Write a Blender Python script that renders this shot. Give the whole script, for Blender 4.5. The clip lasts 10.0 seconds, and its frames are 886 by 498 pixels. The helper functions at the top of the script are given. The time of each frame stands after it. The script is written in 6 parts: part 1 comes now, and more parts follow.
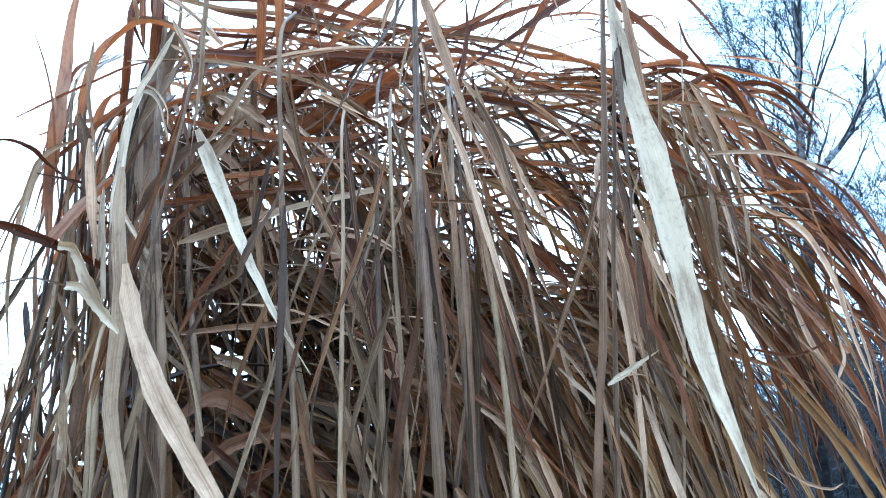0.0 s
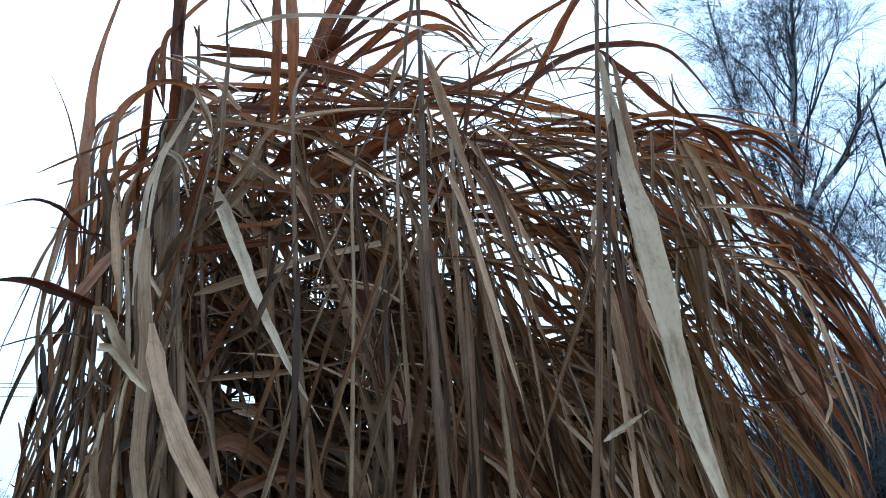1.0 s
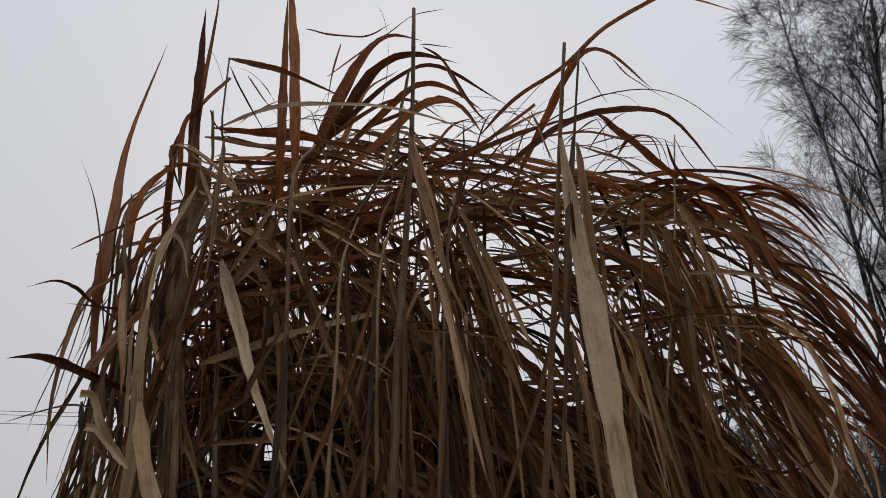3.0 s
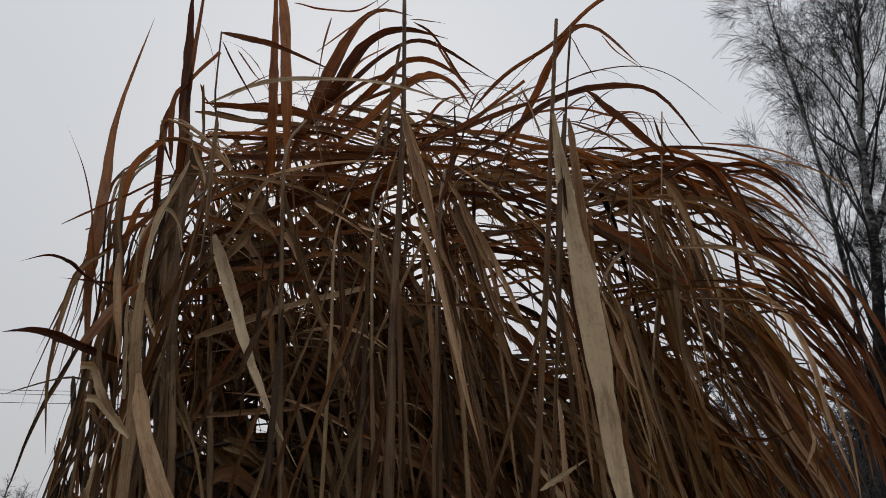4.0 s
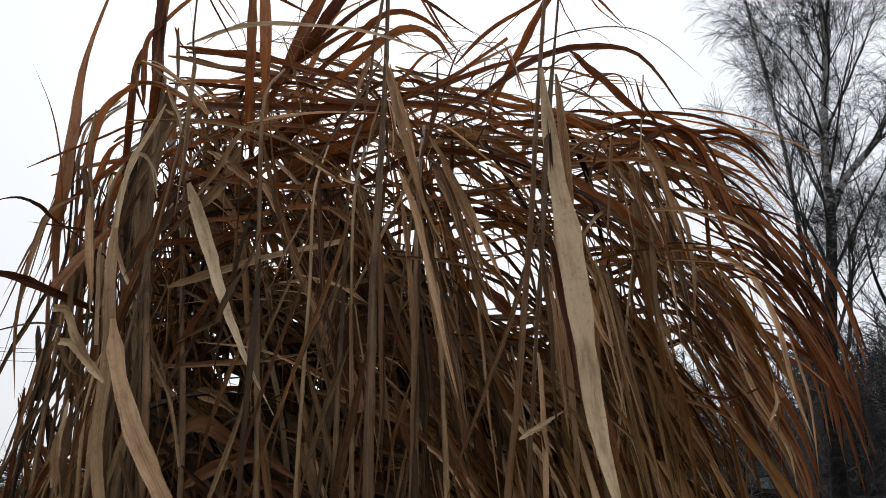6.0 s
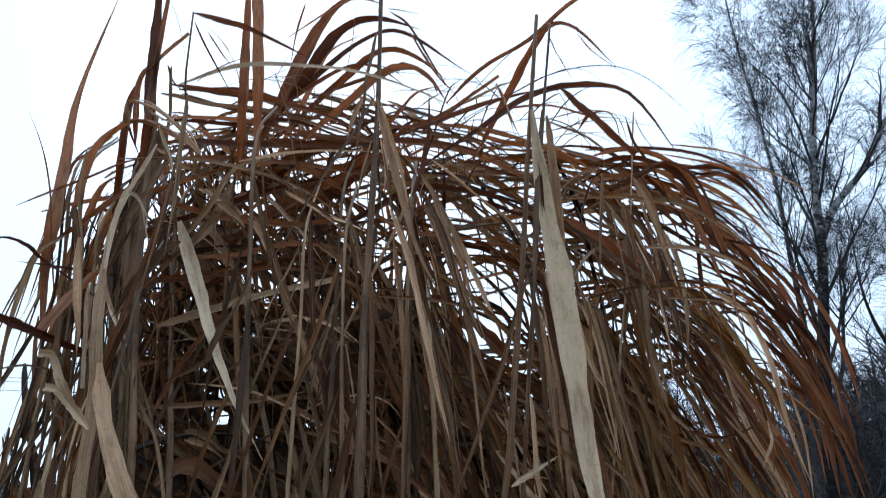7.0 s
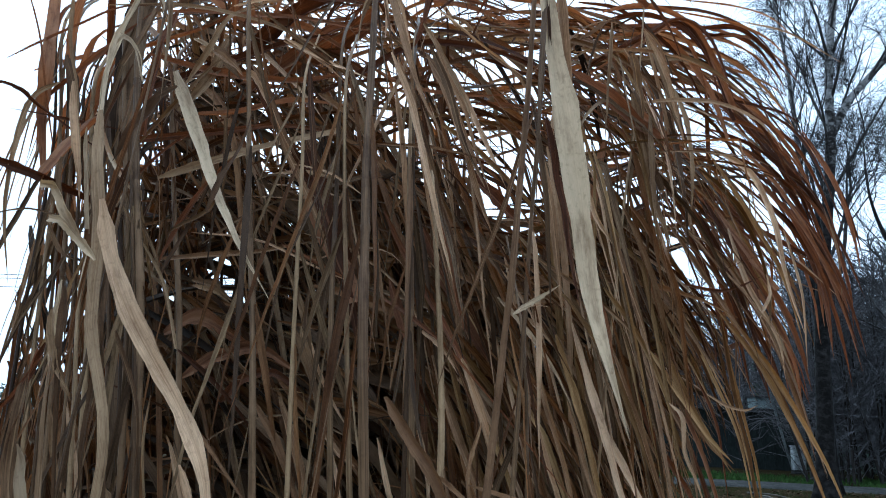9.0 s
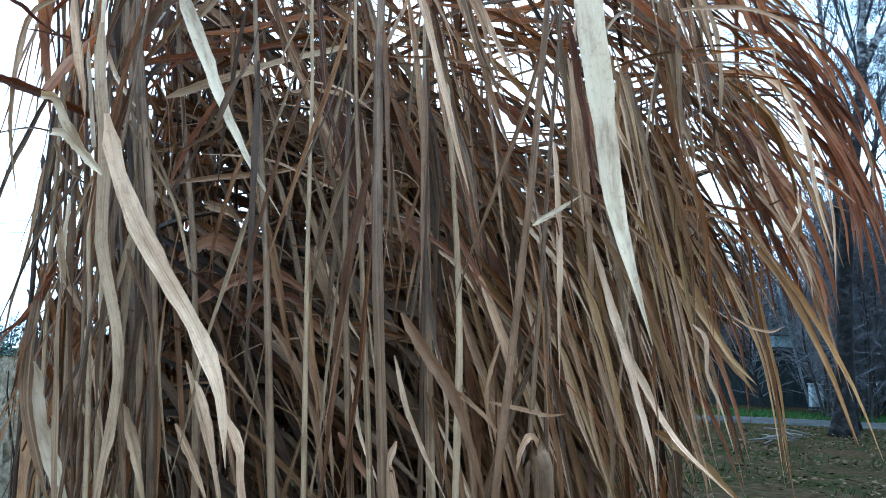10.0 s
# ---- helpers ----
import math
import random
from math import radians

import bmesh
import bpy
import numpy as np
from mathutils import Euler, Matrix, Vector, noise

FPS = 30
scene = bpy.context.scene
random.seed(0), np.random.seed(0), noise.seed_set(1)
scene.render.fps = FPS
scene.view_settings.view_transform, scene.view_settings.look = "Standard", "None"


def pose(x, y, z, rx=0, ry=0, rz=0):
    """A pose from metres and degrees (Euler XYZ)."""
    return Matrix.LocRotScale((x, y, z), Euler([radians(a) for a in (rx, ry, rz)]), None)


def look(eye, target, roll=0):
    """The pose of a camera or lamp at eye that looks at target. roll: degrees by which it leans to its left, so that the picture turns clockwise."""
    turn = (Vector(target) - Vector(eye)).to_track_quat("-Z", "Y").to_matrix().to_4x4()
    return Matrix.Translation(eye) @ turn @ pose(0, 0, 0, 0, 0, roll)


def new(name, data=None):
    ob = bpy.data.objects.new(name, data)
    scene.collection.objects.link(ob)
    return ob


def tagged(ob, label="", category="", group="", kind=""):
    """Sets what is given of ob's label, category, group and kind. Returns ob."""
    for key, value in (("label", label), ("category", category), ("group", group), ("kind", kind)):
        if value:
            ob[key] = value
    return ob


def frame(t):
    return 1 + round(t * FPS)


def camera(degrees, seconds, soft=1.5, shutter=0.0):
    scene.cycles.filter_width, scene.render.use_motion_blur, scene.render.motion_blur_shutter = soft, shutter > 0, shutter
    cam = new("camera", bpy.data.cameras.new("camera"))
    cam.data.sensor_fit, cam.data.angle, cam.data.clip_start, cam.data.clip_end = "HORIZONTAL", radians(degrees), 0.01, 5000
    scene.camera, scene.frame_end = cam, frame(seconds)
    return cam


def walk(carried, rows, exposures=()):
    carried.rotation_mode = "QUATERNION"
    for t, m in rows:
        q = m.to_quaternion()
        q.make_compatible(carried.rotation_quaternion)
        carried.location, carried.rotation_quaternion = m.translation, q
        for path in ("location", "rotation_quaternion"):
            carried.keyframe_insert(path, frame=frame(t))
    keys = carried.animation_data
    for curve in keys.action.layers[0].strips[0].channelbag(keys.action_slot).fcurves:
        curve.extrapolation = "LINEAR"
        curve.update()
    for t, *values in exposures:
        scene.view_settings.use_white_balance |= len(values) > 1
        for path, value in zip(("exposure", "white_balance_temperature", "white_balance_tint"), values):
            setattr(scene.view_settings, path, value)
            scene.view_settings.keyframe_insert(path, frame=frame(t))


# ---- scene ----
cam = camera(65.3, 10.0, soft=0.9, shutter=0.25)
PATH = [
    (0, (0, 0.0635, 1.4578), (0.0205, 1.9335, 2.1667), 1.18),
    (0.5, (0.0015, 0.0353, 1.4502), (0.0105, 1.881, 2.2204), 0.92),
    (1, (-0.011, -0.002, 1.4801), (0.0131, 1.8442, 2.249), 1.22),
    (1.5, (0.0138, 0.0003, 1.4872), (0.0215, 1.8137, 2.3307), 1.17),
    (2, (0.081, -0.0284, 1.5106), (-0.0784, 1.7728, 2.3651), 3),
    (2.2, (0.1113, -0.0392, 1.5211), (-0.0771, 1.7611, 2.3715), 3.78),
    (3.3, (0.1251, -0.0696, 1.5261), (-0.0515, 1.737, 2.3658), 2.68),
    (3.5, (0.1153, -0.0744, 1.5197), (-0.0355, 1.7401, 2.3473), 2.28),
    (4, (0.1125, -0.0754, 1.5146), (-0.0281, 1.7574, 2.3028), 2.56),
    (4.5, (0.1018, -0.0711, 1.5101), (-0.0287, 1.7692, 2.2822), 2.76),
    (5, (0.099, -0.067, 1.5079), (-0.0018, 1.7861, 2.2532), 2.75),
    (5.5, (0.0966, -0.0601, 1.4987), (0.0443, 1.8049, 2.2192), 2.96),
    (5.7, (0.0924, -0.0679, 1.4986), (0.0502, 1.8045, 2.2001), 3.05),
    (6.8, (0.0906, -0.0538, 1.5033), (0.0535, 1.8126, 2.2211), 2.67),
    (7, (0.0925, -0.0687, 1.5176), (0.0681, 1.7748, 2.2927), 2.71),
    (7.5, (0.099, -0.091, 1.5152), (0.0983, 1.7279, 2.3469), 1.66),
    (8, (0.0998, -0.0743, 1.486), (0.0885, 1.798, 2.1892), 2.37),
    (8.5, (0.0984, -0.0505, 1.4656), (0.0717, 1.8619, 2.0504), 2.8),
    (9, (0.0967, -0.0356, 1.4473), (0.0745, 1.9003, 1.9489), 2.77),
    (9.5, (0.1, -0.0119, 1.4342), (0.0564, 1.9445, 1.8476), 2.63),
    (10, (0.1, 0, 1.42), (0.0312, 1.9702, 1.757), 2.5),
]
walk(cam, [(t, look(eye, target, roll)) for t, eye, target, roll in PATH],
     [(0.0, 2.45, 4180, -4), (0.6, 1.7, 4250, -4), (1.0, 1.1, 4550, -2), (1.5, 0.6, 4950, 1), (2.0, 0.24, 6000, 7), (2.4, -0.12, 6500, 12), (4.0, -0.17, 6550, 10),
      (5.0, 0.02, 6650, 11), (5.7, 0.3, 6650, 12), (6.3, 0.65, 6000, 6), (6.8, 0.85, 5100, 2), (7.2, 0.55, 5200, 3), (7.5, 0.08, 6000, 5), (7.8, 0.05, 6400, 9), (8.3, 0.25, 6550, 10),
      (8.6, 0.65, 6350, 8), (9.0, 1.1, 4950, -1), (9.5, 1.72, 4720, -6), (10.0, 2.15, 4360, -6)])

# ---- world, sun ----
world = bpy.data.worlds.new("overcast")
scene.world = world
world.use_nodes = True
wt = world.node_tree
wt.nodes.clear()
w_out = wt.nodes.new("ShaderNodeOutputWorld")
w_bg = wt.nodes.new("ShaderNodeBackground")
w_sky = wt.nodes.new("ShaderNodeTexSky")
w_sky.sky_type = "NISHITA"
w_sky.sun_disc = False
w_sky.sun_elevation, w_sky.sun_rotation = radians(30), radians(-12)
w_sky.air_density, w_sky.dust_density = 1.0, 4.0
w_coord = wt.nodes.new("ShaderNodeTexCoord")
w_sep = wt.nodes.new("ShaderNodeSeparateXYZ")
w_ramp = wt.nodes.new("ShaderNodeValToRGB")
w_ramp.color_ramp.elements[0].position = 0.0
w_ramp.color_ramp.elements[0].color = (0.60, 0.62, 0.655, 1)
w_ramp.color_ramp.elements[1].position = 0.57
w_ramp.color_ramp.elements[1].color = (0.81, 0.845, 0.90, 1)
w_top = w_ramp.color_ramp.elements.new(0.80)
w_top.color = (2.0, 2.05, 2.13, 1)
w_noise = wt.nodes.new("ShaderNodeTexNoise")
w_noise.inputs["Scale"].default_value = 1.6
w_noise.inputs["Detail"].default_value = 4
w_cloud = wt.nodes.new("ShaderNodeMath")
w_cloud.operation = "MULTIPLY_ADD"
w_cloud.inputs[1].default_value, w_cloud.inputs[2].default_value = 0.10, -0.05
w_add = wt.nodes.new("ShaderNodeMath")
w_add.operation = "ADD"
w_mix = wt.nodes.new("ShaderNodeMixRGB")
w_mix.inputs[0].default_value = 0.88
w_bg.inputs["Strength"].default_value = 1.0
wt.links.new(w_coord.outputs["Generated"], w_sep.inputs[0])
wt.links.new(w_coord.outputs["Generated"], w_noise.inputs["Vector"])
wt.links.new(w_noise.outputs["Fac"], w_cloud.inputs[0])
w_high = wt.nodes.new("ShaderNodeMath")
w_high.operation = "MULTIPLY"
w_high.inputs[1].default_value = 0.75
w_ahead = wt.nodes.new("ShaderNodeMath")
w_ahead.operation = "MULTIPLY_ADD"
w_ahead.inputs[1].default_value = 0.04
wt.links.new(w_sep.outputs["Z"], w_high.inputs[0])
wt.links.new(w_sep.outputs["Y"], w_ahead.inputs[0])
wt.links.new(w_high.outputs[0], w_ahead.inputs[2])
wt.links.new(w_ahead.outputs[0], w_add.inputs[0])
wt.links.new(w_cloud.outputs[0], w_add.inputs[1])
wt.links.new(w_add.outputs[0], w_ramp.inputs[0])
w_dim = wt.nodes.new("ShaderNodeVectorMath")
w_dim.operation = "SCALE"
w_dim.inputs["Scale"].default_value = 0.03
wt.links.new(w_sky.outputs[0], w_dim.inputs[0])
wt.links.new(w_dim.outputs[0], w_mix.inputs[1])
wt.links.new(w_ramp.outputs[0], w_mix.inputs[2])
wt.links.new(w_mix.outputs[0], w_bg.inputs["Color"])
wt.links.new(w_bg.outputs[0], w_out.inputs[0])

sun = new("sun", bpy.data.lights.new("sun", "SUN"))
sun.data.energy, sun.data.angle, sun.data.color = 0.5, radians(40), (1.0, 0.97, 0.92)
sun.matrix_world = look((-1.3, 6, 3.6), (0, 0, 0))


# ---- materials ----
def material(name):
    m = bpy.data.materials.new(name)
    m.use_nodes = True
    t = m.node_tree
    t.nodes.clear()
    return m, t


def add(t, kind, **values):
    n = t.nodes.new(kind)
    for k, v in values.items():
        n.inputs[k.replace("_", " ")].default_value = v
    return n


def ramp(t, *stops):
    n = t.nodes.new("ShaderNodeValToRGB")
    e = n.color_ramp.elements
    while len(e) < len(stops):
        e.new(0.5)
    for el, (p, c) in zip(e, stops):
        el.position, el.color = p, (*c, 1)
    return n


def math_node(t, op, a, b):
    n = t.nodes.new("ShaderNodeMath")
    n.operation = op
    for i, v in enumerate((a, b)):
        if isinstance(v, (int, float)):
            n.inputs[i].default_value = v
        else:
            t.links.new(v, n.inputs[i])
    return n.outputs[0]


def mixed(t, kind, fac, a, b):
    n = t.nodes.new("ShaderNodeMixRGB")
    n.blend_type = kind
    for i, v in enumerate((fac, a, b)):
        if isinstance(v, (int, float)):
            n.inputs[i].default_value = v
        elif isinstance(v, tuple):
            n.inputs[i].default_value = (*v, 1)
        else:
            t.links.new(v, n.inputs[i])
    return n.outputs[0]


def dry_leaf(name, dark, mid, light, glow, through_light, rough=0.52, island=False, blotch=0.0, joints=False, grain=1.0):
    """Dry grass blade: streaks along its length, pale midrib, blotches; light shines through it."""
    m, t = material(name)
    out = add(t, "ShaderNodeOutputMaterial")
    uv = add(t, "ShaderNodeUVMap")
    sep = add(t, "ShaderNodeSeparateXYZ")
    t.links.new(uv.outputs[0], sep.inputs[0])
    if island:
        rnd = add(t, "ShaderNodeNewGeometry").outputs["Random Per Island"]
    else:
        rnd = add(t, "ShaderNodeObjectInfo").outputs["Random"]
    shift = add(t, "ShaderNodeCombineXYZ")
    t.links.new(math_node(t, "MULTIPLY", rnd, 57.0), shift.inputs[2])
    u9 = math_node(t, "MULTIPLY", sep.outputs[0], 11.0)
    v3 = math_node(t, "MULTIPLY", sep.outputs[1], 5.0)
    t.links.new(u9, shift.inputs[0])
    t.links.new(v3, shift.inputs[1])
    streak = add(t, "ShaderNodeTexNoise", Scale=1.0, Detail=4.0, Roughness=0.65)
    t.links.new(shift.outputs[0], streak.inputs["Vector"])
    coord = add(t, "ShaderNodeTexCoord")
    blot = add(t, "ShaderNodeTexNoise", Scale=9.0, Detail=5.0, Roughness=0.6)
    t.links.new(coord.outputs["Object"], blot.inputs["Vector"])
    speck = add(t, "ShaderNodeTexNoise", Scale=160.0, Detail=2.0)
    t.links.new(coord.outputs["Object"], speck.inputs["Vector"])
    fine = add(t, "ShaderNodeCombineXYZ")
    t.links.new(math_node(t, "MULTIPLY", sep.outputs[0], 34.0), fine.inputs[0])
    t.links.new(math_node(t, "MULTIPLY", sep.outputs[1], 6.0), fine.inputs[1])
    t.links.new(math_node(t, "MULTIPLY", rnd, 31.0), fine.inputs[2])
    fibre = add(t, "ShaderNodeTexNoise", Scale=1.0, Detail=3.0, Roughness=0.6)
    t.links.new(fine.outputs[0], fibre.inputs["Vector"])
    tone = math_node(t, "ADD", math_node(t, "ADD", math_node(t, "MULTIPLY", streak.outputs["Fac"], 0.42 * grain), 0.21 * (1 - grain)),
                     math_node(t, "MULTIPLY", blot.outputs["Fac"], 0.40 + blotch))
    tone = math_node(t, "ADD", tone, math_node(t, "MULTIPLY", math_node(t, "SUBTRACT", fibre.outputs["Fac"], 0.42), 0.46 * grain))
    tone = math_node(t, "ADD", tone, math_node(t, "MULTIPLY", math_node(t, "SUBTRACT", rnd, 0.5), 0.50))
    if joints:
        piece = add(t, "ShaderNodeTexWhiteNoise")
        piece.noise_dimensions = "2D"
        cell = add(t, "ShaderNodeCombineXYZ")
        t.links.new(math_node(t, "FLOOR", math_node(t, "ADD", math_node(t, "MULTIPLY", sep.outputs[1], 5.3), rnd), 0), cell.inputs[0])
        t.links.new(rnd, cell.inputs[1])
        t.links.new(cell.outputs[0], piece.inputs["Vector"])
        tone = math_node(t, "ADD", tone, math_node(t, "MULTIPLY", math_node(t, "SUBTRACT", piece.outputs["Value"], 0.5), 0.20))
    col = ramp(t, (0.25, dark), (0.47, mid), (0.70, light))
    t.links.new(tone, col.inputs[0])
    rib = math_node(t, "LESS_THAN", math_node(t, "ABSOLUTE", math_node(t, "SUBTRACT", sep.outputs[0], 0.5), 0), 0.055)
    marked = math_node(t, "GREATER_THAN", math_node(t, "FRACT", math_node(t, "MULTIPLY", rnd, 7.0), 0), 0.6)
    c = mixed(t, "MIX", math_node(t, "MULTIPLY", math_node(t, "MULTIPLY", rib, marked), 0.3), col.outputs[0], tuple(min(1, x * 1.25) for x in light))
    along = add(t, "ShaderNodeCombineXYZ")
    t.links.new(math_node(t, "MULTIPLY", sep.outputs[1], 16.0), along.inputs[0])
    t.links.new(math_node(t, "MULTIPLY", sep.outputs[0], 1.6), along.inputs[1])
    t.links.new(math_node(t, "MULTIPLY", rnd, 83.0), along.inputs[2])
    worn = add(t, "ShaderNodeTexNoise", Scale=1.0, Detail=5.0, Roughness=0.7)
    t.links.new(along.outputs[0], worn.inputs["Vector"])
    wr = ramp(t, (0.34, (0.50, 0.44, 0.40)), (0.50, (1, 1, 1)), (0.68, (1.22, 1.22, 1.24)))
    t.links.new(worn.outputs["Fac"], wr.inputs[0])
    c = mixed(t, "MULTIPLY", 0.75, c, wr.outputs[0])
    sp = ramp(t, (0.30, (0.42, 0.36, 0.32)), (0.42, (1, 1, 1)))
    t.links.new(speck.outputs["Fac"], sp.inputs[0])
    c = mixed(t, "MULTIPLY", 0.3, c, sp.outputs[0])
    bsdf = add(t, "ShaderNodeBsdfPrincipled", Roughness=rough)
    bsdf.inputs["Specular IOR Level"].default_value = 0.16
    t.links.new(c, bsdf.inputs["Base Color"])
    tr = add(t, "ShaderNodeBsdfTranslucent")
    t.links.new(mixed(t, "MULTIPLY", 1.0, c, glow), tr.inputs["Color"])
    bump = add(t, "ShaderNodeBump", Strength=0.8, Distance=0.001)
    t.links.new(fibre.outputs["Fac"], bump.inputs["Height"])
    t.links.new(bump.outputs[0], bsdf.inputs["Normal"])
    mx = add(t, "ShaderNodeMixShader", Fac=through_light)
    t.links.new(bsdf.outputs[0], mx.inputs[1])
    t.links.new(tr.outputs[0], mx.inputs[2])
    t.links.new(mx.outputs[0], out.inputs[0])
    return m


LEAF = {
    "straw": ((0.19, 0.1014, 0.048), (0.42, 0.2496, 0.132), (0.67, 0.4485, 0.27), (1.0, 0.72, 0.36), 0.2),
    "brown": ((0.064, 0.0280, 0.0112), (0.166, 0.0810, 0.0315), (0.325, 0.182, 0.080), (1.60, 0.88, 0.38), 0.38),
    "grey": ((0.095, 0.0507, 0.024), (0.222, 0.1307, 0.064), (0.41, 0.2711, 0.15), (1.0, 0.72, 0.38), 0.2),
    "sheath": ((0.135, 0.0683, 0.025), (0.285, 0.1599, 0.06), (0.46, 0.2828, 0.12), (1.25, 0.78, 0.3), 0.28),
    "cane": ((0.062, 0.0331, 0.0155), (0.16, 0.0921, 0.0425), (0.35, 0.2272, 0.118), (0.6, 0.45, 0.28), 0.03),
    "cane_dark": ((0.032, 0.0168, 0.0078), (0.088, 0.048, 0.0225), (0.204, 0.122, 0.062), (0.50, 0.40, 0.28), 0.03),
    "pale": ((0.45, 0.320, 0.195), (0.58, 0.430, 0.270), (0.71, 0.55, 0.37), (1.00, 0.80, 0.50), 0.18),
}
LIVELY = dict(LEAF, brown=((0.064, 0.0262, 0.0125), (0.168, 0.0735, 0.035), (0.325, 0.170, 0.088), (1.48, 0.88, 0.42), 0.37))
MAT = {k: dry_leaf("dry_" + k, *v, blotch=0.12 if "cane" in k else 0.0, joints="cane" in k, grain=0.4 if k == "pale" else 1.0) for k, v in LIVELY.items()}
# inner leaves use darkened copies: the clump's inner shade is put into their colour
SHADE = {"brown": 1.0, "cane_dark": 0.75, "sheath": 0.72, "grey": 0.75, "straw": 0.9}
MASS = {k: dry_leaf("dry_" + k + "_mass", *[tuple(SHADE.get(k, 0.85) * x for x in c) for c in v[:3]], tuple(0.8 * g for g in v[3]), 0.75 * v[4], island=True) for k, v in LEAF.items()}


def plain(name, base, second, scale, rough=0.8, shine=0.25, bump=0.3, distance=0.01, third=None, stretch=(1, 1, 1)):
    m, t = material(name)
    out = add(t, "ShaderNodeOutputMaterial")
    coord = add(t, "ShaderNodeTexCoord")
    mp = add(t, "ShaderNodeMapping", Scale=stretch)
    t.links.new(coord.outputs["Object"], mp.inputs[0])
    a = add(t, "ShaderNodeTexNoise", Scale=scale, Detail=6.0, Roughness=0.65)
    b = add(t, "ShaderNodeTexNoise", Scale=scale * 7.3, Detail=4.0, Roughness=0.6)
    for n in (a, b):
        t.links.new(mp.outputs[0], n.inputs["Vector"])
    r = ramp(t, (0.38, base), (0.62, second))
    t.links.new(a.outputs["Fac"], r.inputs[0])
    r2 = ramp(t, (0.42, (0.55, 0.55, 0.55)), (0.6, (1.2, 1.2, 1.2)))
    t.links.new(b.outputs["Fac"], r2.inputs[0])
    c = mixed(t, "MULTIPLY", 0.8, r.outputs[0], r2.outputs[0])
    if third:
        v = add(t, "ShaderNodeTexVoronoi", Scale=scale * 11)
        t.links.new(mp.outputs[0], v.inputs["Vector"])
        g = ramp(t, (0.12, (1, 1, 1)), (0.2, (0, 0, 0)))
        t.links.new(v.outputs["Distance"], g.inputs[0])
        c = mixed(t, "MIX", g.outputs[0], c, third)
    s = add(t, "ShaderNodeBsdfPrincipled", Roughness=rough)
    s.inputs["Specular IOR Level"].default_value = shine
    t.links.new(c, s.inputs["Base Color"])
    bp = add(t, "ShaderNodeBump", Strength=bump, Distance=distance)
    t.links.new(b.outputs["Fac"], bp.inputs["Height"])
    t.links.new(bp.outputs[0], s.inputs["Normal"])
    t.links.new(s.outputs[0], out.inputs[0])
    return m


def birch_bark():
    """White papery bark with dark cross marks, black and cracked towards the root; the wood's shade is put into its
    dark tones.
    """
    m, t = material("birch_bark")
    out = add(t, "ShaderNodeOutputMaterial")
    coord = add(t, "ShaderNodeTexCoord")
    mp = add(t, "ShaderNodeMapping", Scale=(3.0, 3.0, 4.2))
    t.links.new(coord.outputs["Object"], mp.inputs[0])
    a = add(t, "ShaderNodeTexNoise", Scale=1.3, Detail=6.0, Roughness=0.7)
    t.links.new(mp.outputs[0], a.inputs["Vector"])
    b = add(t, "ShaderNodeTexNoise", Scale=3.0, Detail=5.0)
    t.links.new(coord.outputs["Object"], b.inputs["Vector"])
    sep = add(t, "ShaderNodeSeparateXYZ")
    t.links.new(coord.outputs["Object"], sep.inputs[0])
    rise = add(t, "ShaderNodeMapRange")
    rise.inputs["From Min"].default_value, rise.inputs["From Max"].default_value = 5.5, 14.5
    t.links.new(sep.outputs["Z"], rise.inputs["Value"])
    tone = math_node(t, "ADD", math_node(t, "MULTIPLY", a.outputs["Fac"], 0.75), math_node(t, "MULTIPLY", rise.outputs[0], 0.30))
    r = ramp(t, (0.36, (0.006, 0.0054, 0.005)), (0.54, (0.034, 0.030, 0.028)), (0.70, (0.36, 0.35, 0.345)))
    t.links.new(tone, r.inputs[0])
    s = add(t, "ShaderNodeBsdfPrincipled", Roughness=0.9)
    s.inputs["Specular IOR Level"].default_value = 0.08
    t.links.new(r.outputs[0], s.inputs["Base Color"])
    bp = add(t, "ShaderNodeBump", Strength=1.0, Distance=0.10)
    t.links.new(b.outputs["Fac"], bp.inputs["Height"])
    t.links.new(bp.outputs[0], s.inputs["Normal"])
    t.links.new(s.outputs[0], out.inputs[0])
    return m


BARK = birch_bark()
# far twigs, paler than the near ones: distance haze is put into the colour
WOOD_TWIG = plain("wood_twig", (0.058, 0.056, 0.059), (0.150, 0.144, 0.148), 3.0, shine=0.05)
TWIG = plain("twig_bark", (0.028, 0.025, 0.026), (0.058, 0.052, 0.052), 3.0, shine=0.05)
LIMB_BARK = plain("limb_bark", (0.022, 0.020, 0.019), (0.085, 0.080, 0.076), 3.0, shine=0.05)
DARK_BARK = plain("dark_bark", (0.014, 0.012, 0.011), (0.042, 0.037, 0.034), 4.0, shine=0.05, stretch=(3, 3, 0.6))
DRY_GRASS = plain("dry_grass", (0.16, 0.13, 0.085), (0.27, 0.22, 0.15), 4.0, shine=0.0)
STICK = plain("bleached_wood", (0.05, 0.042, 0.034), (0.11, 0.094, 0.078), 9.0)
EVERGREEN = plain("evergreen", (0.020, 0.038, 0.028), (0.062, 0.090, 0.062), 2.0)
GROUND = plain("lawn_litter", (0.015, 0.016, 0.006), (0.031, 0.021, 0.012), 0.8, rough=1.0, shine=0.0, bump=0.9, distance=0.05, third=(0.045, 0.032, 0.02))
LITTER = [plain("fallen_leaf", (0.026, 0.018, 0.011), (0.095, 0.066, 0.042), 5.0, shine=0.0), plain("grass_tuft", (0.020, 0.034, 0.012), (0.038, 0.058, 0.02), 12.0, shine=0.0)]
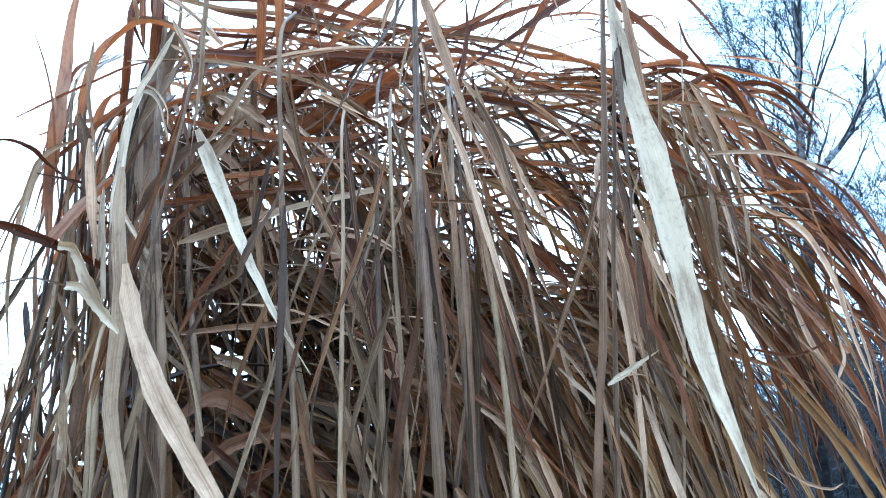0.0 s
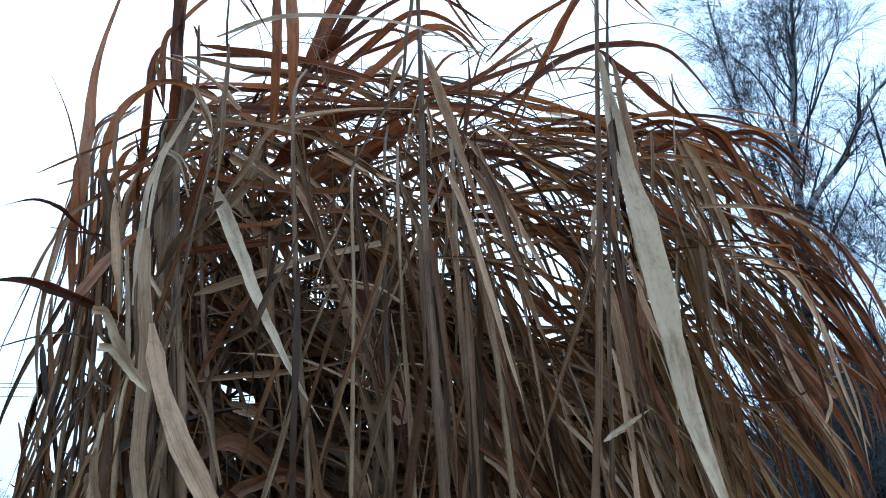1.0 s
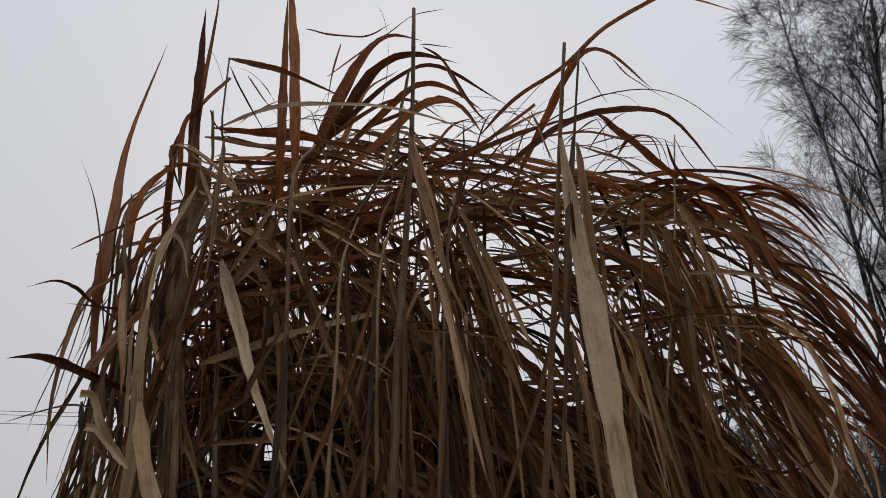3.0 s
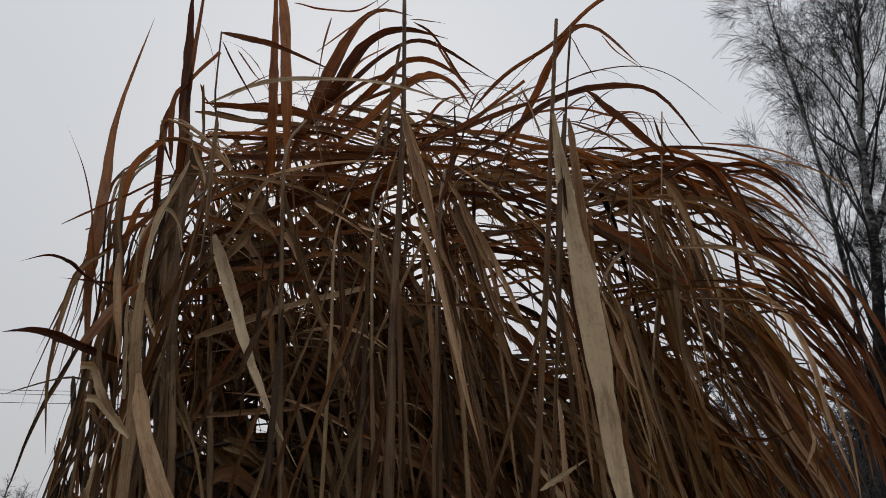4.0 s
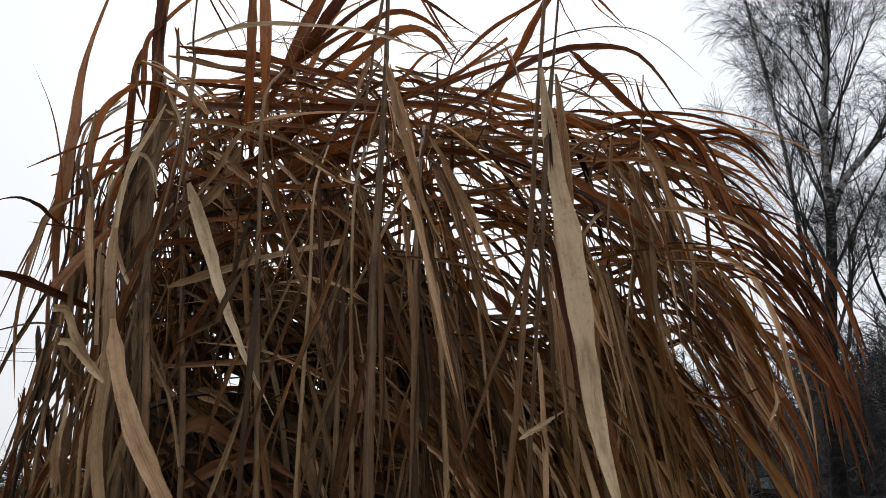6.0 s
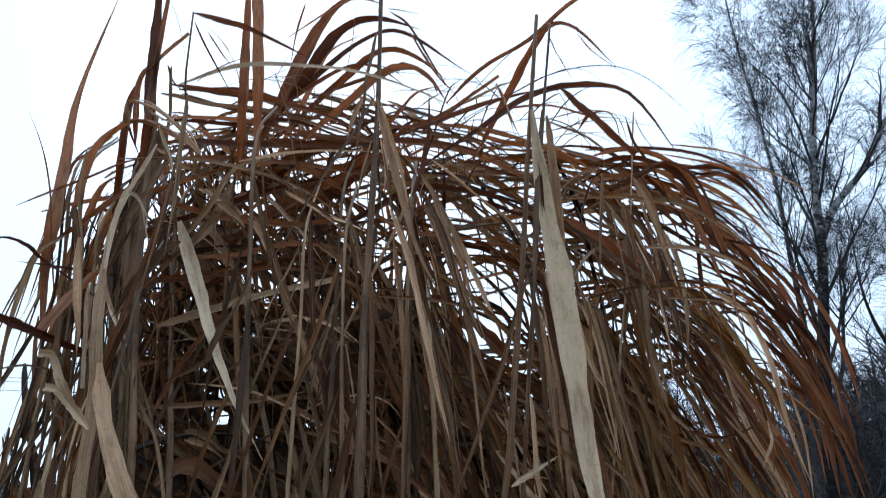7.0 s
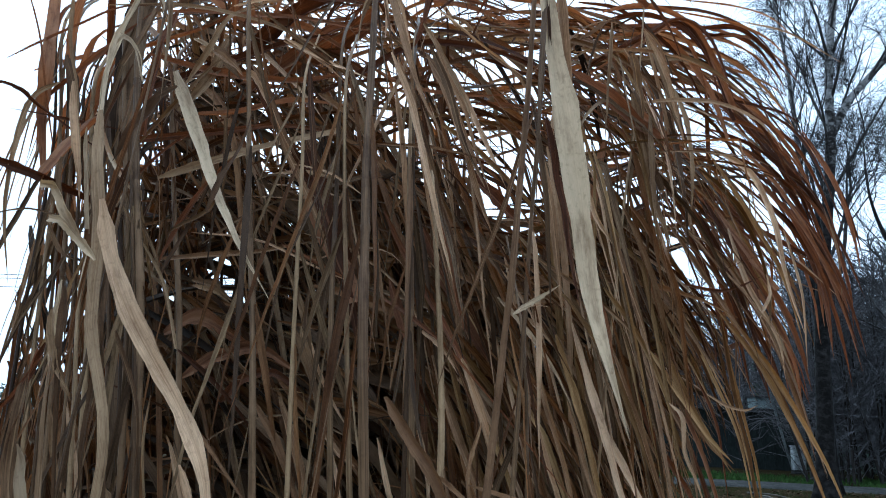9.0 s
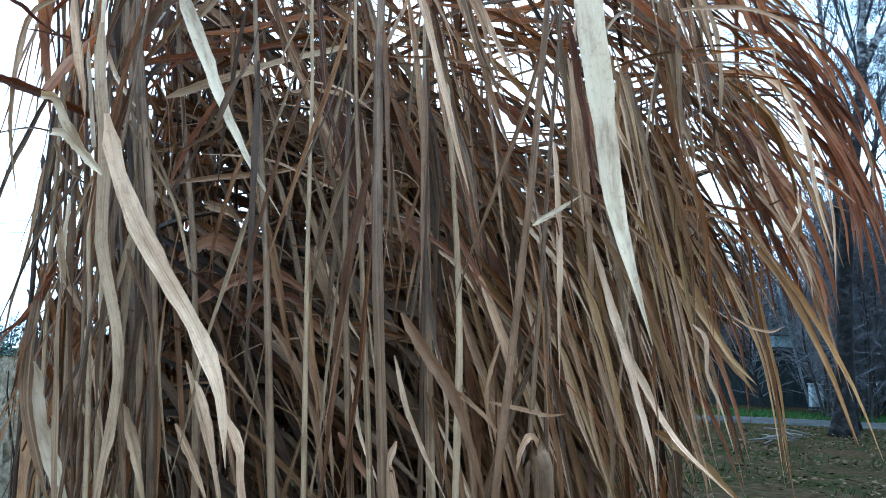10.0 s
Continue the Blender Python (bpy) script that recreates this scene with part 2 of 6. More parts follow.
PATHWAY = plain("path_gravel", (0.034, 0.034, 0.032), (0.054, 0.054, 0.051), 1.2, rough=1.0, shine=0.0)
VERGE = plain("verge_grass", (0.024, 0.050, 0.014), (0.055, 0.094, 0.026), 1.5, shine=0.0)
SHED = plain("shed_boards", (0.010, 0.014, 0.013), (0.022, 0.028, 0.026), 1.5, stretch=(1, 1, 0.3))
ROOF = plain("shed_roof", (0.016, 0.016, 0.017), (0.032, 0.032, 0.033), 2.0)
GREY_PAINT = plain("grey_enamel", (0.30, 0.32, 0.32), (0.38, 0.40, 0.40), 0.5, rough=0.5, bump=0.05)
WEATHERED = plain("weathered_grey", (0.11, 0.12, 0.12), (0.19, 0.20, 0.20), 1.0)
CABLE = plain("cable_rubber", (0.03, 0.03, 0.03), (0.06, 0.06, 0.06), 5.0)
GLASSY = plain("pale_panel", (0.16, 0.20, 0.20), (0.22, 0.26, 0.26), 1.0, rough=0.4)


# ---- mesh helpers ----
def link_mesh(name, verts, faces, mats, uvs=None, index=None, smooth=True):
    me = bpy.data.meshes.new(name)
    me.from_pydata([tuple(v) for v in verts], [], faces)
    for m in mats:
        me.materials.append(m)
    if smooth:
        me.polygons.foreach_set("use_smooth", [True] * len(faces))
    if index is not None:
        me.polygons.foreach_set("material_index", index)
    if uvs is not None:
        layer = me.uv_layers.new(name="UVMap")
        loops = np.zeros(len(me.loops), dtype=np.int32)
        me.loops.foreach_get("vertex_index", loops)
        layer.data.foreach_set("uv", np.asarray(uvs, dtype=np.float32)[loops].ravel())
    me.update()
    return me


def part(name, me, parent, label="", kind=""):
    ob = new(name, me)
    ob.parent = parent
    return tagged(ob, label, kind=kind)


def spline(points, n):
    """n + 1 points along a smooth line through the given ones."""
    p = [np.array(q, float) for q in points]
    p = [2 * p[0] - p[1]] + p + [2 * p[-1] - p[-2]]
    spans = len(p) - 3
    res = []
    for i in range(n + 1):
        s = min(i / n * spans, spans - 1e-9)
        k = int(s)
        f = s - k
        a, b, c, d = p[k:k + 4]
        res.append(0.5 * (2 * b + (c - a) * f + (2 * a - 5 * b + 4 * c - d) * f * f + (3 * b - a - 3 * c + d) * f ** 3))
    return np.array(res)


def unit(v):
    return v / (np.linalg.norm(v) + 1e-9)


def ribbon(line, width, normal, pointed=True, fold=0.18, twist=0.0, base=0.7, wave=0.0, rng=random, fine=False, taper=2.5):
    """Verts, faces and uvs of a grass blade, folded at the midrib; a fine one is pleated and has uneven edges."""
    n = len(line) - 1
    verts, faces, uvs = [], [], []
    run = 0.0
    phase = rng.uniform(0, 6)
    across = (0.0, 0.2, 0.38, 0.5, 0.66, 0.82, 1.0) if fine else (0.0, 0.5, 1.0)
    pleat = [rng.uniform(-0.05, 0.05) for _ in across]
    m = len(across)
    for i, p in enumerate(line):
        tan = unit(line[min(i + 1, n)] - line[max(i - 1, 0)])
        s = i / n
        side = unit(np.cross(tan, normal))
        up = np.cross(side, tan)
        a = twist * s + 0.25 * math.sin(phase + 5 * s)
        side, up = side * math.cos(a) + up * math.sin(a), up * math.cos(a) - side * math.sin(a)
        w = width * min(1, 0.42 + s / 0.16) * (base + (1 - base) * min(1, s / 0.3))
        w *= max(0.03, 1 - s ** taper) if pointed else 1 - 0.25 * s * s
        w *= 1 + 0.07 * math.sin(phase * 3 + s * 17)
        lift = wave * width * math.sin(phase + 14 * s)
        if i:
            run += float(np.linalg.norm(p - line[i - 1]))
        q = p + up * lift
        for c, g in zip(across, pleat):
            edge = rng.uniform(-0.09, 0.06) * (1 if c else -1) if fine and c in (0.0, 1.0) else 0.0
            verts.append(q + side * w * (c - 0.5 + edge) + up * w * (fold * abs(2 * c - 1) + g))
            uvs.append((c, run))
        if i:
            k = m * i
            faces += [(k - m + c, k - m + c + 1, k + c + 1, k + c) for c in range(m - 1)]
    return verts, faces, uvs


def tube(line, radii, sides=7, cap=True):
    """Verts, faces and uvs of a round stem along a line."""
    n = len(line)
    verts, faces, uvs = [], [], []
    ref = np.array([0.31, 0.77, 0.2])
    run = 0.0
    for i, p in enumerate(line):
        tan = unit(line[min(i + 1, n - 1)] - line[max(i - 1, 0)])
        a = unit(np.cross(tan, ref))
        b = np.cross(tan, a)
        if i:
            run += float(np.linalg.norm(p - line[i - 1]))
        for j in range(sides):
            th = 2 * math.pi * j / sides
            verts.append(p + (a * math.cos(th) + b * math.sin(th)) * radii[i])
            uvs.append((j / sides, run))
        if i:
            k = i * sides
            for j in range(sides):
                j2 = (j + 1) % sides
                faces.append((k - sides + j, k - sides + j2, k + j2, k + j))
    if cap:
        faces.append(tuple(range(sides))[::-1])
        faces.append(tuple(range((n - 1) * sides, n * sides)))
    return verts, faces, uvs


class Heap:
    """Gathers many small pieces into one mesh."""

    def __init__(self):
        self.v, self.f, self.u, self.i = [], [], [], []

    def put(self, piece, index=0):
        k = len(self.v)
        self.v += list(piece[0])
        self.f += [tuple(a + k for a in f) for f in piece[1]]
        self.u += list(piece[2])
        self.i += [index] * len(piece[1])

    def mesh(self, name, mats):
        return link_mesh(name, self.v, self.f, mats, self.u, self.i)


# ---- ground ----
def build_ground():
    rng = random.Random(4)
    steps = sorted(set([-1500, -600, -250, -120, -70] + [i * 3 for i in range(-18, 19)] + [70, 120, 250, 600, 1500]))
    v = []
    for y in steps:
        for x in steps:
            near = max(0, 1 - math.hypot(x, y) / 70)
            v.append((x, y, 0.05 * near * (noise.noise(Vector((x * 0.11, y * 0.11, 3))))))
    n = len(steps)
    f = [(r * n + c, r * n + c + 1, (r + 1) * n + c + 1, (r + 1) * n + c) for r in range(n - 1) for c in range(n - 1)]
    ob = new("ground", link_mesh("ground", v, f, [GROUND]))
    tagged(ob, "rough lawn scattered with brown fallen leaves", "ground", kind="structure")
    # fallen leaves and grass tufts
    h = Heap()
    for _ in range(36000):
        x, y = rng.uniform(-4, 16), 2.5 + 21 * rng.random() ** 1.2
        if 23.5 < y < 27.5:
            continue
        a, s = rng.uniform(0, 6.3), 0.018 + 0.045 * rng.random() ** 2
        if noise.noise(Vector((x * 0.7, y * 0.5, 0))) + 0.5 * noise.noise(Vector((x * 2.3, y * 1.7, 5))) < rng.uniform(-0.55, 0.25):
            continue
        if rng.random() < 0.90:
            c, d = math.cos(a) * s, math.sin(a) * s
            z = 0.05
            h.put(([(x - c, y - d, z + s * rng.uniform(0, 0.5)), (x + d * 0.6, y - c * 0.6, z + s * rng.uniform(0, 0.9)), (x + c, y + d, z + s * rng.uniform(0, 0.8)), (x - d * 0.6, y + c * 0.6, z + s * rng.uniform(0, 0.7))],
                   [(0, 1, 2, 3)], [(0, 0)] * 4), 0)
        else:
            for k in range(3):
                b = rng.uniform(0, 6.3)
                h.put(([(x - 0.008, y, 0.0), (x + 0.008, y, 0.0), (x + math.cos(b) * 0.06, y + math.sin(b) * 0.06, rng.uniform(0.08, 0.16))],
                       [(0, 1, 2)], [(0, 0)] * 3), 1)
    tagged(new("leaf_litter", h.mesh("leaf_litter", LITTER)), "brown fallen leaves and short green grass tufts", "leaf litter", kind="stuff")
    # green verge beyond the path
    g = Heap()
    for _ in range(6000):
        x, y, a = rng.uniform(3, 32), rng.uniform(27.6, 34), rng.uniform(0, 6.3)
        g.put(([(x - 0.03, y, 0.0), (x + 0.03, y, 0.0), (x + math.cos(a) * 0.1, y + math.sin(a) * 0.1, rng.uniform(0.08, 0.22))], [(0, 1, 2)], [(0, 0)] * 3))
    tagged(new("grass_verge", g.mesh("grass_verge", [VERGE])), "short green grass verge beyond the path", "grass", kind="stuff")
    # dry meadow to windward
    g = Heap()
    for _ in range(15000):
        y = 4 + 66 * rng.random() ** 1.5
        x, a = -y * (0.25 + 0.7 * rng.random() ** 0.6), rng.uniform(0, 6.3)
        e, s = rng.uniform(0.04, 0.16), rng.uniform(0.25, 0.8)
        g.put(([(x - e, y, 0.0), (x + e, y, 0.0), (x + e * 0.6 + math.cos(a) * 0.2, y + math.sin(a) * 0.2, s), (x - e * 0.3 + math.cos(a) * 0.3, y + math.sin(a) * 0.2, s * 0.8)], [(0, 1, 2, 3)], [(0, 0)] * 4))
    tagged(new("dry_meadow", g.mesh("dry_meadow", [DRY_GRASS])), "pale dry meadow grass in the open", "grass", kind="stuff")
    # pile of sticks on the leaves
    pile = tagged(new("stick_pile"), "loose heap of bleached sticks on fallen leaves", "sticks")
    pile.location = (7.4, 16.4, 0.04)
    for k in range(9):
        a, z = rng.uniform(-0.9, 0.9) + (1.2 if k % 4 == 3 else 0), 0.03 + 0.03 * k
        ln, ox, oy = rng.uniform(0.25, 0.55), rng.uniform(-0.3, 0.3), rng.uniform(-0.25, 0.25)
        c = np.array((ox, oy, z))
        d = np.array((math.cos(a), math.sin(a), rng.uniform(-0.12, 0.12))) * ln
        v, f, u = tube(spline([c - d, c + np.array((0, 0, 0.04)), c + d], 5), [0.022, 0.021, 0.02, 0.017, 0.014, 0.01], 6)
        part("stick", link_mesh("stick", v, f, [STICK], u), pile)
    # gravel path across the park
    line = spline([(1, 26.8, 0), (6, 26.3, 0), (12, 25.8, 0), (40, 24.5, 0)], 40)
    pv, pf = [], []
    for i, p in enumerate(line):
        for s, z in ((-1.7, 0.0), (-1.6, 0.07), (1.6, 0.07), (1.7, 0.0)):
            pv.append((p[0], p[1] + s * (1 + 0.04 * math.sin(i * 1.7)), z))
        if i:
            k = 4 * i
            pf += [(k - 4 + j, k - 3 + j, k + 1 + j, k + j) for j in range(3)]
    tagged(new("path", link_mesh("path", pv, pf, [PATHWAY])), "pale grey gravel path across the lawn", "path", kind="structure")


build_ground()


# ---- reed clump ----
reed = tagged(new("reed_clump"), "tall clump of dry brown ornamental reed grass bent by wind", "reed grass")
reed.location = (0.0, 1.2, 0.0)
shift_back = Matrix.Translation((0.0, -1.2, 0.0))


def reed_part(name, me, label=""):
    ob = part(name, me, reed, label)
    ob.matrix_parent_inverse = shift_back
    return ob


FACE = np.array([0.0, -1.0, 0.15])


def blade(width, kind, *points, pointed=False, flat=False, taper=0, root=0.6):
    """A leaf blade of the clump from its root to its end; a broad one to leeward is torn into narrow strands."""
    rng = random.Random(int(abs(points[0][0] * 7919 + points[-1][2] * 104729) * 100))
    broad = width > 0.015
    torn = 3 if width > 0.017 and points[0][1] > 1.15 and points[-1][0] > 0.3 else 1
    for k in range(torn):
        way = points
        if torn > 1:
            drift = np.array([rng.uniform(-0.014, 0.014), rng.uniform(-0.05, 0.03), rng.uniform(-0.022, 0.022)])
            fan = np.array([rng.uniform(-0.02, 0.02), rng.uniform(-0.03, 0.03), rng.uniform(-0.03, 0.03)])
            way = [np.array(p) + drift + fan * i / (len(points) - 1) for i, p in enumerate(points)]
        nor = unit(FACE + np.array([rng.uniform(-0.35, 0.35) if broad else rng.uniform(-0.8, 0.8), 0, rng.uniform(-0.35, 0.7)]))
        if flat:
            nor = FACE
        w = width * (0.95 if torn == 1 else rng.uniform(0.3, 0.55))
        v, f, u = ribbon(spline(way, 20), w, nor, pointed, fold=0.12 if flat else rng.uniform(0.15, 0.55), twist=0.0 if flat else rng.uniform(-0.45, 0.45) if width > 0.008 else rng.uniform(-1.0, 1.0),
                         base=root, wave=rng.uniform(0.0, 0.12), rng=rng, fine=width > 0.006, taper=taper or (3.6 if broad else 2.5))
        reed_part("leaf", link_mesh("leaf", v, f, [MAT[kind]], u), {"straw": "pale straw leaf", "pale": "bleached leaf", "grey": "grey weathered leaf"}.get(kind, ""))


def cane_mesh(line, r, rng, sides=8):
    """A jointed stem: nodes swell, each wrapped by a sheath that ends a little proud."""
    pts, rad = [line[0]], [r * 0.55]
    total = np.linalg.norm(np.diff(line, axis=0), axis=1).sum()
    n = len(line)
    next_node, run = rng.uniform(0.08, 0.25), 0.0
    for i in range(1, n):
        a, b = line[i - 1], line[i]
        d = float(np.linalg.norm(b - a))
        grow = 0.6 + 0.4 * min(1, run / (0.35 * total))
        while next_node < run + d:
            q = a + (b - a) * ((next_node - run) / d)
            if len(pts) > 1 and np.linalg.norm(pts[-1] - q) < 0.02:
                pts.pop()
                rad.pop()
            t = (b - a) / d
            pts += [q - t * 0.006, q - t * 0.003, q + t * 0.003, q + t * 0.008]
            rad += [r * grow * 0.98, r * grow * 1.06, r * grow * 1.08, r * grow * 0.94]
            next_node += rng.uniform(0.14, 0.24)
        run += d
        if np.linalg.norm(pts[-1] - b) > 0.02:
            pts.append(b)
            rad.append(r * grow * rng.uniform(0.86, 1.08))
    return tube(np.array(pts), rad, sides)


def cane(radius, kind, *points, stub=False):
    """A stem of the clump, from its top down to the soil."""
    rng = random.Random(int(abs(points[0][0] * 7919 + points[-1][2] * 104729) * 100))
    x, y, z = points[-1]
    top = list(points)
    if stub:
        line = spline(top + [(x * 0.97, y + 0.05, 0.8), (x * 0.95, y + 0.1, 0.0)], 14)
        v, f, u = tube(line, [radius * (1.0 if i else 1.05) for i in range(len(line))], 10, cap=False)
        inner = tube(line[:3], [radius * 0.8] * 3, 10, cap=False)
        k = len(v)
        v, u = v + inner[0], u + inner[2]
        f = f + [tuple(a + k for a in q)[::-1] for q in inner[1]]
        f += [(j, (j + 1) % 10, k + (j + 1) % 10, k + j) for j in range(10)]
        for j in range(10):
            torn = np.array((rng.uniform(-0.003, 0.003), rng.uniform(-0.003, 0.003), rng.uniform(-0.02, 0.012)))
            v[j], v[k + j] = v[j] + torn, v[k + j] + torn
    else:
        px, py, pz = points[-2]
        lean = max(-0.12, min(0.12, (x - px) / (pz - z)))
        mid = (x + lean * z * 0.35, y - 0.02, z * 0.6)
        foot = (x + lean * z * 0.6, y - 0.02, 0.0)
        line = spline(top + [mid, foot], 26)
        v, f, u = cane_mesh(line, radius, rng)
    reed_part("stalk", link_mesh("stalk", v, f, [MAT[kind]], u))
    if not stub:
        dead_leaves(line, radius, rng)


def flow(root, azimuth, rise, length, droop, rng, steps=12, limit=-1.45):
    """A blade's line: it leaves its stem rising, bends over with the wind and hangs."""
    p, el, az = np.array(root, float), rise, azimuth
    line = [p.copy()]
    bend = rng.uniform(-0.9, 0.9) / steps
    snap = rng.randint(2, 9) if rng.random() < 0.22 else -1
    for i in range(steps):
        line.append(line[-1] + np.array((math.cos(el) * math.cos(az), math.cos(el) * math.sin(az), math.sin(el))) * length / steps)
        if i == snap:
            el, az = el - rng.uniform(0.7, 1.9), az + rng.uniform(-0.8, 0.8)
        el = max(limit, el - droop / steps * (0.5 + 1.0 * i / steps) + rng.uniform(-0.06, 0.06))
        az += bend
    return np.array(line)


WITHERED = Heap()


def dead_leaves(line, radius, rng):
    """Withered leaves that hang along a stem from its joints."""
    roots = [p for p in line if 1.0 < p[2] < line[0][2] - 0.12]
    for p in roots[::2] if line[0][1] > 0.8 else roots[1::5]:
        rise = rng.uniform(-1.5, -1.15)
        side = rng.choice((-1, 1))
        way = flow(p + np.array((side * radius * 0.8, -radius * rng.uniform(0.2, 1.0), 0)), rng.gauss(0.0, 0.8) if side > 0 else rng.gauss(3.1, 0.6), rise, rng.uniform(0.18, 0.5), rng.uniform(0.0, 0.3), rng, 12, -1.52)
        kind = rng.choices(("straw", "grey", "cane", "sheath", "brown"), (0.12, 0.20, 0.26, 0.10, 0.32))[0]
        v, f, u = ribbon(way, rng.uniform(0.003, 0.011), unit(np.array((rng.uniform(-0.9, 0.9), -1, 0.1))), True, rng.uniform(0.1, 0.45), rng.uniform(-1.6, 1.6), 0.7, 0.1, rng, True)
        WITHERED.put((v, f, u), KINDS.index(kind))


KINDS = list(LEAF)


# openings in the crown, placed to fit the camera's view: place and half size, seen from the front
GAPS = ((0.20, 1.97, 0.075, 0.125), (0.38, 2.08, 0.04, 0.05), (0.10, 2.14, 0.03, 0.035), (0.27, 2.16, 0.035, 0.035), (-0.03, 2.06, 0.03, 0.045), (-0.30, 2.02, 0.03, 0.045), (0.47, 1.96, 0.03, 0.05), (0.60, 1.79, 0.05, 0.04), (0.61, 2.11, 0.06, 0.04), (-0.36, 1.73, 0.04, 0.04), (0.17, 2.22, 0.05, 0.03), (0.40, 2.20, 0.05, 0.03), (0.53, 2.24, 0.04, 0.025), (0.28, 2.25, 0.04, 0.025), (-0.10, 2.22, 0.05, 0.03), (-0.35, 2.20, 0.04, 0.025), (0.20, 2.25, 0.05, 0.03))


def inside_crown(p, hole=True):
    """The wind-blown outline of the clump: steep to windward, a long fall to leeward; widened with depth to fit the
    camera's view.
    """
    k = (p[1] + 0.07) / 1.42
    x, z = (p[0] - 0.1) / k + 0.1, (p[2] - 1.49) / k + 1.49
    top = np.interp(x, (-0.80, -0.74, -0.62, -0.2, 0.14, 0.41, 0.63), (1.8, 2.22, 2.46, 2.53, 2.46, 2.39, 2.36))
    lee = np.interp(z, (1.0, 1.4, 1.55, 1.7, 1.84, 2.0, 2.2, 2.33), (0.50, 0.61, 0.73, 0.85, 0.885, 0.895, 0.83, 0.65))
    gap = min(((x - a) / r) ** 2 + ((z - c) / s) ** 2 for a, c, r, s in GAPS)
    gap += 0.9 * noise.noise(Vector((x * 16, z * 11, p[1] * 4)))
    return -0.80 < x < lee and z < top and (gap > 1 or not hole)


def wild_leaves(heap, rng, count, box, az, rise, length, droop, width, kinds, limit=(-1.45, -1.3), front=1.12):
    for _ in range(count):
        for attempt in range(12):
            root = [rng.uniform(a, b) for a, b in box]
            k = (root[1] + 0.07) / 1.42
            root[0], root[2] = 0.1 + (root[0] - 0.1) * k, 1.49 + (root[2] - 1.49) * k
            line = flow(root, rng.gauss(*az), rng.uniform(*rise), rng.uniform(*length), rng.uniform(*droop), rng, limit=rng.uniform(*limit))
            hole = rng.random() > 0.07
            if line[:, 1].min() > front and all(inside_crown(p, hole) for p in line[::2]):
                break
        else:
            continue
        nor = unit(np.array([rng.uniform(-1, 1), -1.0, rng.uniform(-0.6, 1.0)]))
        kind = rng.choices(kinds[0], kinds[1])[0]
        piece = ribbon(line, rng.uniform(*width), nor, True, fold=rng.uniform(0.1, 0.55), twist=rng.uniform(-1.8, 1.8), wave=rng.uniform(0, 0.18), rng=rng, fine=root[1] < 1.25)
        heap.put(piece, KINDS.index(kind))


